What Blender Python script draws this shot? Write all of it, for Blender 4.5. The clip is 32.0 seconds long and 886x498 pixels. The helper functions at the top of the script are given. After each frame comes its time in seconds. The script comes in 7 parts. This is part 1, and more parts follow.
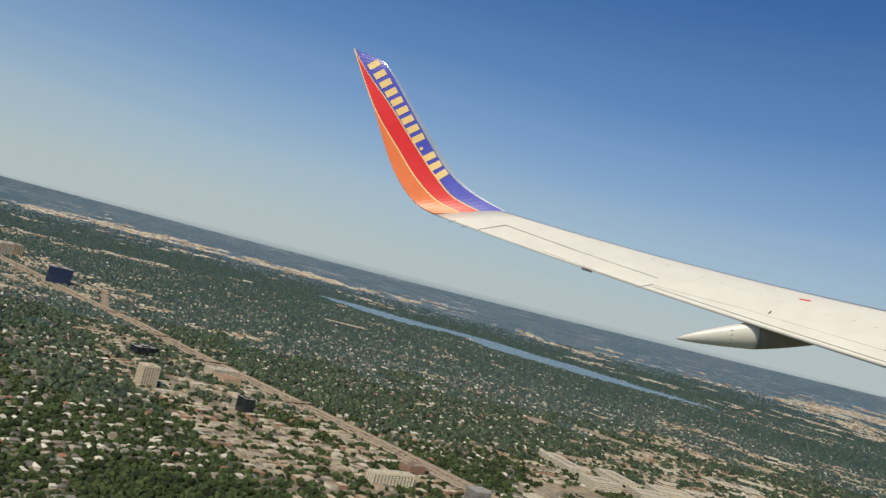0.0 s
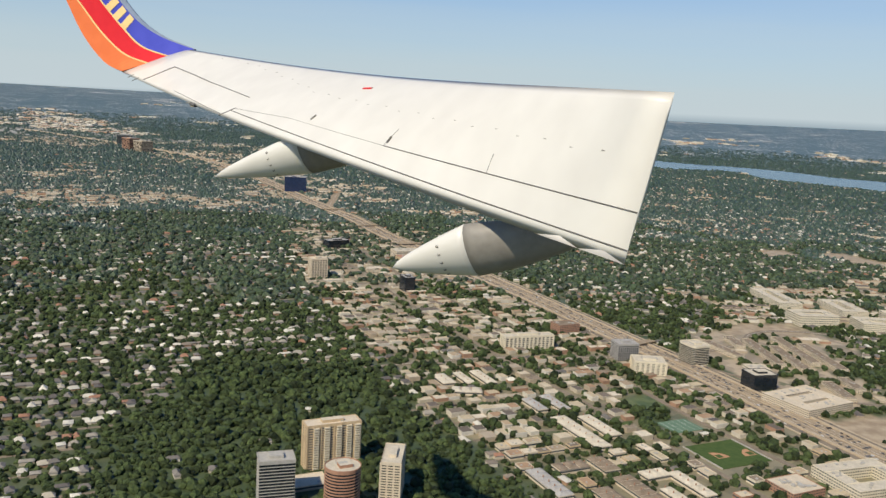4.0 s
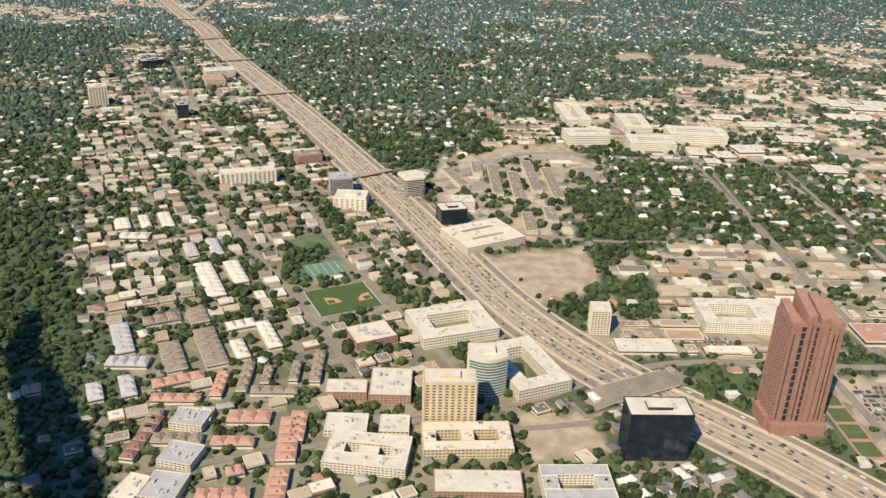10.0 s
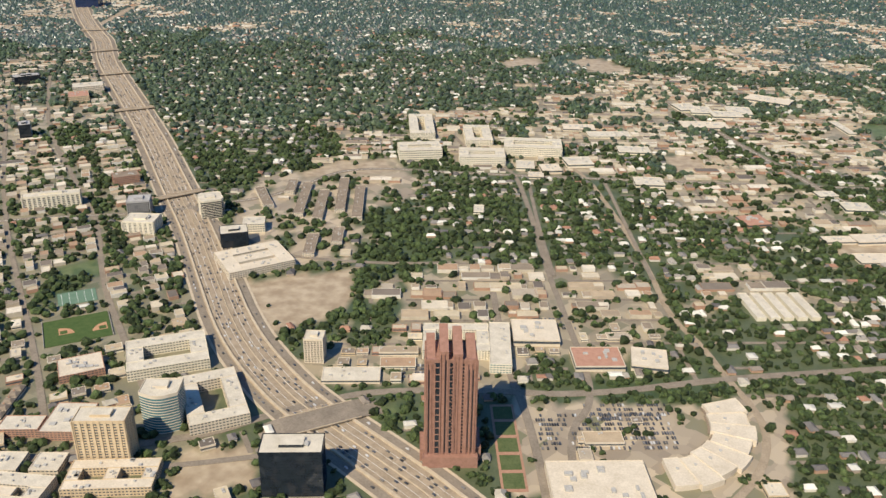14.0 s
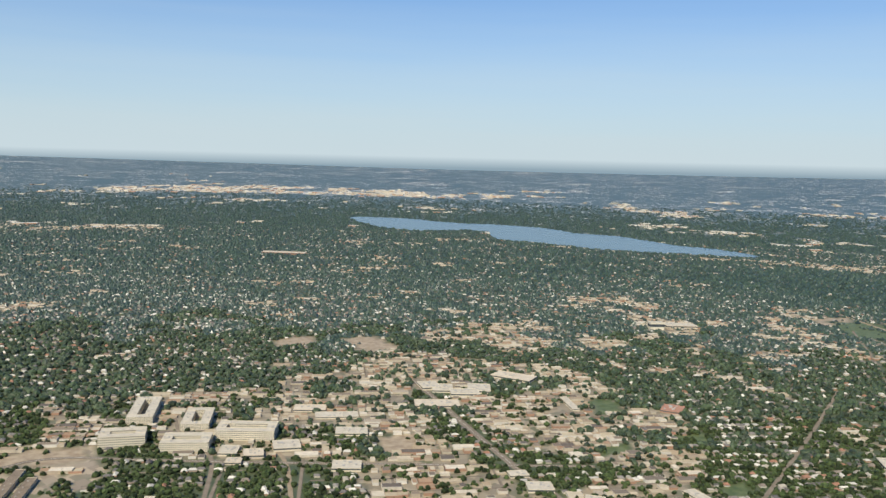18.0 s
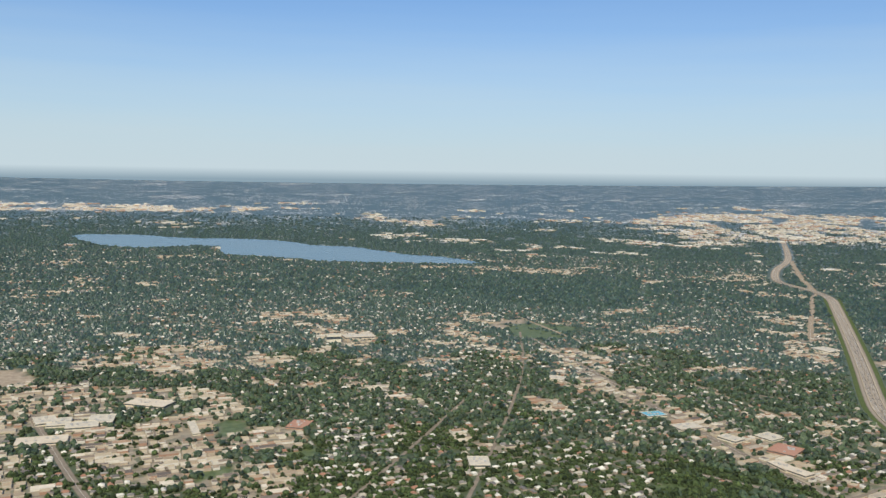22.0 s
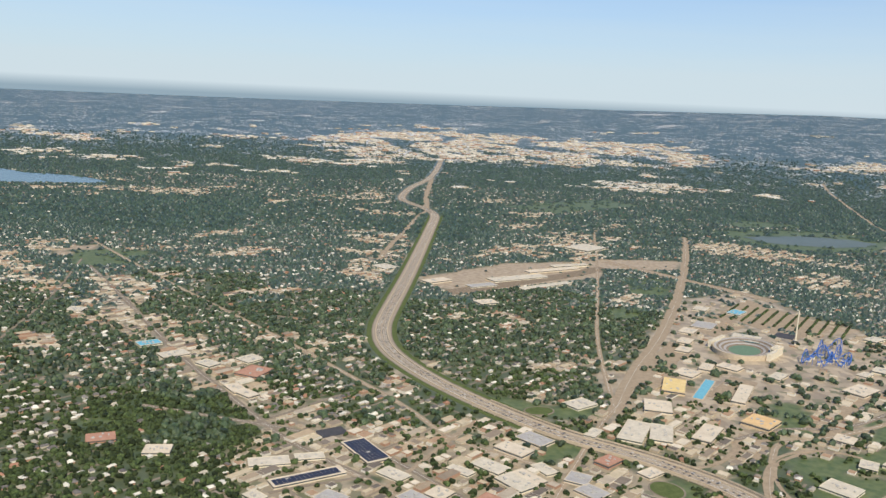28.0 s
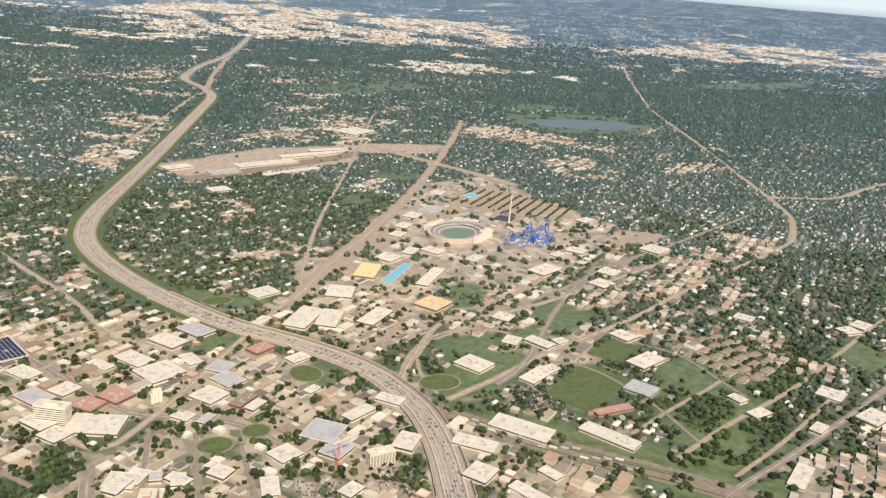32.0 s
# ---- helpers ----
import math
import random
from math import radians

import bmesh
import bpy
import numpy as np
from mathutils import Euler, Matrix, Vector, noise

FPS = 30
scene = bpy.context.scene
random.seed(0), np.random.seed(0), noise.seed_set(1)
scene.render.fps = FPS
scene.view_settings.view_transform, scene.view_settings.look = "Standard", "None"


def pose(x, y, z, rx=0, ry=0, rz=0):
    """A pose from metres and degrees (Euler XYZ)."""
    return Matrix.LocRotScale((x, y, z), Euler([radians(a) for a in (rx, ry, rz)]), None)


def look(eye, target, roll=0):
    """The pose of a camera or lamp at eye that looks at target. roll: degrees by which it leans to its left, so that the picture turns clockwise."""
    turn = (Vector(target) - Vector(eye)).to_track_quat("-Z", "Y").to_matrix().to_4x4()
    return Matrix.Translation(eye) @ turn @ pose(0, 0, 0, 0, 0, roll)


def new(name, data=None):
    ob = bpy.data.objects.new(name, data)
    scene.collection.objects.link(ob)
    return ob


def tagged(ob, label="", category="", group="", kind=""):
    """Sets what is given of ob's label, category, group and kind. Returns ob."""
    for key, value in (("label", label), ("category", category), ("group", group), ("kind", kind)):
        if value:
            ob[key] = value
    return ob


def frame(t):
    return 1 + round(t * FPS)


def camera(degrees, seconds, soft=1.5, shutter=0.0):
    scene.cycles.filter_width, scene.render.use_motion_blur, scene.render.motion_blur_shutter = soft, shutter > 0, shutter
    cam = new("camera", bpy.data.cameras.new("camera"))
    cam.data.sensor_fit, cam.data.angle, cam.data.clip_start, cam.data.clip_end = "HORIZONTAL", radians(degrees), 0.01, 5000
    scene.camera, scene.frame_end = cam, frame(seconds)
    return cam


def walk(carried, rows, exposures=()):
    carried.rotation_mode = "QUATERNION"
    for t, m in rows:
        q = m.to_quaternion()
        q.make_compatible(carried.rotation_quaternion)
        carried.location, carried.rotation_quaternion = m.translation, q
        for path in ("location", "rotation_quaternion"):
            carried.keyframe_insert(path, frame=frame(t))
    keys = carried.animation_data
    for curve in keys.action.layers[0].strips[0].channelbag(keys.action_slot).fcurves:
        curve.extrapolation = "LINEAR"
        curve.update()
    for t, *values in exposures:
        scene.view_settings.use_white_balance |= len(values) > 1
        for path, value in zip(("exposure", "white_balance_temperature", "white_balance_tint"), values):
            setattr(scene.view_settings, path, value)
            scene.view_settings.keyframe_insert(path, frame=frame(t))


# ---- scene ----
# The land is laid out at K scene metres to the metre.
K = 0.137

# ---- camera ----
cam = camera(56.0, 32.0, soft=1.45)
PATH = [
    (0, (0.00, -0.00, 56.04), (-5.84, 99.71, 60.90), 14.71),
    (0.5, (6.17, 3.78, 56.45), (0.23, 103.44, 62.20), 14.24),
    (1, (12.21, 7.40, 56.97), (6.50, 107.04, 63.14), 13.73),
    (1.5, (18.13, 10.86, 57.60), (12.01, 110.52, 63.22), 13.18),
    (2, (23.95, 14.21, 58.32), (13.81, 113.64, 61.50), 12.23),
    (2.5, (29.69, 17.44, 59.13), (11.51, 115.77, 57.72), 10.60),
    (3, (35.35, 20.59, 60.00), (9.17, 116.79, 52.33), 7.92),
    (3.5, (40.95, 23.65, 60.93), (7.84, 117.08, 47.67), 4.71),
    (5.5, (62.98, 35.40, 65.11), (22.17, 124.50, 45.23), 2.97),
    (6, (68.46, 38.25, 66.22), (27.25, 127.61, 48.41), 3.06),
    (6.5, (73.93, 41.08, 67.35), (32.73, 130.67, 50.73), 3.19),
    (7, (79.43, 43.90, 68.48), (39.51, 133.77, 50.33), 3.21),
    (7.5, (84.94, 46.71, 69.62), (45.74, 136.59, 50.00), 3.31),
    (8, (90.49, 49.50, 70.75), (52.07, 139.12, 48.57), 2.88),
    (8.5, (96.08, 52.30, 71.88), (59.27, 141.34, 45.13), 2.11),
    (9, (101.71, 55.08, 73.00), (66.74, 142.73, 39.93), 1.88),
    (9.5, (107.39, 57.86, 74.10), (73.07, 144.29, 37.34), 1.87),
    (10, (113.13, 60.62, 75.19), (79.48, 145.55, 34.50), 1.92),
    (10.5, (118.93, 63.38, 76.25), (86.42, 147.20, 32.46), 1.68),
    (11, (124.80, 66.12, 77.29), (92.32, 150.36, 34.30), 1.78),
    (11.5, (130.74, 68.85, 78.31), (97.95, 154.55, 38.56), 1.99),
    (12, (136.76, 71.55, 79.30), (103.80, 157.89, 41.10), 2.14),
    (12.5, (142.85, 74.22, 80.26), (109.02, 159.73, 40.98), 1.63),
    (13, (149.02, 76.86, 81.19), (115.13, 161.10, 39.29), 1.14),
    (13.5, (155.27, 79.46, 82.09), (121.58, 163.30, 39.25), 0.99),
    (15.5, (181.13, 89.29, 85.39), (146.68, 178.95, 57.56), 0.80),
    (16, (187.80, 91.57, 86.14), (154.71, 182.81, 62.05), 0.55),
    (16.5, (194.56, 93.76, 86.87), (163.30, 186.20, 65.01), 0.29),
    (17, (201.39, 95.85, 87.56), (172.44, 189.76, 69.08), 0.80),
    (17.5, (208.31, 97.83, 88.24), (181.27, 193.13, 74.55), 1.61),
    (18, (215.30, 99.70, 88.89), (190.00, 195.89, 78.52), 2.01),
    (18.5, (222.37, 101.45, 89.52), (199.18, 198.44, 82.18), 2.20),
    (19, (229.50, 103.06, 90.13), (208.77, 200.83, 86.98), 2.26),
    (19.5, (236.70, 104.52, 90.72), (218.69, 202.89, 91.10), 2.71),
    (20, (243.96, 105.84, 91.30), (228.97, 204.71, 91.51), 2.62),
    (20.5, (251.28, 106.99, 91.86), (239.62, 206.26, 88.84), 1.66),
    (21, (258.64, 107.97, 92.42), (250.35, 207.46, 86.58), 0.48),
    (21.5, (266.05, 108.78, 92.98), (261.86, 208.44, 85.92), 0.27),
    (22, (273.50, 109.39, 93.53), (273.98, 209.04, 85.10), 1.44),
    (22.5, (280.97, 109.82, 94.08), (284.86, 209.49, 86.88), 2.58),
    (23, (288.47, 110.05, 94.63), (294.39, 209.80, 90.92), 2.98),
    (23.5, (295.98, 110.07, 95.19), (304.64, 209.67, 93.37), 3.43),
    (24, (303.50, 109.87, 95.76), (314.92, 209.21, 94.59), 3.82),
    (24.5, (311.02, 109.46, 96.34), (325.44, 208.42, 96.45), 3.93),
    (26.5, (340.86, 105.55, 98.88), (365.79, 202.38, 100.91), 4.45),
    (27, (348.22, 104.00, 99.58), (375.87, 200.08, 97.56), 4.14),
    (27.5, (355.50, 102.21, 100.32), (386.02, 197.01, 91.26), 3.56),
    (28, (362.71, 100.18, 101.09), (395.87, 192.94, 83.85), 3.20),
    (28.5, (369.83, 97.93, 101.91), (405.38, 188.58, 79.15), 3.10),
    (29, (376.85, 95.44, 102.77), (415.15, 183.55, 75.00), 3.55),
    (29.5, (383.75, 92.73, 103.67), (423.29, 178.61, 71.11), 4.41),
    (30, (390.52, 89.80, 104.63), (432.06, 174.38, 71.17), 5.26),
    (30.5, (397.14, 86.65, 105.63), (440.76, 170.36, 72.61), 5.25),
    (31, (403.61, 83.30, 106.70), (449.01, 166.44, 74.68), 4.91),
    (31.5, (409.90, 79.74, 107.82), (457.18, 162.38, 77.25), 4.80),
    (32, (416.00, 76.00, 109.00), (464.94, 157.88, 78.99), 5.09),
]
walk(cam, [(t, look(eye, target, roll)) for t, eye, target, roll in PATH],
     exposures=((0.0, -0.24, 6850, 7), (2.0, -0.17, 6820, 7), (3.2, 0.0, 6750, 8), (6.0, 0.08, 6480, 9), (8.0, 0.19, 6550, 9), (9.0, 0.40, 6680, 10), (10.2, 0.57, 6630, 9), (13.5, 0.41, 6640, 9), (16.0, 0.39, 6720, 12), (17.0, 0.29, 6600, 9), (19.0, 0.16, 6450, 7), (26.0, 0.15, 6400, 7), (28.0, 0.28, 6500, 9), (29.0, 0.53, 6590, 10), (30.0, 0.66, 6580, 11), (31.0, 0.80, 6570, 11), (32.0, 0.60, 6700, 11)))

# ---- world and sun ----
SUN_EL, SUN_AZ = 46.0, 190.0   # degrees above the horizon, degrees clockwise from +y
world = bpy.data.worlds.new("sky")
scene.world = world
world.use_nodes = True
wt = world.node_tree


def wnode(kind, **inputs):
    n = wt.nodes.new(kind)
    for key, value in inputs.items():
        n.inputs[int(key[1:])].default_value = value
    return n


sky = wt.nodes.new("ShaderNodeTexSky")
sky.sky_type = "NISHITA"
sky.sun_disc = False
sky.sun_elevation, sky.sun_rotation = radians(SUN_EL), radians(SUN_AZ)
sky.altitude, sky.air_density, sky.dust_density, sky.ozone_density = 400, 1.0, 0.4, 3.0
gain = wnode("ShaderNodeMix")
gain.data_type, gain.blend_type = "RGBA", "MULTIPLY"
gain.inputs[0].default_value = 1.0
gain.inputs[7].default_value = (0.041, 0.075, 0.110, 1)
wt.links.new(sky.outputs[0], gain.inputs[6])
way = wt.nodes.new("ShaderNodeTexCoord")
lift = wnode("ShaderNodeVectorMath")          # height over the far horizon, which lies a little higher towards the south-east
lift.operation = "DOT_PRODUCT"
lift.inputs[1].default_value = (-0.0105, -0.0052, 1.0)
wt.links.new(way.outputs["Generated"], lift.inputs[0])
haze = wt.nodes.new("ShaderNodeValToRGB")
haze.color_ramp.elements[0].position, haze.color_ramp.elements[0].color = 0.0, (1, 1, 1, 1)
haze.color_ramp.elements[1].position, haze.color_ramp.elements[1].color = 0.38, (0, 0, 0, 1)
for at, v in ((0.03, 0.94), (0.09, 0.68), (0.17, 0.34), (0.26, 0.11)):
    e = haze.color_ramp.elements.new(at)
    e.color = (v, v, v, 1)
thin = wnode("ShaderNodeTexNoise")                # faint streaks of thin cloud
thin.inputs["Scale"].default_value, thin.inputs["Detail"].default_value = 2.2, 4
flat = wnode("ShaderNodeMapping")
flat.inputs["Scale"].default_value = (1.0, 1.0, 16.0)
wt.links.new(way.outputs["Generated"], flat.inputs["Vector"])
wt.links.new(flat.outputs[0], thin.inputs["Vector"])
stir = wnode("ShaderNodeMath")
stir.operation = "MULTIPLY_ADD"
stir.inputs[1].default_value = 0.05
wt.links.new(thin.outputs[0], stir.inputs[0])
back = wnode("ShaderNodeMath")
back.operation = "SUBTRACT"
back.inputs[1].default_value = 0.025
wt.links.new(lift.outputs["Value"], back.inputs[0])
wt.links.new(back.outputs[0], stir.inputs[2])
wt.links.new(stir.outputs[0], haze.inputs[0])
pale = wnode("ShaderNodeMix")
pale.data_type = "RGBA"
pale.inputs[7].default_value = (0.52, 0.605, 0.655, 1)
wt.links.new(haze.outputs[0], pale.inputs[0])
wt.links.new(gain.outputs[2], pale.inputs[6])
land = wt.nodes.new("ShaderNodeMapRange")      # the hazy distance under the horizon
land.inputs[1].default_value, land.inputs[2].default_value = -0.009, 0.004
wt.links.new(lift.outputs["Value"], land.inputs[0])
both = wnode("ShaderNodeMix")
both.data_type = "RGBA"
both.inputs[6].default_value = (0.25, 0.335, 0.40, 1)
wt.links.new(land.outputs[0], both.inputs[0])
wt.links.new(pale.outputs[2], both.inputs[7])
wt.links.new(both.outputs[2], wt.nodes["Background"].inputs[0])
wt.nodes["Background"].inputs[1].default_value = 1.0

sun = new("sun", bpy.data.lights.new("sun", "SUN"))
sun.data.energy, sun.data.angle, sun.data.color = 4.6, radians(0.5), (1.0, 0.91, 0.75)
to_sun = Vector((math.sin(radians(SUN_AZ)) * math.cos(radians(SUN_EL)), math.cos(radians(SUN_AZ)) * math.cos(radians(SUN_EL)), math.sin(radians(SUN_EL))))
sun.matrix_world = look(to_sun * 400, (0, 0, 0))

# ---- materials ----


def material(name, colors, scale=1.0, rough=0.8, metal=0.0, bump=0.0, island=0.0, coat=0.0, by_object=0.0, spec=0.3):
    """Two colours mixed by noise at two scales; island / by_object: how far each piece differs in brightness."""
    m = bpy.data.materials.new(name)
    m.use_nodes = True
    t = m.node_tree
    b = t.nodes["Principled BSDF"]
    geo = t.nodes.new("ShaderNodeNewGeometry")
    big, fine = t.nodes.new("ShaderNodeTexNoise"), t.nodes.new("ShaderNodeTexNoise")
    big.inputs["Scale"].default_value, fine.inputs["Scale"].default_value = scale, scale * 9
    big.inputs["Detail"].default_value = 3
    for n in (big, fine):
        t.links.new(geo.outputs["Position"], n.inputs["Vector"])
    blend = t.nodes.new("ShaderNodeMath")
    blend.operation = "MULTIPLY_ADD"
    blend.inputs[1].default_value = 0.5
    t.links.new(fine.outputs[0], blend.inputs[0])
    half = t.nodes.new("ShaderNodeMath")
    half.operation = "MULTIPLY"
    half.inputs[1].default_value = 0.5
    t.links.new(big.outputs[0], half.inputs[0])
    t.links.new(half.outputs[0], blend.inputs[2])
    ramp = t.nodes.new("ShaderNodeValToRGB")
    ramp.color_ramp.elements[0].position, ramp.color_ramp.elements[1].position = 0.36, 0.64
    ramp.color_ramp.elements[0].color, ramp.color_ramp.elements[1].color = (*colors[0], 1), (*colors[1], 1)
    t.links.new(blend.outputs[0], ramp.inputs[0])
    out = ramp.outputs[0]
    for amount, source in ((island, geo.outputs["Random Per Island"]), (by_object, None)):
        if amount:
            if source is None:
                source = t.nodes.new("ShaderNodeObjectInfo").outputs["Random"]
            span = t.nodes.new("ShaderNodeMapRange")
            span.inputs[3].default_value, span.inputs[4].default_value = 1 - amount, 1 + amount
            t.links.new(source, span.inputs[0])
            mul = t.nodes.new("ShaderNodeMix")
            mul.data_type, mul.blend_type = "RGBA", "MULTIPLY"
            mul.inputs[0].default_value = 1
            t.links.new(out, mul.inputs[6])
            t.links.new(span.outputs[0], mul.inputs[7])
            out = mul.outputs[2]
    t.links.new(out, b.inputs["Base Color"])
    b.inputs["Roughness"].default_value, b.inputs["Metallic"].default_value = rough, metal
    b.inputs["Specular IOR Level"].default_value = spec
    b.inputs["Coat Weight"].default_value = coat
    if bump:
        bm_ = t.nodes.new("ShaderNodeBump")
        bm_.inputs["Strength"].default_value, bm_.inputs["Distance"].default_value = bump, 0.15
        t.links.new(fine.outputs[0], bm_.inputs["Height"])
        t.links.new(bm_.outputs[0], b.inputs["Normal"])
    return m


def palette(name, stops, scale=0.6, rough=0.8, wear=0.25, source="island"):
    """A colour a piece, out of a row of colours, with worn patches."""
    m = material(name, ((0.5, 0.5, 0.5), (1, 1, 1)), scale, rough)
    t = m.node_tree
    b = t.nodes["Principled BSDF"]
    worn = b.inputs["Base Color"].links[0].from_socket
    pick = t.nodes.new("ShaderNodeValToRGB")
    pick.color_ramp.interpolation = "CONSTANT"
    n = len(stops)
    for k, c in enumerate(stops):
        e = pick.color_ramp.elements[k] if k < 2 else pick.color_ramp.elements.new(k / n)
        e.position, e.color = k / n, (*c, 1)
    if source == "island":
        t.links.new(t.nodes.new("ShaderNodeNewGeometry").outputs["Random Per Island"], pick.inputs[0])
    else:
        t.links.new(t.nodes.new("ShaderNodeObjectInfo").outputs["Random"], pick.inputs[0])
    mul = t.nodes.new("ShaderNodeMix")
    mul.data_type, mul.blend_type = "RGBA", "MULTIPLY"
    mul.inputs[0].default_value = wear * 2
    t.links.new(pick.outputs[0], mul.inputs[6])
    t.links.new(worn, mul.inputs[7])
    t.links.new(mul.outputs[2], b.inputs["Base Color"])
    return m


M = {}
M["canopy"] = material("canopy", ((0.007, 0.015, 0.005), (0.080, 0.106, 0.036)), 1.1, 0.65, bump=1.0, island=0.6, spec=0.18)
# mid and far crowns grow bluer and glossier: distance haze put into the material
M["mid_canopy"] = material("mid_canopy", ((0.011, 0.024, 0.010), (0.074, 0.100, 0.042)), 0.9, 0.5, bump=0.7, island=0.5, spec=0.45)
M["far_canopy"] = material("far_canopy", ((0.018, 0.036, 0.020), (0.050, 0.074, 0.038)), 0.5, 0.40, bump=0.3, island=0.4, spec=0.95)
M["roof"] = palette("roof", [(0.190, 0.170, 0.150), (0.330, 0.295, 0.245), (0.560, 0.520, 0.440), (0.130, 0.115, 0.105), (0.620, 0.580, 0.490), (0.250, 0.205, 0.160), (0.340, 0.180, 0.115), (0.440, 0.390, 0.305), (0.220, 0.200, 0.175), (0.160, 0.145, 0.130), (0.720, 0.670, 0.560)])
M["house_wall"] = palette("house_wall", [(0.550, 0.480, 0.365), (0.420, 0.259, 0.165), (0.680, 0.624, 0.505), (0.360, 0.288, 0.217), (0.600, 0.538, 0.435)])
M["flat_roof"] = palette("flat_roof", [(0.50, 0.405, 0.27), (0.60, 0.505, 0.36), (0.37, 0.285, 0.19), (0.54, 0.445, 0.30), (0.28, 0.22, 0.155), (0.64, 0.55, 0.41), (0.46, 0.35, 0.225), (0.22, 0.178, 0.135), (0.70, 0.61, 0.47), (0.41, 0.27, 0.165), (0.16, 0.132, 0.105), (0.44, 0.365, 0.27)], 0.5)
M["flat_roof_one"] = palette("flat_roof_one", [(0.50, 0.405, 0.27), (0.60, 0.505, 0.36), (0.37, 0.285, 0.19), (0.54, 0.445, 0.30), (0.28, 0.22, 0.155), (0.64, 0.55, 0.41), (0.46, 0.35, 0.225), (0.22, 0.178, 0.135), (0.70, 0.61, 0.47), (0.41, 0.27, 0.165), (0.16, 0.132, 0.105), (0.44, 0.365, 0.27)], 0.5, source="object")
M["roof_one"] = palette("roof_one", [(0.24, 0.22, 0.20), (0.35, 0.32, 0.28), (0.46, 0.44, 0.40), (0.19, 0.17, 0.16), (0.60, 0.58, 0.53), (0.30, 0.24, 0.19), (0.38, 0.18, 0.11), (0.50, 0.45, 0.37)], source="object")
M["far_roof"] = palette("far_roof", [(0.62, 0.57, 0.48), (0.74, 0.70, 0.61), (0.50, 0.45, 0.37), (0.78, 0.75, 0.67)], 0.3)
M["flat_wall"] = palette("flat_wall", [(0.520, 0.442, 0.322), (0.600, 0.528, 0.409), (0.380, 0.230, 0.148), (0.660, 0.605, 0.496), (0.450, 0.365, 0.261)])
M["asphalt"] = material("asphalt", ((0.18, 0.148, 0.112), (0.27, 0.222, 0.168)), 0.35, 0.95, spec=0.1)
M["dark_asphalt"] = material("dark_asphalt", ((0.045, 0.045, 0.05), (0.075, 0.072, 0.075)), 0.5, 0.85)
M["concrete_road"] = material("concrete_road", ((0.25, 0.192, 0.130), (0.37, 0.292, 0.203)), 0.5, 0.9, spec=0.15)
M["worn_concrete"] = material("worn_concrete", ((0.25, 0.205, 0.155), (0.36, 0.30, 0.225)), 0.5, 0.85)
M["concrete"] = material("concrete", ((0.40, 0.315, 0.215), (0.52, 0.425, 0.30)), 0.8, 0.85)
M["lane"] = material("lane", ((0.62, 0.60, 0.54), (0.72, 0.70, 0.64)), 2.0, 0.7)
M["white_roof"] = material("white_roof", ((0.44, 0.385, 0.295), (0.62, 0.55, 0.43)), 0.6, 0.7)
M["ballast"] = material("ballast", ((0.14, 0.112, 0.08), (0.27, 0.215, 0.15)), 0.7, 0.95, spec=0.1)
M["tan_roof"] = material("tan_roof", ((0.50, 0.42, 0.31), (0.64, 0.55, 0.42)), 0.35, 0.8)
M["grey_roof"] = material("grey_roof", ((0.30, 0.28, 0.26), (0.42, 0.40, 0.37)), 0.5, 0.8)
M["brown_roof"] = material("brown_roof", ((0.175, 0.135, 0.095), (0.285, 0.225, 0.165)), 0.7, 0.92, spec=0.15)
M["clay_roof"] = material("clay_roof", ((0.34, 0.175, 0.115), (0.45, 0.25, 0.17)), 0.9, 0.8)
M["maroon_roof"] = material("maroon_roof", ((0.17, 0.085, 0.06), (0.26, 0.135, 0.095)), 0.9, 0.8)
M["field"] = material("field", ((0.066, 0.090, 0.034), (0.112, 0.130, 0.056)), 0.4, 0.95, spec=0.1)
M["yellow_roof"] = material("yellow_roof", ((0.58, 0.42, 0.17), (0.70, 0.54, 0.26)), 0.5, 0.75)
M["orange_roof"] = material("orange_roof", ((0.56, 0.36, 0.16), (0.66, 0.46, 0.24)), 0.5, 0.75)
M["white_wall"] = material("white_wall", ((0.569, 0.497, 0.367), (0.701, 0.621, 0.466)), 1.0, 0.7)
M["beige_wall"] = material("beige_wall", ((0.52, 0.43, 0.31), (0.62, 0.53, 0.40)), 1.2, 0.8)
M["ochre_wall"] = material("ochre_wall", ((0.47, 0.345, 0.205), (0.58, 0.445, 0.28)), 1.2, 0.8)
M["brick_wall"] = material("brick_wall", ((0.30, 0.16, 0.10), (0.40, 0.23, 0.15)), 1.5, 0.85)
M["granite"] = material("granite", ((0.235, 0.122, 0.083), (0.34, 0.185, 0.132)), 1.4, 0.5)
M["glass_dark"] = material("glass_dark", ((0.012, 0.016, 0.02), (0.022, 0.028, 0.034)), 0.8, 0.12, spec=0.6)
M["glass_blue"] = material("glass_blue", ((0.012, 0.022, 0.055), (0.02, 0.035, 0.085)), 0.8, 0.12, spec=0.6)
M["glass_grey"] = material("glass_grey", ((0.05, 0.06, 0.065), (0.08, 0.09, 0.095)), 0.8, 0.15, spec=0.6)
M["glass_teal"] = material("glass_teal", ((0.06, 0.13, 0.14), (0.10, 0.20, 0.21)), 0.8, 0.15, spec=0.6)
M["machine"] = material("machine", ((0.33, 0.31, 0.27), (0.46, 0.43, 0.38)), 2.0, 0.6)
M["panel"] = material("panel", ((0.018, 0.020, 0.034), (0.03, 0.033, 0.05)), 0.8, 0.3, spec=0.5)
M["blue_paint"] = material("blue_paint", ((0.045, 0.11, 0.34), (0.07, 0.16, 0.43)), 1.0, 0.5)
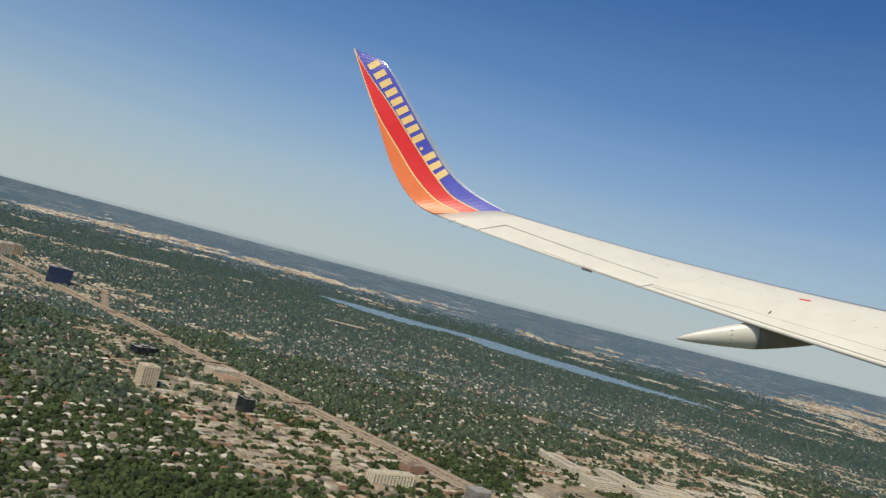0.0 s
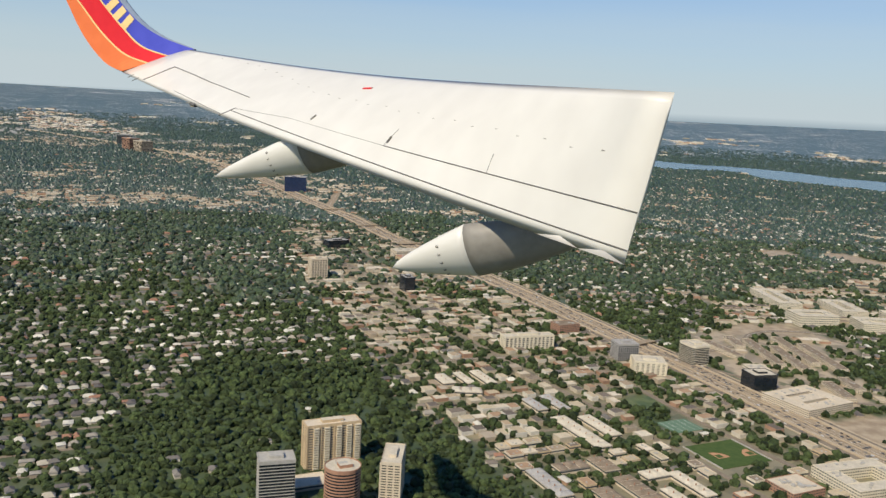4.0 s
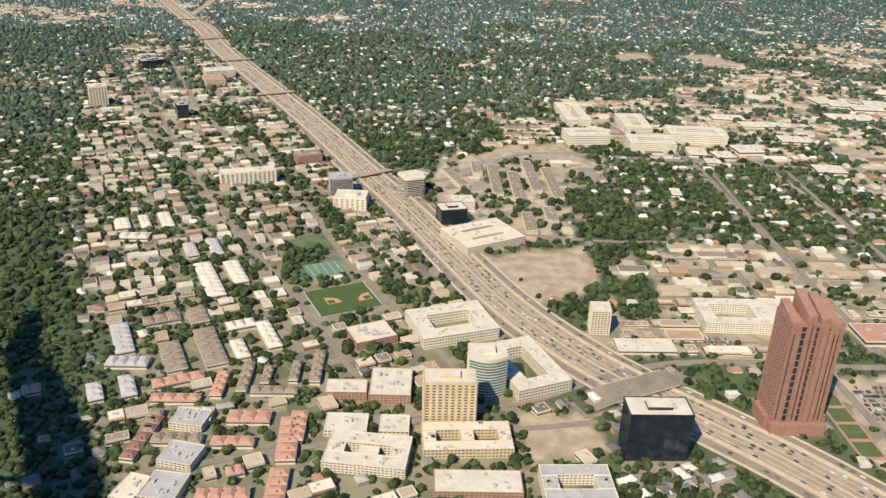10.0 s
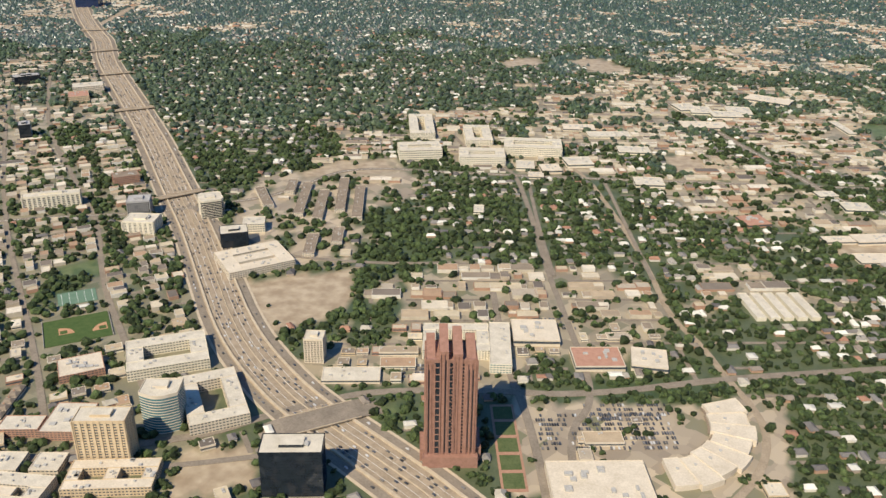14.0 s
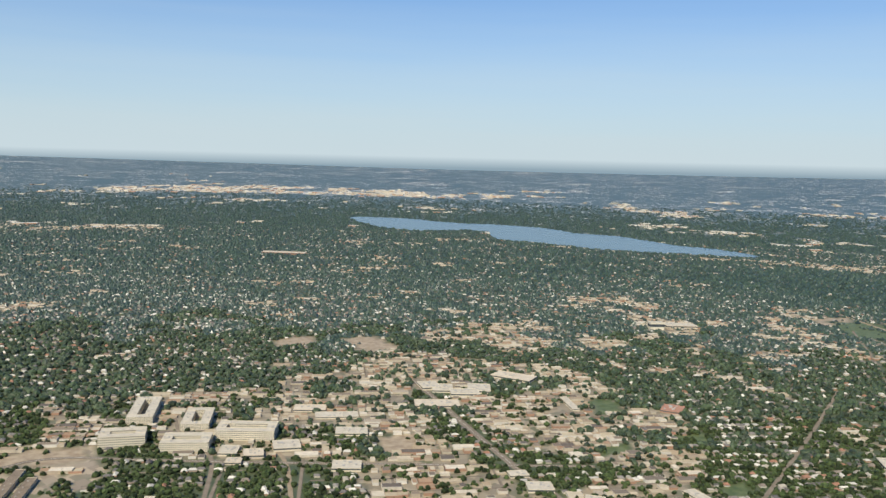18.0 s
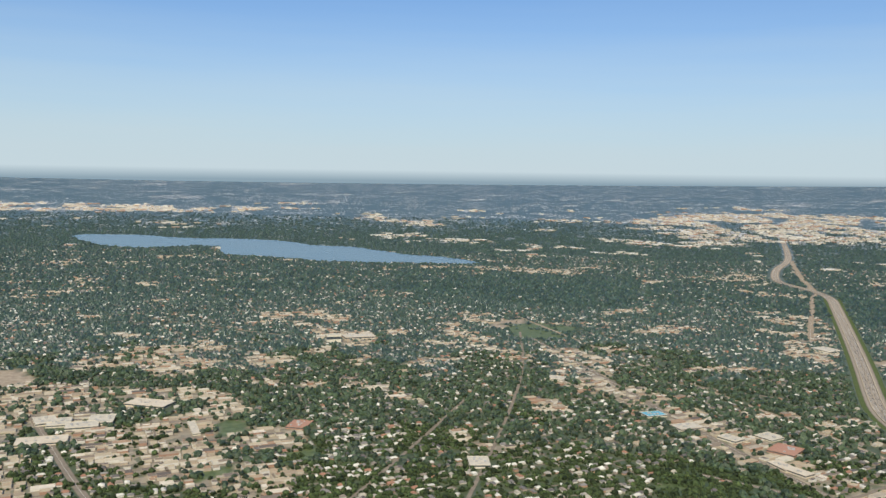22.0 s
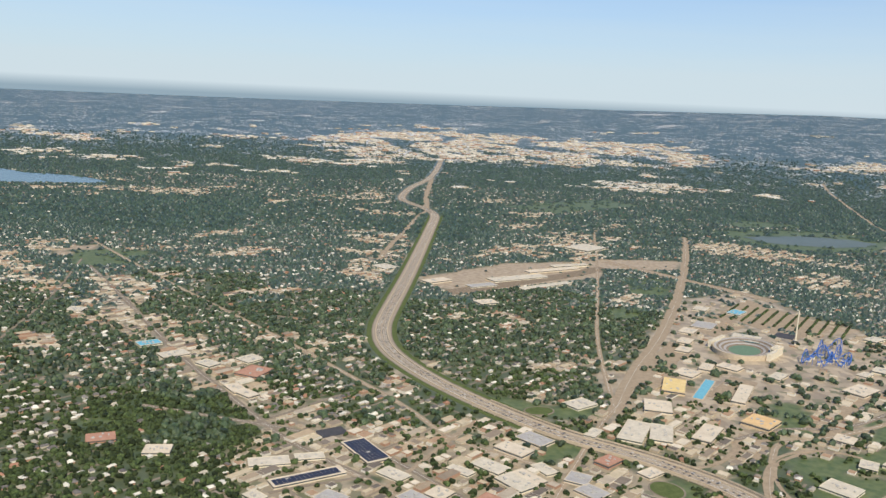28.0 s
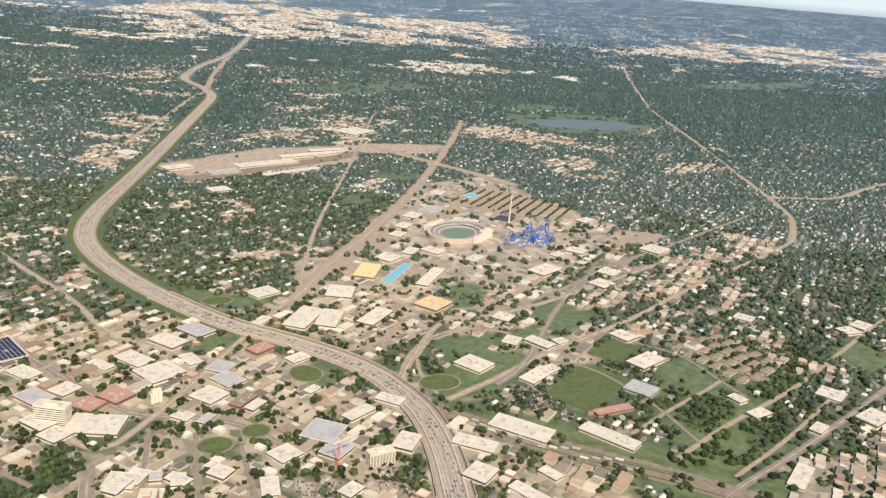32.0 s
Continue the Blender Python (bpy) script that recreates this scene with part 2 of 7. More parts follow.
M["pool"] = material("pool", ((0.13, 0.36, 0.42), (0.19, 0.45, 0.50)), 0.8, 0.15, spec=0.5)
M["grass"] = material("grass", ((0.062, 0.088, 0.028), (0.118, 0.136, 0.052)), 0.5, 0.95, spec=0.1)
M["turf"] = material("turf", ((0.050, 0.085, 0.026), (0.080, 0.112, 0.038)), 0.9, 0.95, spec=0.1)
M["soil"] = material("soil", ((0.25, 0.185, 0.115), (0.46, 0.36, 0.235)), 0.11, 0.95, spec=0.1)
M["infield"] = material("infield", ((0.40, 0.21, 0.11), (0.48, 0.27, 0.15)), 1.0, 0.95)
M["tennis"] = material("tennis", ((0.10, 0.17, 0.11), (0.14, 0.21, 0.14)), 1.0, 0.9)
M["water"] = material("water", ((0.095, 0.145, 0.150), (0.125, 0.180, 0.180)), 0.05, 0.25, spec=0.5)
M["pond_water"] = material("pond_water", ((0.10, 0.125, 0.11), (0.13, 0.155, 0.135)), 0.05, 0.5, spec=0.4)
M["car"] = palette("car", [(0.55, 0.53, 0.50), (0.04, 0.04, 0.045), (0.14, 0.13, 0.12), (0.12, 0.12, 0.13), (0.20, 0.19, 0.18), (0.10, 0.10, 0.10), (0.06, 0.07, 0.09), (0.07, 0.07, 0.07)], 3, 0.5)
M["wing_white"] = material("wing_white", ((0.655, 0.625, 0.56), (0.73, 0.70, 0.63)), 0.06, 0.38, spec=0.5)
M["wing_line"] = material("wing_line", ((0.10, 0.09, 0.08), (0.16, 0.15, 0.13)), 0.5, 0.6)
M["wing_fleck"] = material("wing_fleck", ((0.30, 0.28, 0.24), (0.40, 0.37, 0.32)), 0.5, 0.6)
# white fairing darkened: the wing's shade is put into this colour
M["fairing_shaded"] = material("fairing_shaded", ((0.22, 0.20, 0.175), (0.28, 0.26, 0.225)), 0.3, 0.5)
M["wl_orange"] = material("wl_orange", ((0.70, 0.16, 0.045), (0.78, 0.20, 0.06)), 0.1, 0.35)
M["wl_red"] = material("wl_red", ((0.62, 0.018, 0.022), (0.70, 0.026, 0.03)), 0.1, 0.35)
M["wl_blue"] = material("wl_blue", ((0.055, 0.065, 0.40), (0.075, 0.085, 0.47)), 0.1, 0.35)
M["wl_yellow"] = material("wl_yellow", ((0.72, 0.50, 0.20), (0.80, 0.58, 0.26)), 0.3, 0.4)
M["wl_grey"] = material("wl_grey", ((0.34, 0.37, 0.40), (0.44, 0.46, 0.48)), 0.3, 0.3, metal=0.6)

# ---- plan: what covers the land, polygon by polygon (later ones lie over earlier ones) ----
HOMES, WOODS, TRADE, GRASS, BARE, PAVED, WATER, FLATS = range(8)
COVER = []
COVER += [
    (TRADE, [(15, 347), (88, 407), (94, 470), (159, 470), (227, 420), (225, 314), (173, 300), (111, 296), (60, 285), (24, 282)]),
    (FLATS, [(95, 160), (70, 200), (-120, 372), (-165, 345), (-84, 252), (-37, 206), (-21, 191), (3, 165), (20, 144), (31, 126), (100, 128)]),
    (TRADE, [(-30, 285), (-60, 300), (-150, 395), (-180, 380), (-100, 290), (-60, 255)]),
    (PAVED, [(25, 277), (54, 310), (72, 290), (76, 235), (60, 222), (36, 246)]),
    (HOMES, [(-30, 330), (11, 340), (37, 303), (25, 283), (-5, 280)]),
    (TRADE, [(92, 188), (140, 206), (152, 236), (132, 262), (104, 252), (84, 232)]),
    (PAVED, [(128, 200), (172, 218), (174, 188), (160, 172), (138, 168)])]
COVER += [
    (HOMES, [(66, 294), (100, 315), (135, 322), (160, 272), (112, 246), (86, 240)]),
    (TRADE, [(150, 270), (190, 262), (182, 236), (150, 244)]),
    (TRADE, [(-215, 470), (-238, 452), (-420, 612), (-600, 720), (-575, 800), (-330, 650), (-225, 560)]),
    (TRADE, [(-215, 425), (-310, 440), (-400, 380), (-330, 345), (-240, 400)]),
    (TRADE, [(-760, 690), (-560, 660), (-540, 900), (-880, 900)]),
    (TRADE, [(-588, 794), (-505, 820), (-330, 960), (-390, 1000), (-520, 920)]),
    (BARE, [(35, 462), (50, 483), (58, 466), (44, 449)]),
    (BARE, [(61, 481), (80, 492), (99, 472), (86, 456)]),
    (TRADE, [(100, 500), (150, 478), (205, 520), (178, 560), (120, 540)]),
    (TRADE, [(205, 545), (262, 560), (250, 620), (205, 600)]),
    (BARE, [(300, 655), (330, 668), (335, 640), (312, 632)])]
COVER += [
    (GRASS, [(335, 655), (365, 640), (350, 600), (325, 615)]),
    (TRADE, [(330, 575), (352, 575), (402, 372), (432, 310), (395, 300), (372, 392)]),
    (TRADE, [(398, 350), (453, 338), (487, 313), (518, 265), (512, 190), (400, 190), (385, 290)]),
    (TRADE, [(468, 560), (486, 600), (505, 642), (522, 630), (502, 580), (485, 545)]),
    (BARE, [(508, 552), (582, 592), (651, 596), (630, 545), (517, 508)]),
    (TRADE, [(660, 672), (700, 686), (662, 600), (626, 590)]),
    (PAVED, [(526, 350), (573, 414), (640, 485), (700, 500), (694, 432), (705, 386), (640, 338), (566, 300), (530, 306)]),
    (TRADE, [(490, 330), (530, 345), (552, 300), (520, 286)])]
COVER += [
    (TRADE, [(559, 305), (655, 327), (753, 353), (772, 330), (641, 279), (575, 261), (541, 273)]),
    (TRADE, [(514, 255), (560, 225), (590, 190), (640, 175), (600, 150), (500, 155), (510, 215)]),
    (GRASS, [(520, 250), (526, 256), (545, 236), (572, 204), (588, 184), (566, 176), (548, 202), (526, 232)]),
    (BARE, [(529, 203), (548, 196), (544, 190), (529, 195)]),
    (TRADE, [(578, 181), (651, 202), (640, 160), (520, 160), (540, 190)]),
    (HOMES, [(600, 300), (690, 340), (760, 320), (740, 240), (668, 195), (640, 205), (628, 262)]),
    (HOMES, [(700, 300), (800, 350), (860, 330), (800, 270), (740, 250)]),
    (TRADE, [(577, 275), (616, 285), (690, 315), (770, 340), (760, 352), (690, 332), (617, 305), (580, 294)]),
    (TRADE, [(577, 266), (616, 276), (700, 307), (704, 297), (622, 266), (590, 260)]),
    (FLATS, [(625, 262), (662, 255), (665, 215), (630, 212), (612, 240)])]
COVER += [
    (GRASS, [(843, 724), (916, 730), (990, 704), (983, 655), (925, 612), (857, 624), (834, 658)]),
    (GRASS, [(916, 802), (890, 750), (940, 745), (1004, 710), (1053, 732), (1093, 826), (962, 773)]),
    (TRADE, [(755, 623), (786, 654), (814, 655), (849, 625), (824, 588), (787, 568), (771, 602)]),
    (TRADE, [(630, 610), (683, 728), (697, 703), (679, 642), (661, 611)]),
    (BARE, [(642, 456), (669, 471), (682, 459), (692, 432), (700, 409), (674, 405), (654, 421)]),
    (BARE, [(675, 366), (699, 378), (719, 364), (699, 355), (679, 354)]),
    (PAVED, [(535, 378), (553, 376), (549, 364), (529, 350), (518, 352), (526, 374)]),
    (BARE, [(649, 603), (717, 592), (694, 559), (662, 563), (635, 570)]),
    (GRASS, [(700, 880), (860, 960), (880, 900), (740, 830)]),
    (WOODS, [(760, 820), (1100, 900), (1500, 900), (1700, 700), (1300, 560), (1000, 620), (960, 780)]),
    (GRASS, [(1384, 992), (1657, 996), (1562, 940), (1322, 945)]),
    (WOODS, [(-75, 190), (-42, 200), (-24, 187), (0, 161), (16, 141), (27, 124), (0, 95), (-60, 130)]),
    (WOODS, [(600, 830), (660, 860), (640, 690), (560, 680), (520, 760)]),
    (WOODS, [(220, 830), (330, 960), (480, 900), (420, 740), (300, 700)]),
    (TRADE, [(290, 985), (345, 1010), (420, 975), (400, 930), (300, 950)])]
COVER += [
    (TRADE, [(-926, 1500), (-958, 1686), (-848, 1957), (-612, 2097), (-318, 2114), (-18, 2147), (-260, 1930), (-493, 1840), (-749, 1700)]),
    (TRADE, [(60, 2000), (180, 1900), (300, 1700), (240, 1680), (100, 1850)]),
    (TRADE, [(180, 1500), (330, 1480), (400, 1360), (300, 1340), (190, 1420)]),
    (TRADE, [(644, 1900), (972, 2179), (1279, 2028), (1542, 1783), (1345, 1347), (1213, 1400), (878, 1480), (720, 1500)]),
    (TRADE, [(560, 1500), (760, 1480), (700, 1330), (560, 1360)]),
    (TRADE, [(-1100, 700), (-1292, 1254), (-758, 978), (-700, 760)]),
    (TRADE, [(900, 1100), (1050, 1200), (1180, 1100), (1000, 1000)]),
    (TRADE, [(1500, 1350), (1900, 1500), (2300, 1250), (2100, 1050), (1700, 1200)])]
COVER += [
    (TRADE, [(152, 662), (173, 716), (214, 658), (200, 624)]),
    (TRADE, [(139, 562), (159, 581), (182, 537), (155, 541)]),
    (TRADE, [(286, 692), (319, 684), (318, 640), (290, 646)]),
    (GRASS, [(317, 650), (347, 643), (347, 597), (320, 602)]),
    (TRADE, [(267, 642), (277, 646), (311, 565), (341, 501), (369, 453), (396, 420), (382, 411), (358, 448), (331, 496), (301, 561)]),
    (TRADE, [(200, 626), (207, 629), (251, 492), (280, 433), (300, 391), (294, 386), (271, 430), (243, 488)])]
COVER += [
    (PAVED, [(399, 293), (408, 292), (409, 273), (400, 274)]),
    (PAVED, [(474, 232), (485, 227), (480, 216), (471, 219)]),
    (PAVED, [(547, 251), (556, 251), (557, 237), (546, 236)]),
    (PAVED, [(493, 230), (503, 228), (500, 217), (490, 218)])]
COVER += [
    (WATER, [(840, 2839), (1386, 2835), (1294, 2693), (855, 2724)])]
LOTS = [
    [(399.3, 279.8), (405.0, 281.6), (409.7, 265.8), (403.8, 263.6)],
    [(394.9, 294.7), (399.6, 295.9), (403.9, 283.9), (399.6, 282.0)],
    [(385.2, 275.3), (390.0, 276.7), (395.1, 262.3), (389.8, 260.2)],
    [(372.9, 287.6), (377.9, 289.1), (380.2, 279.6), (374.4, 277.8)],
    [(396.6, 269.1), (401.7, 269.6), (403.5, 263.7), (398.0, 262.1)],
    [(491, 226), (496, 232), (508, 225.5), (501.5, 217.5)],
    [(546.5, 250.5), (556, 251), (557, 237.5), (546.5, 236.5)]]
COVER += [(PAVED, q) for q in LOTS]
GREENS = []
GREENS += [
    [(224, 384), (237, 392), (237, 380), (225, 372)],
    [(222, 299), (230, 306), (230, 301), (224, 297)],
    [(199, 363), (209, 370), (211, 362), (201, 355)],
    [(200, 284), (207, 288), (210, 281), (203, 277)],
    [(235, 340), (243, 347), (245, 337), (237, 333)],
    [(191, 415), (200, 422), (206, 406), (198, 400)],
    [(397, 245), (402, 247), (401, 238), (397, 238)],
    [(409, 249), (414, 248), (413, 243), (409, 243)],
    [(460, 253), (468, 252), (465, 245), (460, 248)],
    [(588, 236), (619, 246), (613, 227), (608, 204), (599, 195), (576, 188), (569, 193), (575, 223)]]
GREENS += [
    [(610, 228), (631, 233), (631, 217), (615, 212)],
    [(527, 255), (550, 266), (544, 252), (527, 250)],
    [(544, 290), (566, 287), (558, 278), (539, 274)],
    [(573, 330), (587, 332), (570, 301), (561, 309)],
    [(460, 297), (476, 304), (488, 308), (491, 316), (479, 316)],
    [(604, 314), (611, 288), (586, 276), (586, 296)],
    [(106, 187), (116, 191), (117, 187), (108, 183)],
    [(17, 207), (23, 214), (30, 207), (24, 203)],
    [(340, 362), (362, 367), (362, 356), (346, 350)],
    [(554, 247), (582, 256), (586, 241), (556, 232)]]
GREENS += [
    [(588, 268), (604, 271), (604, 260), (591, 256)],
    [(602, 250), (622, 247), (611, 232), (594, 234)],
    [(578, 230), (626, 241), (613, 202), (580, 191), (570, 206)],
    [(501, 287), (507, 281), (501, 271), (496, 271)],
    [(500, 330), (474, 352), (478, 360), (506, 336)],
    [(530, 262), (552, 280), (566, 268), (545, 250)],
    [(560, 285), (585, 290), (580, 276), (562, 274)],
    [(640, 540), (668, 535), (640, 490), (620, 500)],
    [(590, 470), (612, 470), (596, 445), (580, 452)],
    [(668, 236), (690, 240), (690, 220), (668, 218)]]
SOILS = [[(39, 300), (52, 309), (62, 297), (49, 290), (37, 280), (33, 284)], [(181, 286), (183, 297), (196, 304), (199, 292)], [(129, 347), (141, 355), (147, 338), (137, 333)], [(212, 292), (216, 297), (220, 294), (215, 289)], [(58, 216), (79, 233), (87, 217), (84, 210), (78, 200)], [(85, 165), (95, 170), (100, 162), (91, 154)]]

GROVES = [
    [(63, 258), (72.5, 279), (88, 257), (99, 240), (81, 234), (69, 249)],
    [(50, 249), (52, 252), (63, 231), (60, 230)],
    [(140, 203), (139, 209.5), (163, 220), (164, 211)],
    [(132, 199), (131, 204), (139, 207.5), (140, 202)],
    [(103, 184.5), (112, 193), (117, 186), (111, 181)],
    [(96, 188.5), (112, 197), (113, 194.5), (98, 185.5)],
    [(137, 171), (140, 179), (142, 173), (140, 168)],
    [(24, 192), (22, 203), (29, 205), (33, 194)],
    [(89, 210), (84, 225), (89, 229), (98, 217)],
    [(79, 233), (90, 240), (99, 215), (85, 208)],
    [(372, 383), (384, 381), (393, 358), (394, 339), (382, 332), (378, 312), (374, 313), (340, 340), (345, 380)],
    [(409, 255), (424, 255), (427, 268), (436, 261), (432, 249), (422, 245), (417, 232), (412, 243), (409, 249)],
    [(401, 245), (409, 249), (409, 238), (407, 233), (400, 235)],
    [(385, 275), (391, 281), (402, 265), (399, 258), (387, 257), (383, 266)],
    [(593, 229), (610, 224), (595, 214), (580, 213), (582, 220)],
    [(595, 209), (623, 216), (610, 203), (590, 198)],
    [(576, 195), (592, 198), (596, 195), (587, 188), (573, 188)],
    [(577, 229), (592, 231), (589, 226), (573, 221)],
    [(541, 214), (545, 213), (555, 199), (551, 198)],
    [(524, 246), (528, 250), (534, 243), (530, 240)],
    [(498, 240), (504, 243), (507, 226), (503, 222)],
    [(612, 224), (634, 232), (650, 222), (640, 210), (624, 212)],
    [(645, 240), (668, 250), (680, 240), (660, 228)]]

# rows of trees between the long flats
for x, y, w in ((50, 264.6, 20), (57.9, 267, 18), (43, 269.5, 14), (66, 262, 14), (47, 283, 12), (41.5, 257, 14), (59.5, 248, 14), (55, 241, 16), (71, 240, 12), (33, 268, 12), (62, 285, 12), (69, 275, 12)):
    u, v = (w / 2 * math.cos(radians(114)), w / 2 * math.sin(radians(114))), (0.8, 0.36)
    GROVES.append([(x + u[0] + v[0], y + u[1] + v[1]), (x - u[0] + v[0], y - u[1] + v[1]), (x - u[0] - v[0], y - u[1] - v[1]), (x + u[0] - v[0], y + u[1] - v[1])])


def inside(poly, px, py):
    hit = np.zeros(len(px), bool)
    for (x0, y0), (x1, y1) in zip(poly, poly[1:] + poly[:1]):
        if y0 != y1:
            hit ^= ((py < y0) != (py < y1)) & (px < (x1 - x0) * (py - y0) / (y1 - y0) + x0)
    return hit


def line_off(line, px, py):
    """The distance of points from a line of corners."""
    best = np.full(len(px), 1e9)
    for (x0, y0), (x1, y1) in zip(line, line[1:]):
        dx, dy = x1 - x0, y1 - y0
        s = np.clip(((px - x0) * dx + (py - y0) * dy) / (dx * dx + dy * dy), 0, 1)
        best = np.minimum(best, np.hypot(px - x0 - s * dx, py - y0 - s * dy))
    return best


LAKE = [(-252, 1296), (-240, 1322), (-172, 1334), (-110, 1306), (-74, 1296), (-26, 1306), (42, 1296), (78, 1262), (101, 1228), (164, 1212), (205, 1160), (234, 1124), (280, 1104), (308, 1070), (324, 1036),
        (300, 1024), (252, 1024), (205, 1013), (144, 1019), (109, 1038), (71, 1056), (26, 1068), (6, 1120), (-6, 1168), (-36, 1176), (-60, 1150), (-90, 1124), (-149, 1146), (-205, 1215)]
POND = [(853, 693), (855, 664), (873, 650), (902, 639), (938, 640), (966, 656), (955, 676), (917, 697)]

# ---- roads: centre line, width, kind ----
HWY_NORTH = [(165, 146), (130, 168), (111, 176), (101, 180), (89, 186), (72, 198), (53, 217), (31, 239), (11, 257), (-27, 293), (-77, 337), (-129, 382), (-165, 420), (-183, 434),
             (-226, 471), (-287, 529), (-353, 589), (-413, 635), (-492, 690), (-584, 734), (-700, 780), (-900, 850)]
HWY_EAST = [(488, 165), (506, 211), (513, 229), (517, 246), (517, 258), (514, 278), (500, 302), (484, 321), (470, 352), (459, 385), (454, 420), (460, 450), (472, 480), (500, 545),
            (535, 630), (587, 758), (609, 813), (614, 855), (611, 891), (608, 923), (623, 970), (659, 1055), (714, 1151), (784, 1325), (848, 1495), (907, 1652)]
ROADS = []
ROADS += [
    ([(616, 863), (650, 969), (680, 1051), (723, 1167)], 6, "concrete_road"),
    ([(617, 856), (591, 810), (557, 733), (526, 666), (500, 607)], 4, "concrete_road"),
    ([(-191, 436), (-211, 477), (-232, 520)], 5, "concrete_road"),
    ([(60, 342), (78, 318), (90, 317), (106, 283), (119, 252), (130, 229), (142, 204), (139, 192), (150, 168)], 1.3, "asphalt"),
    ([(83, 340), (109, 325), (128, 289), (141, 261), (149, 239), (156, 231), (162, 220), (168, 211), (170, 203), (169, 194), (165, 184), (152, 160)], 1.3, "concrete_road"),
    ([(120, 420), (179, 333), (194, 317), (206, 289), (216, 270)], 2.6, "asphalt")]
ROADS += [
    ([(330, 600), (342, 555), (359, 484), (375, 415), (391, 365), (402, 330), (421, 300), (436, 255), (420, 200)], 2.4, "asphalt"),
    ([(325, 690), (372, 552), (400, 479), (418, 431), (432, 389), (444, 354), (449, 324), (470, 300)], 2.3, "concrete_road"),
    ([(360, 372), (421, 331), (432, 305), (444, 277), (452, 270), (470, 262), (480, 240)], 2.0, "asphalt"),
    ([(405, 318), (419, 304), (428, 281), (436, 255), (452, 270), (463, 282), (486, 309), (505, 330), (521, 345)], 2.0, "concrete_road"),
    ([(512, 335), (547, 378), (581, 412), (637, 480), (678, 533), (731, 604), (790, 690)], 5.5, "concrete_road")]
ROADS += [
    ([(515, 340), (541, 396), (562, 436), (606, 512), (671, 629), (720, 720)], 2.0, "concrete_road"),
    ([(657, 592), (667, 569), (678, 533), (691, 500), (698, 472)], 9, "concrete_road"),
    ([(1400, 1180), (1236, 972), (1065, 752), (964, 587), (893, 479), (852, 414), (820, 369), (777, 337)], 4.0, "concrete_road"),
    ([(788, 344), (777, 337), (726, 319), (685, 307), (616, 280), (577, 270), (546, 258), (527, 252)], 2.2, "concrete_road"),
    ([(558, 293), (550, 291.5), (540, 288.4), (531.4, 279.2), (526.6, 267.5), (526, 256)], 1.3, "concrete_road"),
    ([(852, 414), (900, 400), (960, 420), (1060, 440)], 5.0, "concrete_road"),
    ([(540, 178), (565, 187), (597, 193), (662, 209), (740, 232)], 2.2, "asphalt"),
    ([(545, 255), (560, 262), (600, 300), (640, 330), (690, 345)], 2.2, "asphalt")]
ROADS += [
    ([(517, 262), (526, 275), (540, 290), (552, 302), (566, 300), (600, 305), (680, 330)], 2.2, "concrete_road"),
    ([(505, 292), (518, 290), (530, 296), (545, 310)], 1.6, "concrete_road"),
    ([(60, 150), (78, 163), (87, 170), (91, 176), (98, 184), (105, 191), (123, 199), (139, 204), (162, 220), (176, 228), (215, 250)], 1.7, "asphalt"),
    ([(150, 150), (142, 174), (131, 197), (125, 206), (112, 235)], 1.4, "asphalt"),
    ([(62, 160), (42, 177), (6, 205), (-15, 222), (-60, 262), (-110, 310)], 1.2, "asphalt"),
    ([(78, 168), (58, 184), (33, 204), (9, 229), (-9, 243), (-69, 288), (-130, 350)], 1.3, "asphalt")]
ROADS += [
    ([(-40, 196), (-25, 213), (-10, 226), (12, 239), (22, 248), (40, 268), (43, 296), (78, 305), (120, 318), (200, 345)], 1.8, "asphalt"),
    ([(40, 128), (62, 146), (70, 152), (85, 160), (97, 168)], 1.2, "asphalt"),
    ([(20, 250), (50, 236), (60, 232), (84, 238), (100, 246)], 1.2, "asphalt"),
    ([(-100, 700), (40, 660), (160, 600), (260, 560), (342, 520), (430, 470)], 1.6, "asphalt"),
    ([(280, 330), (300, 420), (318, 520), (325, 620)], 1.3, "asphalt"),
    ([(220, 260), (262, 380), (290, 470)], 1.3, "asphalt"),
    ([(567, 204), (594, 212), (613, 216), (638, 222), (682, 237), (723, 250)], 1.5, "concrete_road"),
    ([(575, 192), (605, 200), (639, 212)], 1.2, "concrete_road"),
    ([(564, 218), (586, 225), (605, 230), (614, 233)], 1.2, "concrete_road")]
ROADS += [
    ([(601, 276), (608, 264), (616, 253), (614, 234), (612, 220)], 1.2, "asphalt"),
    ([(433, 249), (424, 238), (416, 229), (409, 219)], 1.6, "concrete_road"),
    ([(399, 292), (400, 287), (405, 271), (408, 258)], 1.3, "asphalt"),
    ([(376, 274), (382, 257), (388, 236)], 1.3, "asphalt"),
    ([(457, 246), (455, 242), (454, 232), (456, 216)], 1.3, "asphalt"),
    ([(392, 349), (407, 358), (418, 366), (430, 372)], 1.2, "asphalt"),
    ([(100, 302), (110, 276), (122, 248)], 1.0, "asphalt"),
    ([(117, 320), (129, 290), (143, 255)], 1.0, "asphalt"),
    ([(391, 302), (400, 304), (410, 305), (419, 306)], 1.2, "asphalt")]
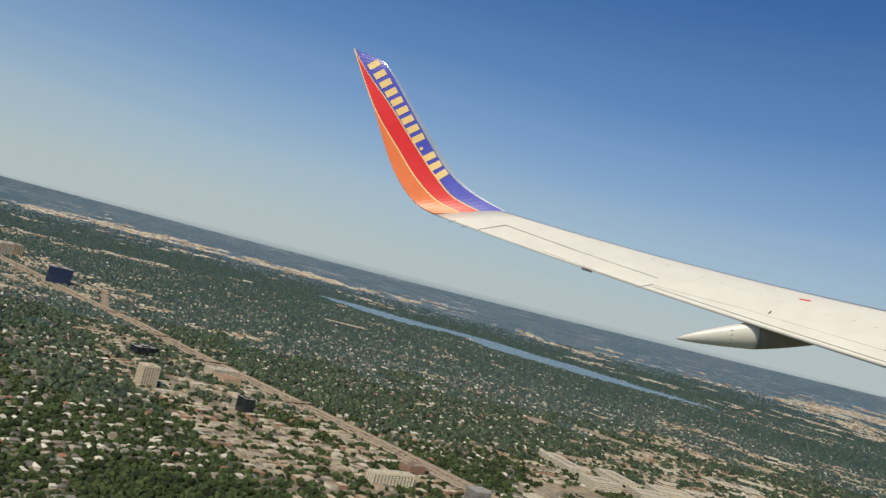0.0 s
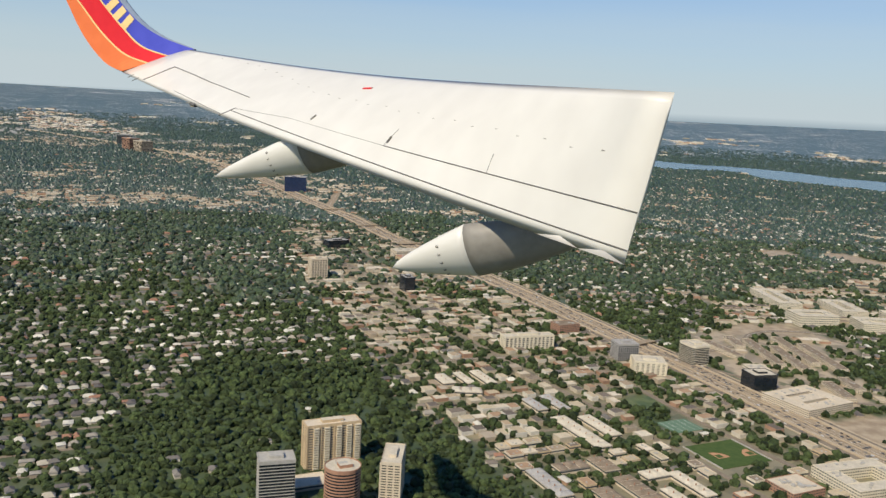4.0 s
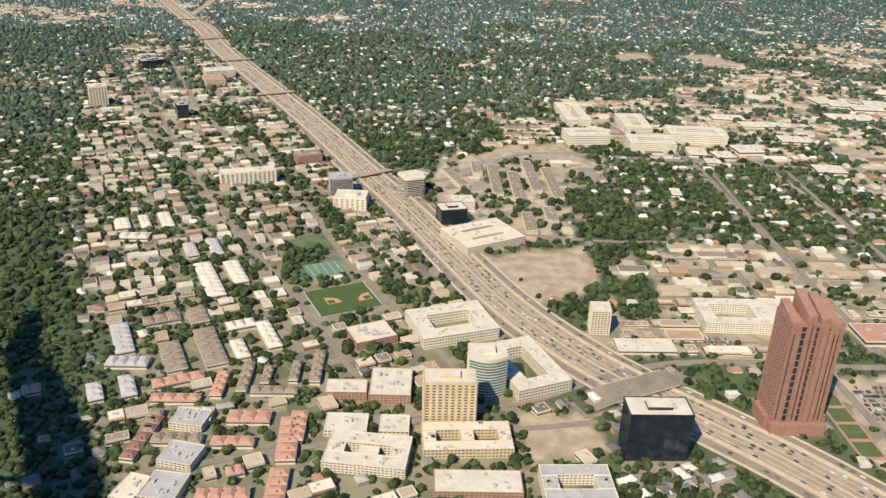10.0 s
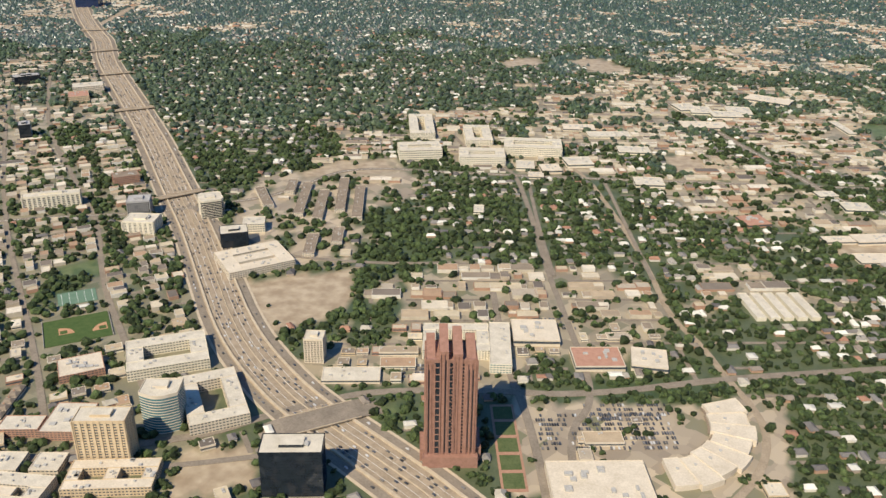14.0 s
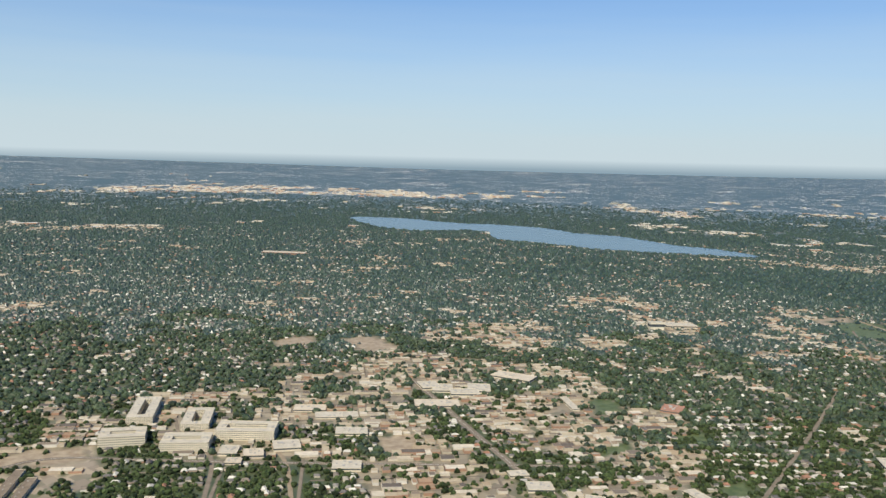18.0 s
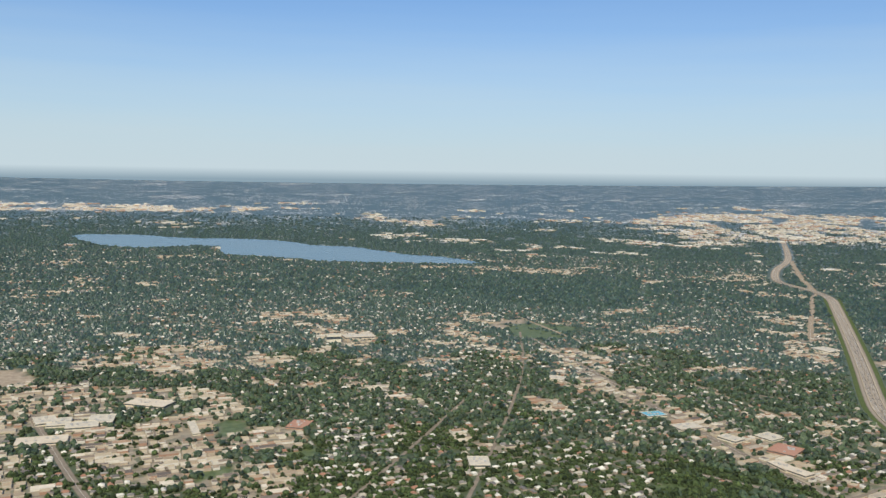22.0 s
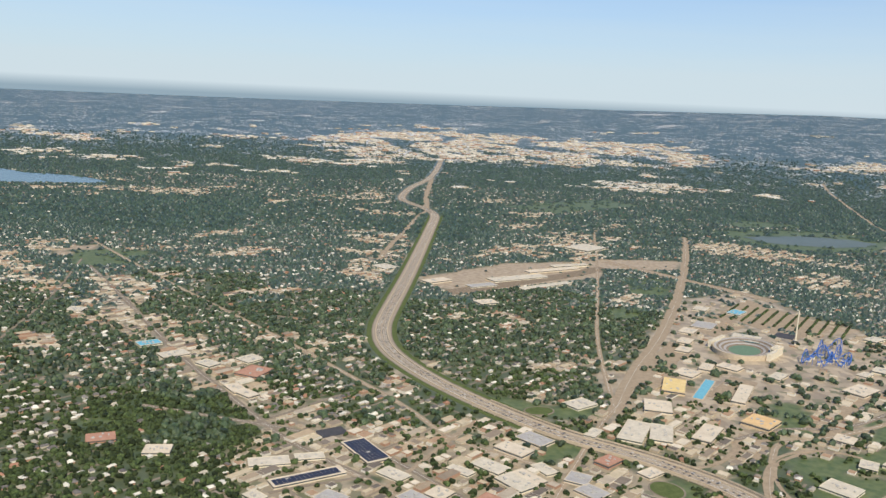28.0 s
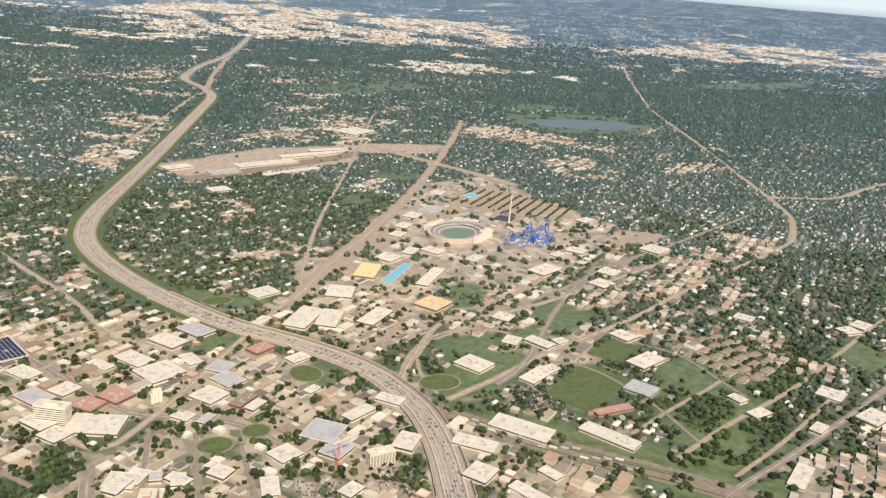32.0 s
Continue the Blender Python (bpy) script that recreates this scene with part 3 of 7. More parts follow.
ROADS += [
    ([(449.7, 264.6), (445.5, 247.0), (439.3, 224.6), (432, 200)], 1.2, "asphalt"),
    ([(459.6, 258.9), (456.7, 243.6), (451.5, 219.8), (446, 200)], 1.2, "asphalt"),
    ([(467.9, 248.2), (465.5, 231.4), (464.2, 215.7), (462, 196)], 1.2, "asphalt"),
    ([(435.4, 253.7), (433.7, 241.1), (430.7, 226.4), (426, 204)], 1.3, "asphalt"),
    ([(375.1, 293.9), (384.8, 274.7), (393.3, 253.3), (398.6, 237.5)], 1.1, "asphalt"),
    ([(392.0, 312.1), (405.9, 279.6), (414.0, 262.5), (422.8, 248.9)], 1.3, "asphalt")]
ROADS += [
    ([(420.6, 297.8), (433.4, 309.4), (446.3, 323.0), (463.0, 338.3)], 1.4, "concrete_road"),
    ([(539.7, 306.4), (561.8, 311.8), (585.5, 303.9), (650.9, 330.2), (799.4, 383.6)], 1.9, "asphalt"),
    ([(566.8, 264.2), (580.3, 256.8), (582.6, 230.7), (578.6, 207.6)], 1.1, "asphalt"),
    ([(521.3, 270.1), (529.6, 281.7), (544.7, 293.3), (563.1, 293.7), (570.3, 285.0)], 1.2, "concrete_road")]
BUILT = []      # (x, y, half length, half depth, angle) of every building put up by name


def free(px, py, road_gap=0.6, built_gap=0.5):
    ok = line_off(HWY_NORTH, px, py) > 6.3 + road_gap
    ok &= line_off(HWY_EAST, px, py) > np.where(py > 330, 7.6, 5.2) + road_gap
    for line, width, _ in ROADS:
        ok &= line_off(line, px, py) > width / 2 + road_gap
    for x, y, hl, hd, a in BUILT:
        c, s = math.cos(a), math.sin(a)
        u, v = (px - x) * c + (py - y) * s, (py - y) * c - (px - x) * s
        ok &= (abs(u) > hl + built_gap) | (abs(v) > hd + built_gap)
    return ok


def patchy(px, py, size, seed):
    """Soft random patches between 0 and 1."""
    g = np.random.RandomState(seed).rand(256, 256)
    u, v = px / size + 400, py / size + 400
    i, j = np.floor(u).astype(int), np.floor(v).astype(int)
    a, b = u - i, v - j
    a, b = a * a * (3 - 2 * a), b * b * (3 - 2 * b)
    f = lambda p, q: g[p % 256, q % 256]  # noqa: E731
    return (f(i, j) * (1 - a) + f(i + 1, j) * a) * (1 - b) + (f(i, j + 1) * (1 - a) + f(i + 1, j + 1) * a) * b


_g = np.random.RandomState(8)
_r, _a = 330 * 12 ** _g.rand(420), np.radians(_g.uniform(-62, 66, 420))
CLUSTERS = np.column_stack([220 + _r * np.sin(_a), 90 + _r * np.cos(_a), _r ** 0.75 * _g.uniform(0.06, 0.22, 420), _r ** 0.75 * _g.uniform(0.03, 0.09, 420), _g.uniform(0, 0.9, 420)])


def cover_of(px, py):
    """What covers the land at points. The borders of the broad zones are uneven, and small clusters of shops and schools lie between the homes."""
    kind = np.zeros(len(px), int)
    r = np.hypot(px - 220, py - 90)
    bend = np.clip(r / 22, 6, 90)
    wx = px + bend * (patchy(px, py, 26, 31) + 0.6 * patchy(px, py, 9, 33) - 0.8)
    wy = py + bend * (patchy(px, py, 26, 32) + 0.6 * patchy(px, py, 9, 34) - 0.8)
    for x, y, a, b, t in CLUSTERS:
        near = (abs(px - x) < a * 1.6) & (abs(py - y) < a * 1.6)
        u, v = wx[near] - x, wy[near] - y
        c, s = math.cos(t), math.sin(t)
        hit = np.zeros(len(px), bool)
        hit[near] = ((u * c + v * s) / a) ** 2 + ((v * c - u * s) / b) ** 2 < 1
        kind[hit] = TRADE
    for k, poly in COVER:
        exact = k in (BARE, GRASS, PAVED)
        kind[inside(poly, px if exact else wx, py if exact else wy)] = k
    kind[(kind == TRADE) & (r > 900) & (patchy(px, py * 0.55, 34, 35) < 0.38)] = HOMES
    kind[(kind == TRADE) & (r < 900) & (patchy(px, py, 19, 36) < np.where(px < 330, 0.42, 0.20))] = HOMES
    for poly in GREENS:
        kind[inside(poly, px, py)] = GRASS
    for poly in GROVES:
        kind[inside(poly, px, py) & (patchy(px, py, 5, 37) > 0.22)] = WOODS
    for poly in SOILS:
        kind[inside(poly, px, py)] = BARE
    kind[inside(LAKE, px, py) | inside(POND, px, py)] = WATER
    return kind


def rise(px, py):
    """The far land rises gently towards the horizon."""
    r, az = np.hypot(px - 220, py - 90), np.arctan2(-(px - 220), py - 90)
    e = np.radians(0.05 + 1.3 * np.clip((20 - np.degrees(az)) / 65, 0, 1) ** 1.6)
    return np.maximum(0, r - 1500) * (64 + 4800 * np.tan(e)) / 3300


# ---- mesh helpers ----


def mesh_from(name, verts, faces, mats, face_mats=None, smooth=False):
    """A mesh from arrays: verts (n, 3), faces a list of (m, k) arrays."""
    me = bpy.data.meshes.new(name)
    verts = np.asarray(verts, np.float32)
    me.vertices.add(len(verts))
    me.vertices.foreach_set("co", verts.ravel())
    loops = np.concatenate([f.ravel() for f in faces]).astype(np.int32)
    sizes = np.concatenate([np.full(len(f), f.shape[1]) for f in faces])
    me.loops.add(len(loops))
    me.loops.foreach_set("vertex_index", loops)
    me.polygons.add(len(sizes))
    me.polygons.foreach_set("loop_start", np.concatenate([[0], np.cumsum(sizes)[:-1]]).astype(np.int32))
    for m in mats:
        me.materials.append(m)
    if face_mats is not None:
        me.polygons.foreach_set("material_index", np.asarray(face_mats, np.int32))
    me.polygons.foreach_set("use_smooth", np.full(len(sizes), smooth))
    me.update(calc_edges=True)
    me.validate()
    return me


def part(name, me, parent, label="", m=None):
    ob = new(name, me)
    ob.parent = parent
    if m is not None:
        ob.matrix_basis = m
    if label:
        tagged(ob, label)
    return ob


def prism(outline, z0, z1, inset=0.0, drop=0.0):
    """Walls and a top over an outline; with inset, a parapet round a roof that lies lower. Returns verts, wall faces, roof face."""
    n = len(outline)
    o = np.array(outline, float)
    c = o.mean(0)
    v = [np.column_stack([o, np.full(n, z0)]), np.column_stack([o, np.full(n, z1)])]
    q = [[k, (k + 1) % n, n + (k + 1) % n, n + k] for k in range(n)]
    if inset:
        far = np.linalg.norm(o - c, axis=1, keepdims=True)
        i = c + (o - c) * (1 - inset / far)
        v += [np.column_stack([i, np.full(n, z1)]), np.column_stack([i, np.full(n, z1 - drop)])]
        for a in (n, 2 * n):
            q += [[a + k, a + (k + 1) % n, a + n + (k + 1) % n, a + n + k] for k in range(n)]
        top = [list(range(3 * n, 4 * n))]
    else:
        top = [list(range(n, 2 * n))]
    return np.concatenate(v), np.array(q), np.array(top)


def rect(w, d, x=0.0, y=0.0):
    return [(x - w / 2, y - d / 2), (x + w / 2, y - d / 2), (x + w / 2, y + d / 2), (x - w / 2, y + d / 2)]


def solid(name, outline, z0, z1, mat, roof=None, inset=0.0, drop=0.0):
    v, q, top = prism(outline, z0, z1, inset, drop)
    return mesh_from(name, v, [q, top], [mat, roof or mat], [0] * len(q) + [1])


def ring(outline, z0, z1, out):
    """A belt round an outline, out proud of it."""
    o = np.array(outline, float)
    n, c = len(o), np.array(outline, float).mean(0)
    far = np.linalg.norm(o - c, axis=1, keepdims=True)
    p, i = c + (o - c) * (1 + out * 1.4 / far), c + (o - c) * (1 - 0.02 / far)
    v = np.concatenate([np.column_stack([a, np.full(n, z)]) for a, z in ((p, z0), (p, z1), (i, z1), (i, z0))])
    q = [[b * n + k, b * n + (k + 1) % n, ((b + 1) % 4) * n + (k + 1) % n, ((b + 1) % 4) * n + k] for b in range(3) for k in range(n)]
    return v, np.array(q)


def belt(name, outline, z0, z1, out, mat):
    v, q = ring(outline, z0, z1, out)
    return mesh_from(name, v, [q], [mat])


def pilasters(outline, z0, z1, step, mat, wide=0.2, out=0.02):
    """Upright strips of wall between the windows of a facade."""
    vs, qs, tops, n = [], [], [], 0
    for (x0, y0), (x1, y1) in zip(outline, outline[1:] + outline[:1]):
        length = math.hypot(x1 - x0, y1 - y0)
        m = max(1, round(length / step))
        ux, uy = (x1 - x0) / length, (y1 - y0) / length
        for k in range(m + 1):
            s = length * k / m
            lo, hi = max(s - wide / 2, 0), min(s + wide / 2, length)
            box = [(x0 + ux * a + uy * b, y0 + uy * a - ux * b) for a, b in ((lo, -0.02), (lo, out), (hi, out), (hi, -0.02))]
            v, q, top = prism(box if cross_sum_(box) > 0 else box[::-1], z0, z1)
            vs.append(np.array(v, float))
            qs.append(np.array(q) + n)
            tops.append(np.array(top) + n)
            n += len(v)
    return mesh_from("facade_relief", np.concatenate(vs), [np.concatenate(qs), np.concatenate(tops)], [mat])


def cross_sum_(p):
    return sum(a[0] * b[1] - b[0] * a[1] for a, b in zip(p, p[1:] + p[:1]))


def place(name, x, y, angle, label, category, group="", z=0.0):
    ob = new(name)
    ob.empty_display_size = 0.3
    ob.matrix_world = pose(x, y, z, 0, 0, angle)
    return tagged(ob, label, category, group)


def roof_units(parent, w, d, z, count, rng, big=0.5):
    for _ in range(count):
        a, b, h = rng.uniform(0.35, 1) * big, rng.uniform(0.35, 1) * big, rng.uniform(0.12, 0.3) * big + 0.06
        x, y = rng.uniform(-w / 2 + a, w / 2 - a) * 0.8, rng.uniform(-d / 2 + b, d / 2 - b) * 0.8
        part("rooftop_unit", solid("rooftop_unit", rect(a, b, x, y), z, z + h, M["machine"]), parent)


def tower(name, x, y, w, d, angle, h, floors, bays, wall, glass, roof, label, category="office tower", outline=None, band=0.45, pier=0.0, units=3, seed=1):
    """A tall building: a glazed core, a wall belt a floor, piers between the bays, a parapet and a roof with its machines."""
    rng = random.Random(seed)
    ob = place(name, x, y, angle, label, category)
    o = outline or rect(w, d)
    part("glazed_core", solid("glazed_core", o, 0, h - 0.05, glass), ob)
    step = h / floors
    for k in range(floors):
        part("wall_belt", belt("wall_belt", o, k * step, k * step + step * band, 0.05, wall), ob)
    part("parapet", belt("parapet", o, h - step * 0.7, h + 0.12, 0.07, wall), ob)
    part("roof", solid("roof", [(a * 0.985, b * 0.985) for a, b in o], h - 0.2, h, roof), ob)
    if pier and outline is None:
        for (n, length, other, turn) in ((bays, w, d, 0), (max(1, round(bays * d / w)), d, w, 90)):
            for side in (-1, 1):
                for k in range(n + 1):
                    s = -length / 2 + length * k / n
                    pt = (s, side * (other / 2 + 0.04)) if turn == 0 else (side * (other / 2 + 0.04), s)
                    part("pier", solid("pier", rect(pier if turn == 0 else 0.13, 0.13 if turn == 0 else pier, *pt), 0, h, wall), ob)
    roof_units(ob, w * 0.8, d * 0.8, h, units, rng, min(w, d) * 0.3)
    part("penthouse", solid("penthouse", rect(w * 0.4, d * 0.45), h - 0.02, h + 0.5, wall, roof), ob)
    BUILT.append((x, y, w / 2, d / 2, radians(angle)))
    return ob


def low_block(name, x, y, w, d, angle, h, wall, roof, label, category="building", floors=0, units=4, seed=1, glass="glass_grey", group="", outline=None):
    """A flat-roofed block with a parapet, a strip of windows a floor and machines on the roof."""
    rng = random.Random(seed)
    ob = place(name, x, y, angle, label, category, group)
    o = outline or rect(w, d)
    part("wall", solid("wall", o, 0, h, wall, roof, 0.16, 0.09), ob)
    for k in range(floors):
        z = (k + 0.42) * h / floors
        part("window_strip", belt("window_strip", o, z, z + h / floors * 0.36, 0.012, M[glass]), ob)
    if floors > 1:
        tagged(part("facade_relief", pilasters(o, 0.0, h - 0.1, 0.6, wall), ob), "upright wall strips between windows", kind="stuff")
    roof_units(ob, w, d, h - 0.1, units + (units > 1) * 3, rng, min(1.2, min(w, d) * 0.16))
    BUILT.append((x, y, w / 2, d / 2, radians(angle)))
    return ob


def court_block(name, x, y, w, d, angle, h, wall, roof, label, wing=2.6, floors=4, category="apartment block", courts=1, seed=1):
    """Flats round one or more courts: wings with their own walls, window strips and parapets."""
    rng = random.Random(seed)
    ob = place(name, x, y, angle, label, category)
    bars = [(w, wing, 0, d / 2 - wing / 2), (w, wing, 0, -d / 2 + wing / 2)]
    for k in range(courts + 1):
        bars.append((wing, d - 2 * wing, -w / 2 + wing / 2 + k * (w - wing) / courts, 0))
    for k, (a, b, px, py) in enumerate(bars):
        o = rect(a, b, px, py)
        hh = h - 0.004 * k
        wg = part("wing", solid("wing", o, 0, hh, wall, roof, 0.14, 0.08), ob)
        if k < 2 or k in (2, len(bars) - 1):
            for f in range(floors):
                z = (f + 0.4) * h / floors
                part("window_strip", belt("window_strip", o, z, z + h / floors * 0.38, 0.012, M["glass_grey"]), wg)
            tagged(part("facade_relief", pilasters(o, 0.0, h - 0.1, 0.55, wall), wg), "upright wall strips between windows", kind="stuff")
        for _ in range(5):
            s = rng.uniform(0.18, 0.6)
            part("rooftop_unit", solid("rooftop_unit", rect(s, s, px + rng.uniform(-0.35, 0.35) * a, py + rng.uniform(-0.35, 0.35) * b), hh - 0.1, hh + 0.14, M["machine"]), wg)
    BUILT.append((x, y, w / 2, d / 2, radians(angle)))
    return ob

# ---- ground: one sheet out to the horizon ----


def ground_material():
    m = material("ground", ((0.040, 0.062, 0.022), (0.085, 0.105, 0.045)), 0.35, 0.55, spec=0.5)
    t = m.node_tree
    b = t.nodes["Principled BSDF"]
    geo = t.nodes.new("ShaderNodeNewGeometry")
    att = t.nodes.new("ShaderNodeAttribute")
    att.attribute_name = "cover"
    sep = t.nodes.new("ShaderNodeSeparateColor")
    t.links.new(att.outputs["Color"], sep.inputs[0])

    def mixed(fac, a, c, blend="MIX"):
        n = t.nodes.new("ShaderNodeMix")
        n.data_type, n.blend_type = "RGBA", blend
        for k, s in ((0, fac), (6, a), (7, c)):
            if isinstance(s, (int, float)):
                n.inputs[k].default_value = s
            elif isinstance(s, tuple):
                n.inputs[k].default_value = (*s, 1)
            else:
                t.links.new(s, n.inputs[k])
        return n.outputs[2]

    def math_(op, a, c):
        n = t.nodes.new("ShaderNodeMath")
        n.operation = op
        for k, s in ((0, a), (1, c)):
            if isinstance(s, (int, float)):
                n.inputs[k].default_value = s
            else:
                t.links.new(s, n.inputs[k])
        return n.outputs[0]

    def cells(scale, stretch=(1, 1, 1)):
        mp = t.nodes.new("ShaderNodeMapping")
        mp.inputs["Scale"].default_value = stretch
        mp.inputs["Rotation"].default_value = (0, 0, 0.42)
        t.links.new(geo.outputs["Position"], mp.inputs["Vector"])
        v = t.nodes.new("ShaderNodeTexVoronoi")
        v.inputs["Scale"].default_value, v.distance = scale, "CHEBYCHEV"
        t.links.new(mp.outputs[0], v.inputs["Vector"])
        s = t.nodes.new("ShaderNodeSeparateColor")
        t.links.new(v.outputs["Color"], s.inputs[0])
        return v, s

    def ramp(source, stops):
        r = t.nodes.new("ShaderNodeValToRGB")
        for k, (p, c) in enumerate(stops):
            e = r.color_ramp.elements[k] if k < 2 else r.color_ramp.elements.new(p)
            e.position, e.color = p, (*c, 1)
        t.links.new(source, r.inputs[0])
        return r.outputs[0]

    base = b.inputs["Base Color"].links[0].from_socket
    noise_ = [n for n in t.nodes if n.bl_idname == "ShaderNodeTexNoise"][0].outputs[0]
    lawn = ramp(noise_, [(0.35, (0.070, 0.10, 0.030)), (0.65, (0.14, 0.16, 0.06))])
    dirt = ramp(noise_, [(0.35, (0.29, 0.212, 0.128)), (0.65, (0.44, 0.345, 0.225))])
    _, lot = cells(0.30, (1, 1, 0))
    paved = ramp(lot.outputs[0], [(0.0, (0.26, 0.205, 0.142)), (0.35, (0.35, 0.28, 0.19)), (0.6, (0.46, 0.365, 0.245)), (0.8, (0.30, 0.24, 0.168)), (1.0, (0.15, 0.15, 0.075))])
    c = mixed(sep.outputs[0], base, paved)
    c = mixed(sep.outputs[1], c, lawn)
    c = mixed(sep.outputs[2], c, dirt)
    # far off: crowns and roofs too small to stand singly
    tree, tone = cells(0.42, (1, 1, 0))
    # blue-tinged greens: distance haze put into the colour
    crowns = ramp(tone.outputs[1], [(0.0, (0.022, 0.045, 0.030)), (0.6, (0.042, 0.072, 0.046)), (1.0, (0.085, 0.115, 0.068))])
    roofs, pick = cells(0.22, (1, 0.7, 0))
    roofc = ramp(pick.outputs[1], [(0.0, (0.36, 0.30, 0.22)), (0.6, (0.60, 0.54, 0.45)), (1.0, (0.82, 0.78, 0.70))])
    big = t.nodes.new("ShaderNodeTexNoise")
    big.inputs["Scale"].default_value = 0.016
    t.links.new(geo.outputs["Position"], big.inputs["Vector"])
    need = math_("SUBTRACT", 1.50, math_("ADD", math_("MULTIPLY", big.outputs[0], 1.05), math_("MULTIPLY", sep.outputs[0], 0.75)))
    isroof = math_("MULTIPLY", math_("GREATER_THAN", pick.outputs[0], need), math_("LESS_THAN", roofs.outputs["Distance"], 1.9))
    farc = mixed(isroof, mixed(math_("MULTIPLY", sep.outputs[0], 0.55), crowns, paved), roofc)
    farc = mixed(sep.outputs[1], farc, lawn)
    c = mixed(att.outputs["Alpha"], c, farc)
    t.links.new(c, b.inputs["Base Color"])
    # smoother with distance, so far ground mirrors pale sky in place of haze
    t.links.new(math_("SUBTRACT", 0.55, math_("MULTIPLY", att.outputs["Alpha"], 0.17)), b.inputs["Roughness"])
    return m


def ground_sheet():
    front = np.radians(np.concatenate([np.linspace(-100, 100, 400), np.linspace(108, 252, 19)]))
    radii = np.concatenate([[8, 25, 45], 58 * 1.0115 ** np.arange(0, 372)])
    A, R = np.meshgrid(front, radii)
    px, py = 250 + (R * np.sin(A)).ravel(), 80 + (R * np.cos(A)).ravel()
    n, m = len(front), len(radii)
    v = np.column_stack([px, py, rise(px, py)])
    v = np.vstack([v, [[250, 80, 0]]])
    i = np.arange(m - 1)[:, None] * n + np.arange(n)[None]
    j = np.arange(m - 1)[:, None] * n + (np.arange(n)[None] + 1) % n
    q = np.stack([i, i + n, j + n, j], -1).reshape(-1, 4)
    fan = np.column_stack([np.full(n, n * m), np.arange(n), (np.arange(n) + 1) % n])
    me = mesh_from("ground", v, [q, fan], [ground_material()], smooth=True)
    kind = cover_of(v[:, 0], v[:, 1])
    r = np.hypot(v[:, 0] - 220, v[:, 1] - 90)
    col = np.zeros((len(v), 4), np.float32)
    col[:, 0] = np.select([kind == TRADE, kind == PAVED, kind == FLATS, kind == HOMES], [0.8, 1.0, 0.5, 0.08], 0)
    col[:, 1] = kind == GRASS
    col[:, 2] = kind == BARE
    # weight of the haze-tinted far look, growing with distance
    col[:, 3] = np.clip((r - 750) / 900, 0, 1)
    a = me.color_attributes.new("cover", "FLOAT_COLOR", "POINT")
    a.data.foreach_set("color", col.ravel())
    return tagged(new("ground", me), "flat leafy town land reaching to the hazy horizon", "ground", kind="structure")


ground_sheet()


def sheet(name, poly, z, mat, label, category, kind="structure"):
    """A thin slab over a polygon."""
    v, q, top = prism(poly if cross_sum(poly) > 0 else poly[::-1], z - 0.05, z)
    return tagged(new(name, mesh_from(name, v, [q, top], [mat])), label, category, kind=kind)


def cross_sum(p):
    return sum(a[0] * b[1] - b[0] * a[1] for a, b in zip(p, p[1:] + p[:1]))


def wavy(poly, size, amount, seed):
    """A shore: the polygon cut finer and bent."""
    rng = np.random.RandomState(seed)
    out = []
    for (x0, y0), (x1, y1) in zip(poly, poly[1:] + poly[:1]):
        n = max(1, int(math.hypot(x1 - x0, y1 - y0) / size))
        for k in range(n):
            j = rng.normal(0, amount, 2) if k else (0, 0)
            out.append((x0 + (x1 - x0) * k / n + j[0], y0 + (y1 - y0) * k / n + j[1]))
    return out


sheet("lake_water", wavy(LAKE, 12, 2.5, 3), 0.12, M["water"], "wide blue lake among wooded shores", "water")
sheet("pond_water", wavy(POND, 9, 1.5, 4), 0.12, M["pond_water"], "shallow grey-blue pond behind a grassy bank", "water")

# ---- roads ----


def smooth_line(line, step=2.0):
    """The line cut into even steps, its corners rounded."""
    p = np.array(line, float)
    for _ in range(2):
        a, b = p[:-1] * 0.75 + p[1:] * 0.25, p[:-1] * 0.25 + p[1:] * 0.75
        p = np.vstack([p[:1], np.stack([a, b], 1).reshape(-1, 2), p[-1:]])
    d = np.concatenate([[0], np.cumsum(np.hypot(*np.diff(p, axis=0).T))])
    s = np.linspace(0, d[-1], max(2, int(d[-1] / step)))
    return np.column_stack([np.interp(s, d, p[:, 0]), np.interp(s, d, p[:, 1])])


def normals(p):
    t = np.gradient(p, axis=0)
    t /= np.linalg.norm(t, axis=1, keepdims=True)
    return np.column_stack([-t[:, 1], t[:, 0]])


def strip(name, line, off, width, z0, z1, mat, step=2.0):
    """A kerbed band along a line, off to its left."""
    p = smooth_line(line, step)
    nm = normals(p)
    a, b = p + nm * (off + width / 2), p + nm * (off - width / 2)
    z = rise(p[:, 0], p[:, 1])
    n = len(p)
    v = np.concatenate([np.column_stack([a, z + z1]), np.column_stack([b, z + z1]), np.column_stack([a, z + z0]), np.column_stack([b, z + z0])])
    k = np.arange(n - 1)
    q = np.concatenate([np.column_stack([n + k, n + k + 1, k + 1, k]), np.column_stack([k, k + 1, 2 * n + k + 1, 2 * n + k]), np.column_stack([3 * n + k, 3 * n + k + 1, n + k + 1, n + k])])
    return mesh_from(name, v, [q], [mat])


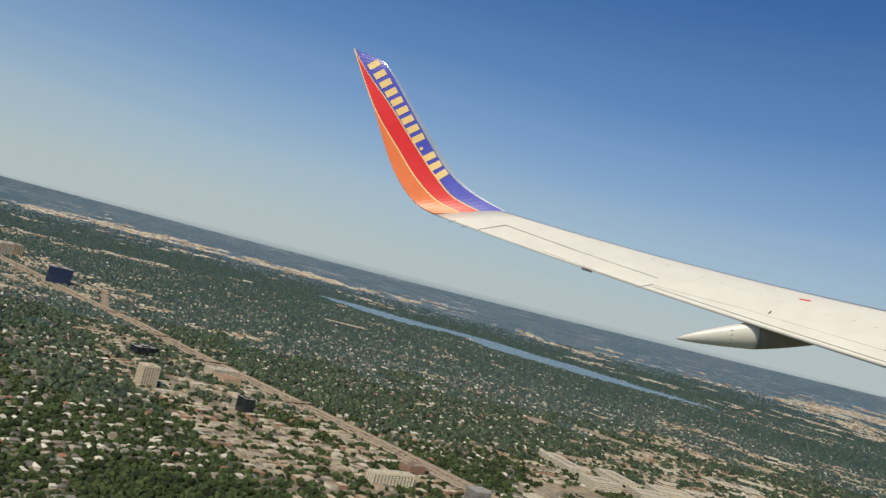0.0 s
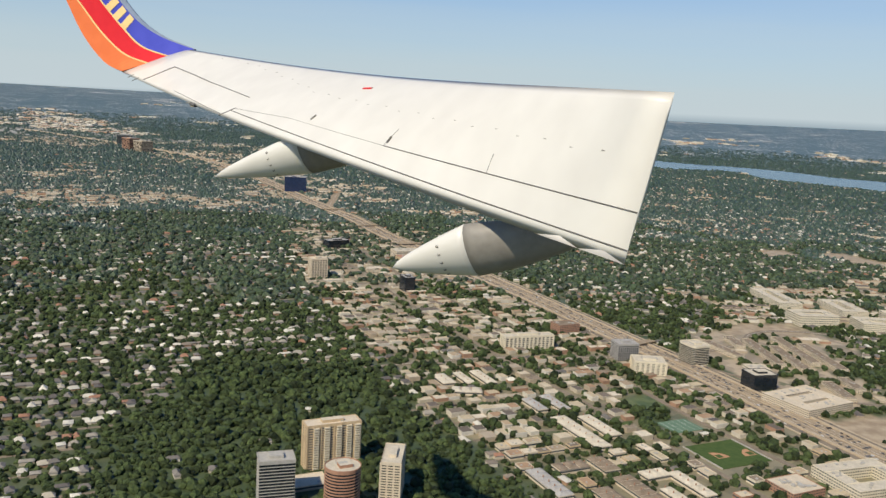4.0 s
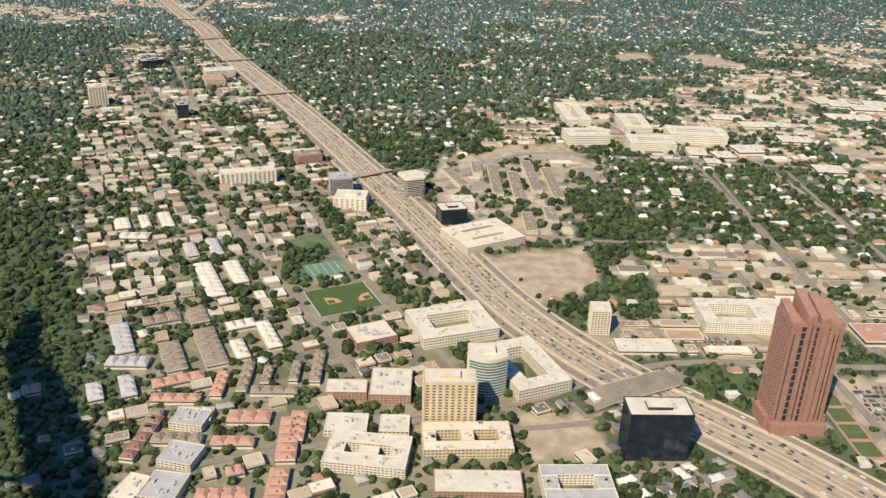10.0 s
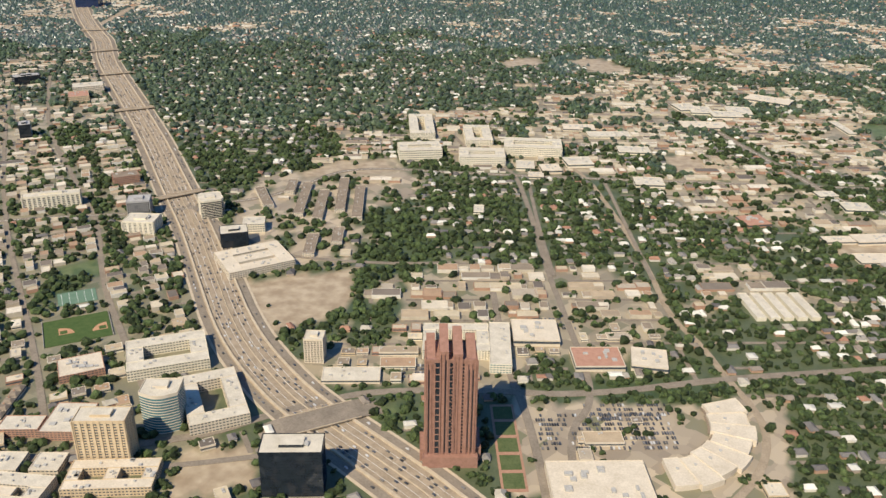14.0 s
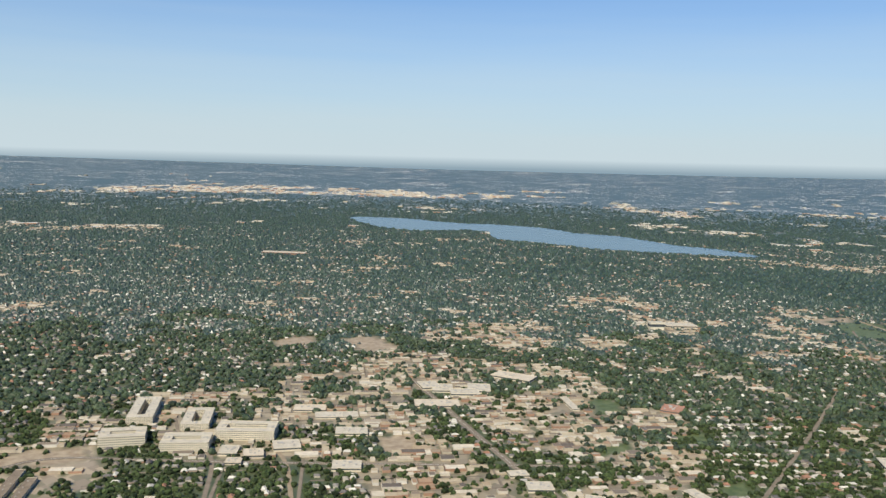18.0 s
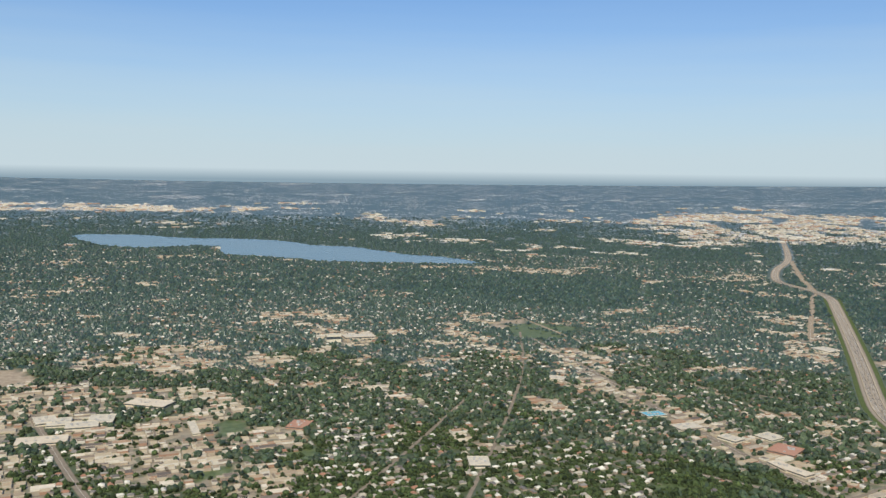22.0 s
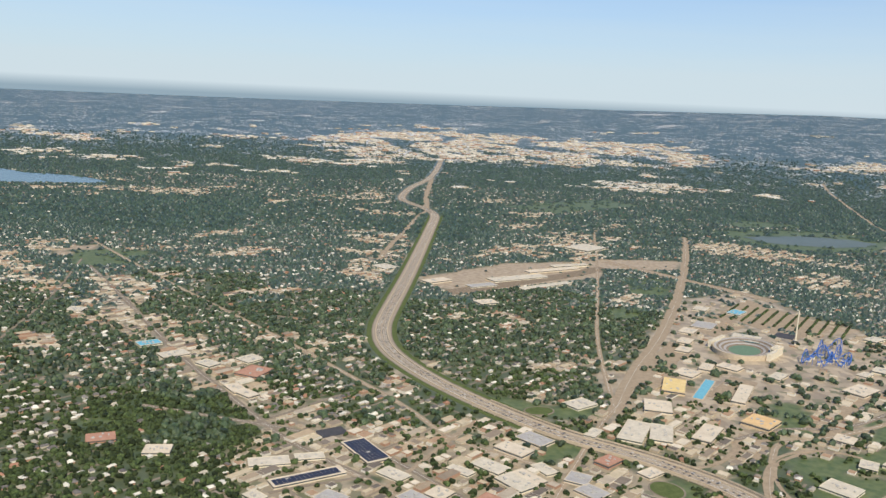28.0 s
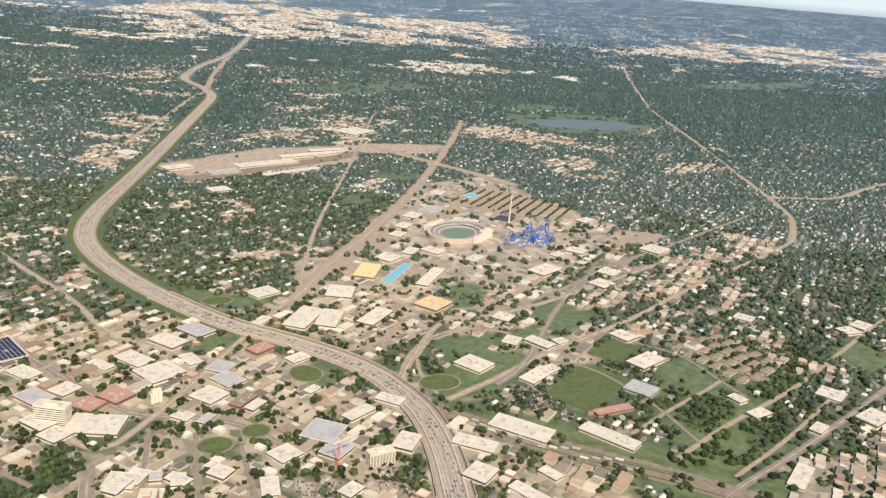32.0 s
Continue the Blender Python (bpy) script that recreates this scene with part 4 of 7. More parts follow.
def motorway(name, line, half, label, deck=0.0):
    """Carriageways, frontage lanes, barriers, kerb walls and lane marks."""
    base = tagged(new(name, strip(name, line, 0, half * 2, -0.1, 0.06, M["concrete_road"])), label, "motorway", kind="structure")
    inner = half * 0.56
    for side in (-1, 1):
        part("carriageway", strip("carriageway", line, side * inner * 0.52, inner * 0.94, 0.04, 0.085, M["worn_concrete" if deck else "concrete_road"]), base)
        part("retaining_wall", strip("retaining_wall", line, side * inner * 1.06, 0.42, 0.0, 0.42, M["concrete"]), base, "pale tan concrete wall")
        part("verge", strip("verge", line, side * half * 0.96, 0.5, 0.0, 0.10, M["asphalt" if deck else "concrete"]), base)
        part("frontage_road", strip("frontage_road", line, side * half * 0.79, half * 0.24, 0.04, 0.075, M["worn_concrete" if deck else "asphalt"]), base)
        for k in (0.34, 0.70):
            part("lane_line", strip("lane_line", line, side * inner * k, 0.05, 0.08, 0.09, M["lane"]), base)
    part("median_barrier", strip("median_barrier", line, 0, 0.16, 0.0, 0.24, M["concrete"]), base)
    return base


motorway("motorway_north", HWY_NORTH, 6.2, "wide tan concrete motorway with frontage roads and busy lanes")
for side in (-1, 1):
    tagged(new("grass_verge", strip("grass_verge", HWY_EAST[7:17], side * 5.6, 2.2, -0.1, 0.045, M["grass"])), "strip of mown grass beside the motorway", "verge", kind="structure")
motorway("motorway_east", HWY_EAST, 4.4, "curving grey motorway on embankment and low viaduct", deck=1.0)
for n, (line, width, mat) in enumerate(ROADS):
    ob = tagged(new("road", strip("road", line, 0, width, -0.1, 0.05 + 0.002 * n, M[mat])), "worn tan concrete street" if mat == "concrete_road" else "grey asphalt street between blocks", "road", kind="structure")
    if width >= 1.8:
        part("centre_line", strip("centre_line", line, 0, 0.06, 0.05 + 0.002 * n, 0.062 + 0.002 * n, M["lane"]), ob)


def overpass(x, y, length, width, angle, z=0.75, mat="concrete_road"):
    ob = place("overpass", x, y, angle, "flat concrete bridge carrying a street over the motorway", "bridge", "bridges over the motorway")
    part("deck", solid("deck", rect(length, width), z - 0.18, z, M[mat]), ob)
    for s in (-1, 1):
        part("railing", solid("railing", rect(length, 0.1, 0, s * (width / 2 - 0.06)), z - 0.02, z + 0.12, M["concrete"]), ob)
        part("ramp", mesh_from("ramp", [(s * length / 2, -width / 2, z), (s * length / 2, width / 2, z), (s * (length / 2 + 4), width / 2, 0.02), (s * (length / 2 + 4), -width / 2, 0.02)],
                               [np.array([[0, 1, 2, 3]])], [M[mat]]), ob)
    for k in (-0.3, 0, 0.3):
        part("pillar", solid("pillar", rect(0.25, width * 0.8, k * length, 0), 0, z - 0.15, M["concrete"]), ob)


for x, y, a in ((14, 254, 58), (-58, 320, 50), (-106, 362, 50), (-146, 398, 55), (-190, 441, 40)):
    overpass(x, y, 13.5, 2.2, a)

overpass(101, 180, 12.6, 5.2, 48, 0.5, "asphalt")

# viaduct of the eastern motorway
via = place("viaduct", 505, 214, 0, "raised concrete motorway edge on rows of pillars", "bridge")
edge = smooth_line(HWY_EAST[1:9], 5.0)
side = normals(edge)
for k, (p, nrm) in enumerate(zip(edge, side)):
    for s in (-1, 1):
        q = p + nrm * s * 4.55
        part("pillar", solid("pillar", rect(0.3, 0.3, q[0] - 505, q[1] - 214), 0, 0.6, M["concrete"]), via)
for s in (-1, 1):
    part("parapet", strip("parapet", [(x - 505, y - 214) for x, y in HWY_EAST[1:9]], s * 4.5, 0.16, 0.25, 0.75, M["concrete"]), via)

# ---- buildings that stand out ----
crown = tower("office_tower", 123.6, 180.6, 7.4, 5.4, 24, 18.6, 30, 9, M["granite"], M["glass_dark"], M["granite"], "tall red granite office tower with stepped slanting crown", band=0.34, pier=0.40, units=0, seed=2)
for k, (px, w, top) in enumerate(((-3.0, 1.3, 20.0), (-1.1, 1.3, 21.6), (0.9, 1.4, 21.2), (2.9, 1.4, 20.0))):
    part("shaft", mesh_from("shaft", [(px + a * w / 2, b, z) for a, b, z in ((-1, -2.75, 0), (1, -2.75, 0), (1, 2.75, 0), (-1, 2.75, 0), (-1, -2.75, top - 1.6), (1, -2.75, top - 1.6), (1, 2.75, top), (-1, 2.75, top))],
                             [np.array([[0, 1, 5, 4], [1, 2, 6, 5], [2, 3, 7, 6], [3, 0, 4, 7], [4, 5, 6, 7]])], [M["granite"]]), crown)
for px, w, top in ((-3.0, 1.3, 18.2), (-1.1, 1.3, 19.8), (0.9, 1.4, 19.4), (2.9, 1.4, 18.2)):
    for s in (-1, 0, 1):
        part("rib", solid("rib", rect(0.17, 0.26, px + s * w * 0.42, -2.80), 0, top - 0.15, M["granite"]), crown)
    for s in (-1, 1):
        part("narrow_window", solid("narrow_window", rect(0.13, 0.06, px + s * w * 0.21, -2.76), 2.2, top - 1.2, M["glass_dark"]), crown)
for px, w in ((-2.05, 0.9), (-0.12, 0.3)):
    part("window_slot", solid("window_slot", rect(w, 0.1, px, -2.82), 1.4, 18.2, M["glass_dark"]), crown)
    for k in range(14):
        part("sill_band", solid("sill_band", rect(w, 0.06, px, -2.87), 2.0 + 1.18 * k, 2.16 + 1.18 * k, M["granite"]), crown)
for px, py, w, d, h in ((0, -3.2, 8.4, 1.2, 2.0), (4.0, 0.5, 1.6, 5.0, 2.6), (-4.0, 0.2, 1.2, 4.5, 2.2)):
    part("base_wing", solid("base_wing", rect(w, d, px, py), 0, h, M["granite"], inset=0.15, drop=0.1), crown)

tower("condo_tower", 76.0, 158.9, 7.6, 3.6, 24, 7.9, 16, 8, M["ochre_wall"], M["glass_grey"], M["white_roof"], "ochre brick condominium tower with pale balconied corner", "apartment tower", pier=0.45, band=0.5, seed=3)
arc = [(-3, -2)] + [(-3 + 6 * k / 10, -2 - 1.1 * math.sin(math.pi * k / 10)) for k in range(1, 10)] + [(3, -2), (3, 2), (-3, 2)]
tower("glass_tower", 78.2, 169.5, 6, 4, 24, 7.1, 14, 8, M["beige_wall"], M["glass_teal"], M["white_roof"], "curved glass apartment tower with beige floors", "apartment tower", band=0.22, outline=arc, seed=4)
court_block("podium_block", 80.6, 154.6, 13, 6.6, 26, 1.6, M["ochre_wall"], M["tan_roof"], "ochre podium block round a sunk court", 2.0, 3, "apartment block", 2, seed=5)
court_block("apartment_block", 66.0, 185.0, 14.2, 11.0, 42, 2.2, M["white_wall"], M["white_roof"], "white courtyard flats with red parapet trim", 3.0, 4, seed=6)
court_block("apartment_block", 82.4, 176.5, 9.6, 15.0, 45, 2.2, M["beige_wall"], M["white_roof"], "white-roofed flats round a narrow court beside the motorway", 2.8, 4, courts=1, seed=7)
low_block("school_building", 54.3, 175.8, 7.6, 6.2, 48, 1.5, M["brick_wall"], M["tan_roof"], "brown brick school with pale flat roof", "school", 3, 8, 8)
low_block("brick_flats", 58.7, 158.6, 6.6, 3.8, 24, 1.6, M["brick_wall"], M["white_roof"], "brown brick flats with white roof", "apartment block", 4, 4, 9)
low_block("brick_flats", 64.6, 162.6, 6.6, 8.0, 22, 1.7, M["brick_wall"], M["white_roof"], "brick and stucco flats with white roof", "apartment block", 4, 4, 10)
low_block("flat_block", 63.0, 150.7, 6.3, 4.4, 22, 1.2, M["beige_wall"], M["white_roof"], "low block with broad white roof", "building", 2, 3, 11)
low_block("flat_block", 69.6, 153.4, 4.4, 4.2, 22, 1.2, M["beige_wall"], M["white_roof"], "low block with broad white roof", "building", 2, 3, 12)
court_block("courtyard_flats", 69.1, 145.7, 11.7, 7.4, 16, 1.7, M["beige_wall"], M["white_roof"], "white-roofed flats round a parking court", 2.6, 4, seed=13)
tower("dark_glass_block", 105.7, 164.3, 8.9, 4.4, 24, 7.8, 15, 12, M["glass_dark"], M["glass_dark"], M["white_roof"], "black glass office block with pale roof", band=0.12, units=6, seed=14)
tower("beige_office", 90.6, 196.3, 3.4, 3.2, 20, 5.0, 13, 6, M["beige_wall"], M["glass_dark"], M["white_roof"], "small beige office tower with dark window bands", band=0.5, pier=0.16, seed=15)
low_block("garage_roof", 99.6, 193.4, 10.4, 4.4, 24, 0.8, M["beige_wall"], M["white_roof"], "long low garage with white deck", "car park", 1, 2, 16)
low_block("store", 147.5, 180.8, 15.0, 11.0, 24, 1.5, M["beige_wall"], M["tan_roof"], "big box store with plain tan roof", "store", 0, 9, 17)
curve = place("curved_shops", 150, 201, 0, "curved row of joined shops with tan gravel roofs", "shop row")
for k in range(8):
    a0, a1 = radians(-64 + 13 * k), radians(-64 + 13 * (k + 1))
    ri, ro = 10.9 + 0.5 * (k % 3 == 1), 17.4 + 0.7 * (k % 2)
    o = [(ro * math.cos(a0 + (a1 - a0) * q / 4), ro * math.sin(a0 + (a1 - a0) * q / 4)) for q in range(5)] + [(ri * math.cos(a1 - (a1 - a0) * q / 4), ri * math.sin(a1 - (a1 - a0) * q / 4)) for q in range(5)]
    h = 1.0 + 0.09 * (k % 3)
    unit = part("shop_unit", solid("shop_unit", o, 0, h, M["beige_wall"], M["tan_roof"], 0.14, 0.08), curve)
    am = (a0 + a1) / 2
    part("rooftop_unit", solid("rooftop_unit", rect(0.5, 0.4, 13.6 * math.cos(am), 13.6 * math.sin(am)), h - 0.1, h + 0.16, M["machine"]), unit)
    part("awning", solid("awning", [((ri - 0.35) * math.cos(a0), (ri - 0.35) * math.sin(a0)), ((ri + 0.1) * math.cos(a0), (ri + 0.1) * math.sin(a0)), ((ri + 0.1) * math.cos(a1), (ri + 0.1) * math.sin(a1)), ((ri - 0.35) * math.cos(a1), (ri - 0.35) * math.sin(a1))], 0.42, 0.5, M["brown_roof"]), unit)
    BUILT.append((150 + 14.2 * math.cos(am), 201 + 14.2 * math.sin(am), 4.0, 2.0, am))
court_block("white_complex", 112.8, 211.0, 12.6, 10.0, 22, 2.1, M["white_wall"], M["white_roof"], "white mid-rise complex with set-back tan hall", 2.4, 5, seed=21)
low_block("white_wing", 121.2, 212.4, 4.0, 15.5, 20, 2.0, M["white_wall"], M["white_roof"], "long white wing with teal glazed end", "building", 4, 4, 22, glass="glass_teal")
low_block("tan_hall", 125.6, 220.8, 9.0, 8.2, 22, 1.4, M["beige_wall"], M["tan_roof"], "tan flat-roofed store behind a car park", "store", 1, 5, 23)
low_block("red_hall", 139.0, 216.2, 9.2, 6.8, 24, 1.2, M["beige_wall"], M["clay_roof"], "hall with faded red roof sections", "hall", 1, 3, 24)
low_block("brown_hall", 148.0, 219.6, 6.6, 6.6, 12, 1.3, M["beige_wall"], M["tan_roof"], "tan hall with sloping brown roof", "hall", 1, 2, 25)
for k in range(5):
    x, y = 163.6 + 2.6 * k + 0.6, 250.0 + 1.2 * k
    low_block("storage_shed", x, y, 2.0, 11.0, 26, 0.9, M["white_wall"], M["white_roof"], "long white storage shed in a row", "shed", 0, 0, 30 + k, group="row of storage sheds")
tower("white_slab", -11.7, 234.6, 14.0, 3.0, 42, 3.6, 7, 12, M["white_wall"], M["glass_grey"], M["white_roof"], "white slab of flats on tall piers", "apartment block", band=0.45, pier=0.5, seed=36)
tower("grid_office", 13.2, 239.5, 5.6, 4.6, 34, 4.5, 10, 10, M["grey_roof"], M["glass_dark"], M["grey_roof"], "grey office block with a deep concrete grid", pier=0.10, band=0.22, seed=37)
tower("white_flats", 20.6, 231.6, 7.6, 5.6, 20, 3.2, 8, 6, M["white_wall"], M["glass_grey"], M["white_roof"], "white block of flats beside the motorway", "apartment block", band=0.55, pier=0.6, seed=38)
oct_ = [(-2.2, -3.0), (2.2, -3.0), (2.9, -2.2), (2.9, 2.4), (2.2, 3.2), (-2.2, 3.2), (-2.9, 2.4), (-2.9, -2.2)]
tower("banded_office", 30.0, 247.0, 5.4, 6.2, 46, 5.0, 11, 8, M["white_wall"], M["glass_dark"], M["white_roof"], "white and dark banded office tower with chamfered corners", outline=oct_, band=0.24, seed=39)
tower("blue_cube", 46.4, 233.8, 6.4, 5.0, 38, 3.8, 8, 10, M["glass_dark"], M["glass_dark"], M["white_roof"], "dark blue glass office cube with pale roof", band=0.12, units=2, seed=40)
low_block("pale_glass_hall", 45.6, 243.4, 5.4, 4.8, 30, 2.4, M["white_wall"], M["white_roof"], "pale glass and white office annexe", "office", 4, 3, 41, glass="glass_grey")
court_block("apartment_block", 57.0, 226.4, 12.4, 15.2, -38, 1.9, M["beige_wall"], M["tan_roof"], "large cream flats with tan roof round two courts", 3.4, 4, courts=2, seed=42)
for x, y, w, d, a, h, s in ((59.8, 314.3, 13.4, 9.0, 30, 3.6, 43), (79.4, 318.1, 14.3, 9.5, 22, 3.0, 44), (91.2, 334.0, 18.5, 10.2, 18, 3.2, 45), (48.2, 342.3, 8.4, 24.0, 26, 2.4, 46), (70.0, 340.0, 9.0, 18.0, 24, 2.4, 47)):
    court_block("white_flats_block", x, y, w, d, a, h, M["white_wall"], M["white_roof"], "large white courtyard flats with many windows", 3.0, 5, seed=s)
low_block("orange_block", -87.5, 322.6, 7.4, 9.0, 46, 2.6, M["ochre_wall"], M["clay_roof"], "bright orange building shell under construction", "building", 4, 2, 48)
low_block("cream_block", -93.5, 334.0, 11.5, 7.5, 46, 3.2, M["beige_wall"], M["white_roof"], "cream office block with white roof", "office", 5, 3, 49)
tower("tan_tower", -101.8, 277.5, 5.6, 4.4, 48, 7.0, 12, 6, M["beige_wall"], M["glass_dark"], M["tan_roof"], "tan concrete tower with deep square windows", pier=0.3, band=0.5, seed=50)
tower("dark_tower", -67.1, 278.0, 3.6, 5.4, 46, 4.9, 10, 8, M["glass_dark"], M["glass_dark"], M["grey_roof"], "slim dark glass office tower", band=0.15, seed=51)
tower("dark_office", -126.9, 334.7, 10.0, 5.0, 60, 3.4, 7, 12, M["glass_dark"], M["glass_dark"], M["grey_roof"], "wide dark glass office building", band=0.18, seed=52)
tower("blue_glass_tower", -257.0, 508.0, 14.2, 11.0, 28, 9.8, 18, 14, M["glass_blue"], M["glass_blue"], M["grey_roof"], "tall blue mirror-glass tower beside the motorway", band=0.12, units=2, seed=53)
tower("pale_office", -350.1, 596.0, 10.0, 14.0, 62, 9.0, 14, 6, M["beige_wall"], M["glass_grey"], M["grey_roof"], "pale stone office tower beside motorway", band=0.5, pier=0.5, seed=54)
tower("pale_office", -356.0, 620.0, 10.0, 14.0, 62, 8.0, 13, 6, M["concrete"], M["glass_grey"], M["grey_roof"], "pale grey office tower", band=0.5, pier=0.5, seed=55)
tower("far_office", -573.6, 697.0, 11.3, 16.0, 70, 12.0, 14, 5, M["brick_wall"], M["glass_dark"], M["grey_roof"], "brown office tower far along the motorway", band=0.45, seed=56)
tower("far_office", -546.0, 684.0, 12.4, 16.0, 70, 11.2, 14, 5, M["concrete"], M["glass_dark"], M["grey_roof"], "grey office tower far along the motorway", band=0.45, seed=57)
tower("far_office", -640.0, 760.0, 16.0, 14.0, 40, 10.0, 12, 5, M["glass_grey"], M["glass_dark"], M["grey_roof"], "dark office tower far along the motorway", band=0.3, seed=58)
low_block("brown_office", -7.1, 257.2, 7.0, 4.6, 50, 2.6, M["brick_wall"], M["brown_roof"], "brown banded office by the motorway", "office", 5, 2, 59)
bal = tower("balcony_tower", -20.0, 145.6, 9.4, 2.9, 48, 8.0, 18, 8, M["ochre_wall"], M["glass_grey"], M["tan_roof"], "yellow slab tower with stacks of white balconies", "apartment tower", band=0.5, pier=0.3, seed=60)
for px in (-3.2, -1.3, 0.8, 2.6, 4.1):
    for k in range(17):
        for s in (-1, 1):
            part("balcony", solid("balcony", rect(0.95, 0.35, px, s * 1.62), 0.35 + k * 0.44, 0.55 + k * 0.44, M["white_wall"]), bal)
tower("slender_tower", -5.6, 140.0, 3.1, 7.4, 20, 7.4, 17, 3, M["beige_wall"], M["glass_dark"], M["white_roof"], "slender cream tower with white roof", "apartment tower", band=0.55, pier=0.3, seed=61)
rnd = [(2.5 * math.cos(2 * math.pi * k / 20) * (1.15 if 3 < k < 17 else 1), 2.5 * math.sin(2 * math.pi * k / 20)) for k in range(20)]
tower("round_tower", -9.4, 130.8, 5.0, 5.0, 48, 8.2, 17, 6, M["brick_wall"], M["glass_dark"], M["white_roof"], "rounded brown tower with white roof", "apartment tower", outline=rnd, band=0.45, seed=62)
tower("flat_dark_tower", -20.5, 129.5, 5.4, 3.6, 40, 7.6, 15, 6, M["machine"], M["glass_dark"], M["machine"], "dark slab tower with steel roof", "office tower", band=0.3, seed=63)
low_block("garage", -20.0, 136.6, 8.0, 4.4, 48, 0.9, M["beige_wall"], M["tan_roof"], "tan parking deck between towers", "car park", 1, 1, 64)

# ---- small sports ground by the flats ----
fld = place("baseball_field", 42.5, 187, 48, "green baseball field with two tan infields", "sports field")
part("turf", solid("turf", rect(12.0, 10.5), 0.02, 0.10, M["turf"]), fld)
for px, py, a in ((-3.4, -1.4, 0), (5.4, -2.2, 90)):
    arc = [(px, py)] + [(px + 2.8 * math.cos(radians(a + 90 * k / 8)), py + 2.8 * math.sin(radians(a + 90 * k / 8))) for k in range(9)]
    part("infield", solid("infield", arc if cross_sum(arc) > 0 else arc[::-1], 0.05, 0.115, M["infield"]), fld)
    d = radians(a + 45)
    part("inner_lawn", solid("inner_lawn", [(px + 1.25 * math.cos(d) + 0.95 * math.cos(d + q), py + 1.25 * math.sin(d) + 0.95 * math.sin(d + q)) for q in (0, math.pi / 2, math.pi, -math.pi / 2)], 0.06, 0.13, M["turf"]), fld)
for px in (-6.2, 6.2):
    part("fence", solid("fence", rect(0.06, 10.6, px, 0), 0, 0.3, M["machine"]), fld)
ten = place("tennis_courts", 32.6, 197.2, 48, "faded green tennis courts in a row", "sports field")
part("surface", solid("surface", rect(7.6, 6.0), 0.02, 0.09, M["tennis"]), ten)
for k in range(-2, 3):
    part("court_line", solid("court_line", rect(0.06, 5.4, k * 1.5, 0), 0.08, 0.098, M["lane"]), ten)
BUILT += [(42.5, 187, 6.3, 5.6, radians(48)), (32.6, 197.2, 4, 3.2, radians(48))]
gar = place("formal_garden", 131.5, 186, 24, "row of square lawns between brick paths", "garden")
part("path", solid("path", rect(4.0, 22.0, 0, 0), -0.05, 0.055, M["brick_wall"]), gar)
for k in range(5):
    part("lawn", solid("lawn", rect(3.2, 3.5, 0, -8.6 + k * 4.3), 0.0, 0.085, M["field"]), gar)
BUILT.append((131.5, 186, 2.2, 11, radians(24)))

# ---- terraces near the flats ----


def terrace(x, y, w, d, angle, roof, label, h=0.85):
    """A row of joined homes: one wall body, a hipped roof over each home, chimneys between."""
    ob = place("terrace", x, y, angle, label, "terrace", "terraces among the flats")
    part("wall", solid("wall", rect(w, d), 0, h, M["beige_wall"]), ob)
    part("window_strip", belt("window_strip", rect(w, d), h * 0.45, h * 0.75, 0.01, M["glass_grey"]), ob)
    n = max(2, round(w / 1.9))
    for k in range(n):
        px, s = -w / 2 + w * (k + 0.5) / n, w / n
        e, g, t = d / 2 + 0.08, 0.16 * s, h + 0.34
        v = [(px - s / 2, -e, h - 0.02), (px + s / 2, -e, h - 0.02), (px + s / 2, e, h - 0.02), (px - s / 2, e, h - 0.02), (px - g, -e * 0.5, t), (px + g, -e * 0.5, t), (px + g, e * 0.5, t), (px - g, e * 0.5, t)]
        part("roof", mesh_from("roof", v, [np.array([[0, 1, 5, 4], [1, 2, 6, 5], [2, 3, 7, 6], [3, 0, 4, 7], [4, 5, 6, 7]])], [M[roof]]), ob)
        part("chimney", solid("chimney", rect(0.14, 0.14, px + s * 0.4, 0.2), h, t + 0.16, M["brick_wall"]), ob)
    BUILT.append((x, y, w / 2, d / 2, radians(angle)))


terrace(15.2, 181.8, 16.1, 3.4, 138, "white_roof", "terrace of flats with pale low roof")
terrace(17.9, 186.9, 10.8, 3.0, 138, "white_roof", "terrace of flats with pale low roof")
terrace(-20.0, 196.7, 6.5, 3.2, 138, "white_roof", "terrace of flats with pale low roof")
terrace(-16.2, 199.9, 7.9, 2.1, 138, "white_roof", "terrace of flats with pale low roof")
terrace(-12.7, 203.0, 9.1, 2.6, 138, "white_roof", "terrace of flats with pale low roof")
terrace(-12.7, 192.5, 6.6, 3.2, 24, "white_roof", "terrace of flats with pale low roof")
terrace(3.0, 191.8, 7.0, 2.4, 138, "grey_roof", "terrace of town houses with grey roof")
terrace(6.5, 195.3, 8.7, 2.4, 138, "grey_roof", "terrace of town houses with grey roof")
terrace(17.5, 164.8, 6.4, 3.0, 48, "brown_roof", "row of town houses with dark brown roof")
terrace(22.6, 168.6, 5.7, 3.2, 138, "brown_roof", "row of town houses with dark brown roof")
terrace(27.6, 155.3, 9.6, 3.4, 138, "brown_roof", "row of town houses with dark brown roof")
terrace(31.2, 160.6, 13.0, 3.6, 138, "brown_roof", "row of town houses with dark brown roof")
terrace(15.9, 156.4, 10.6, 3.0, 138, "grey_roof", "terrace of town houses with grey roof")
terrace(22.1, 150.9, 6.9, 3.0, 24, "grey_roof", "terrace of town houses with grey roof")
terrace(23.6, 141.8, 5.1, 2.2, 138, "grey_roof", "terrace of town houses with grey roof")
terrace(27.0, 145.2, 6.3, 2.2, 138, "grey_roof", "terrace of town houses with grey roof")
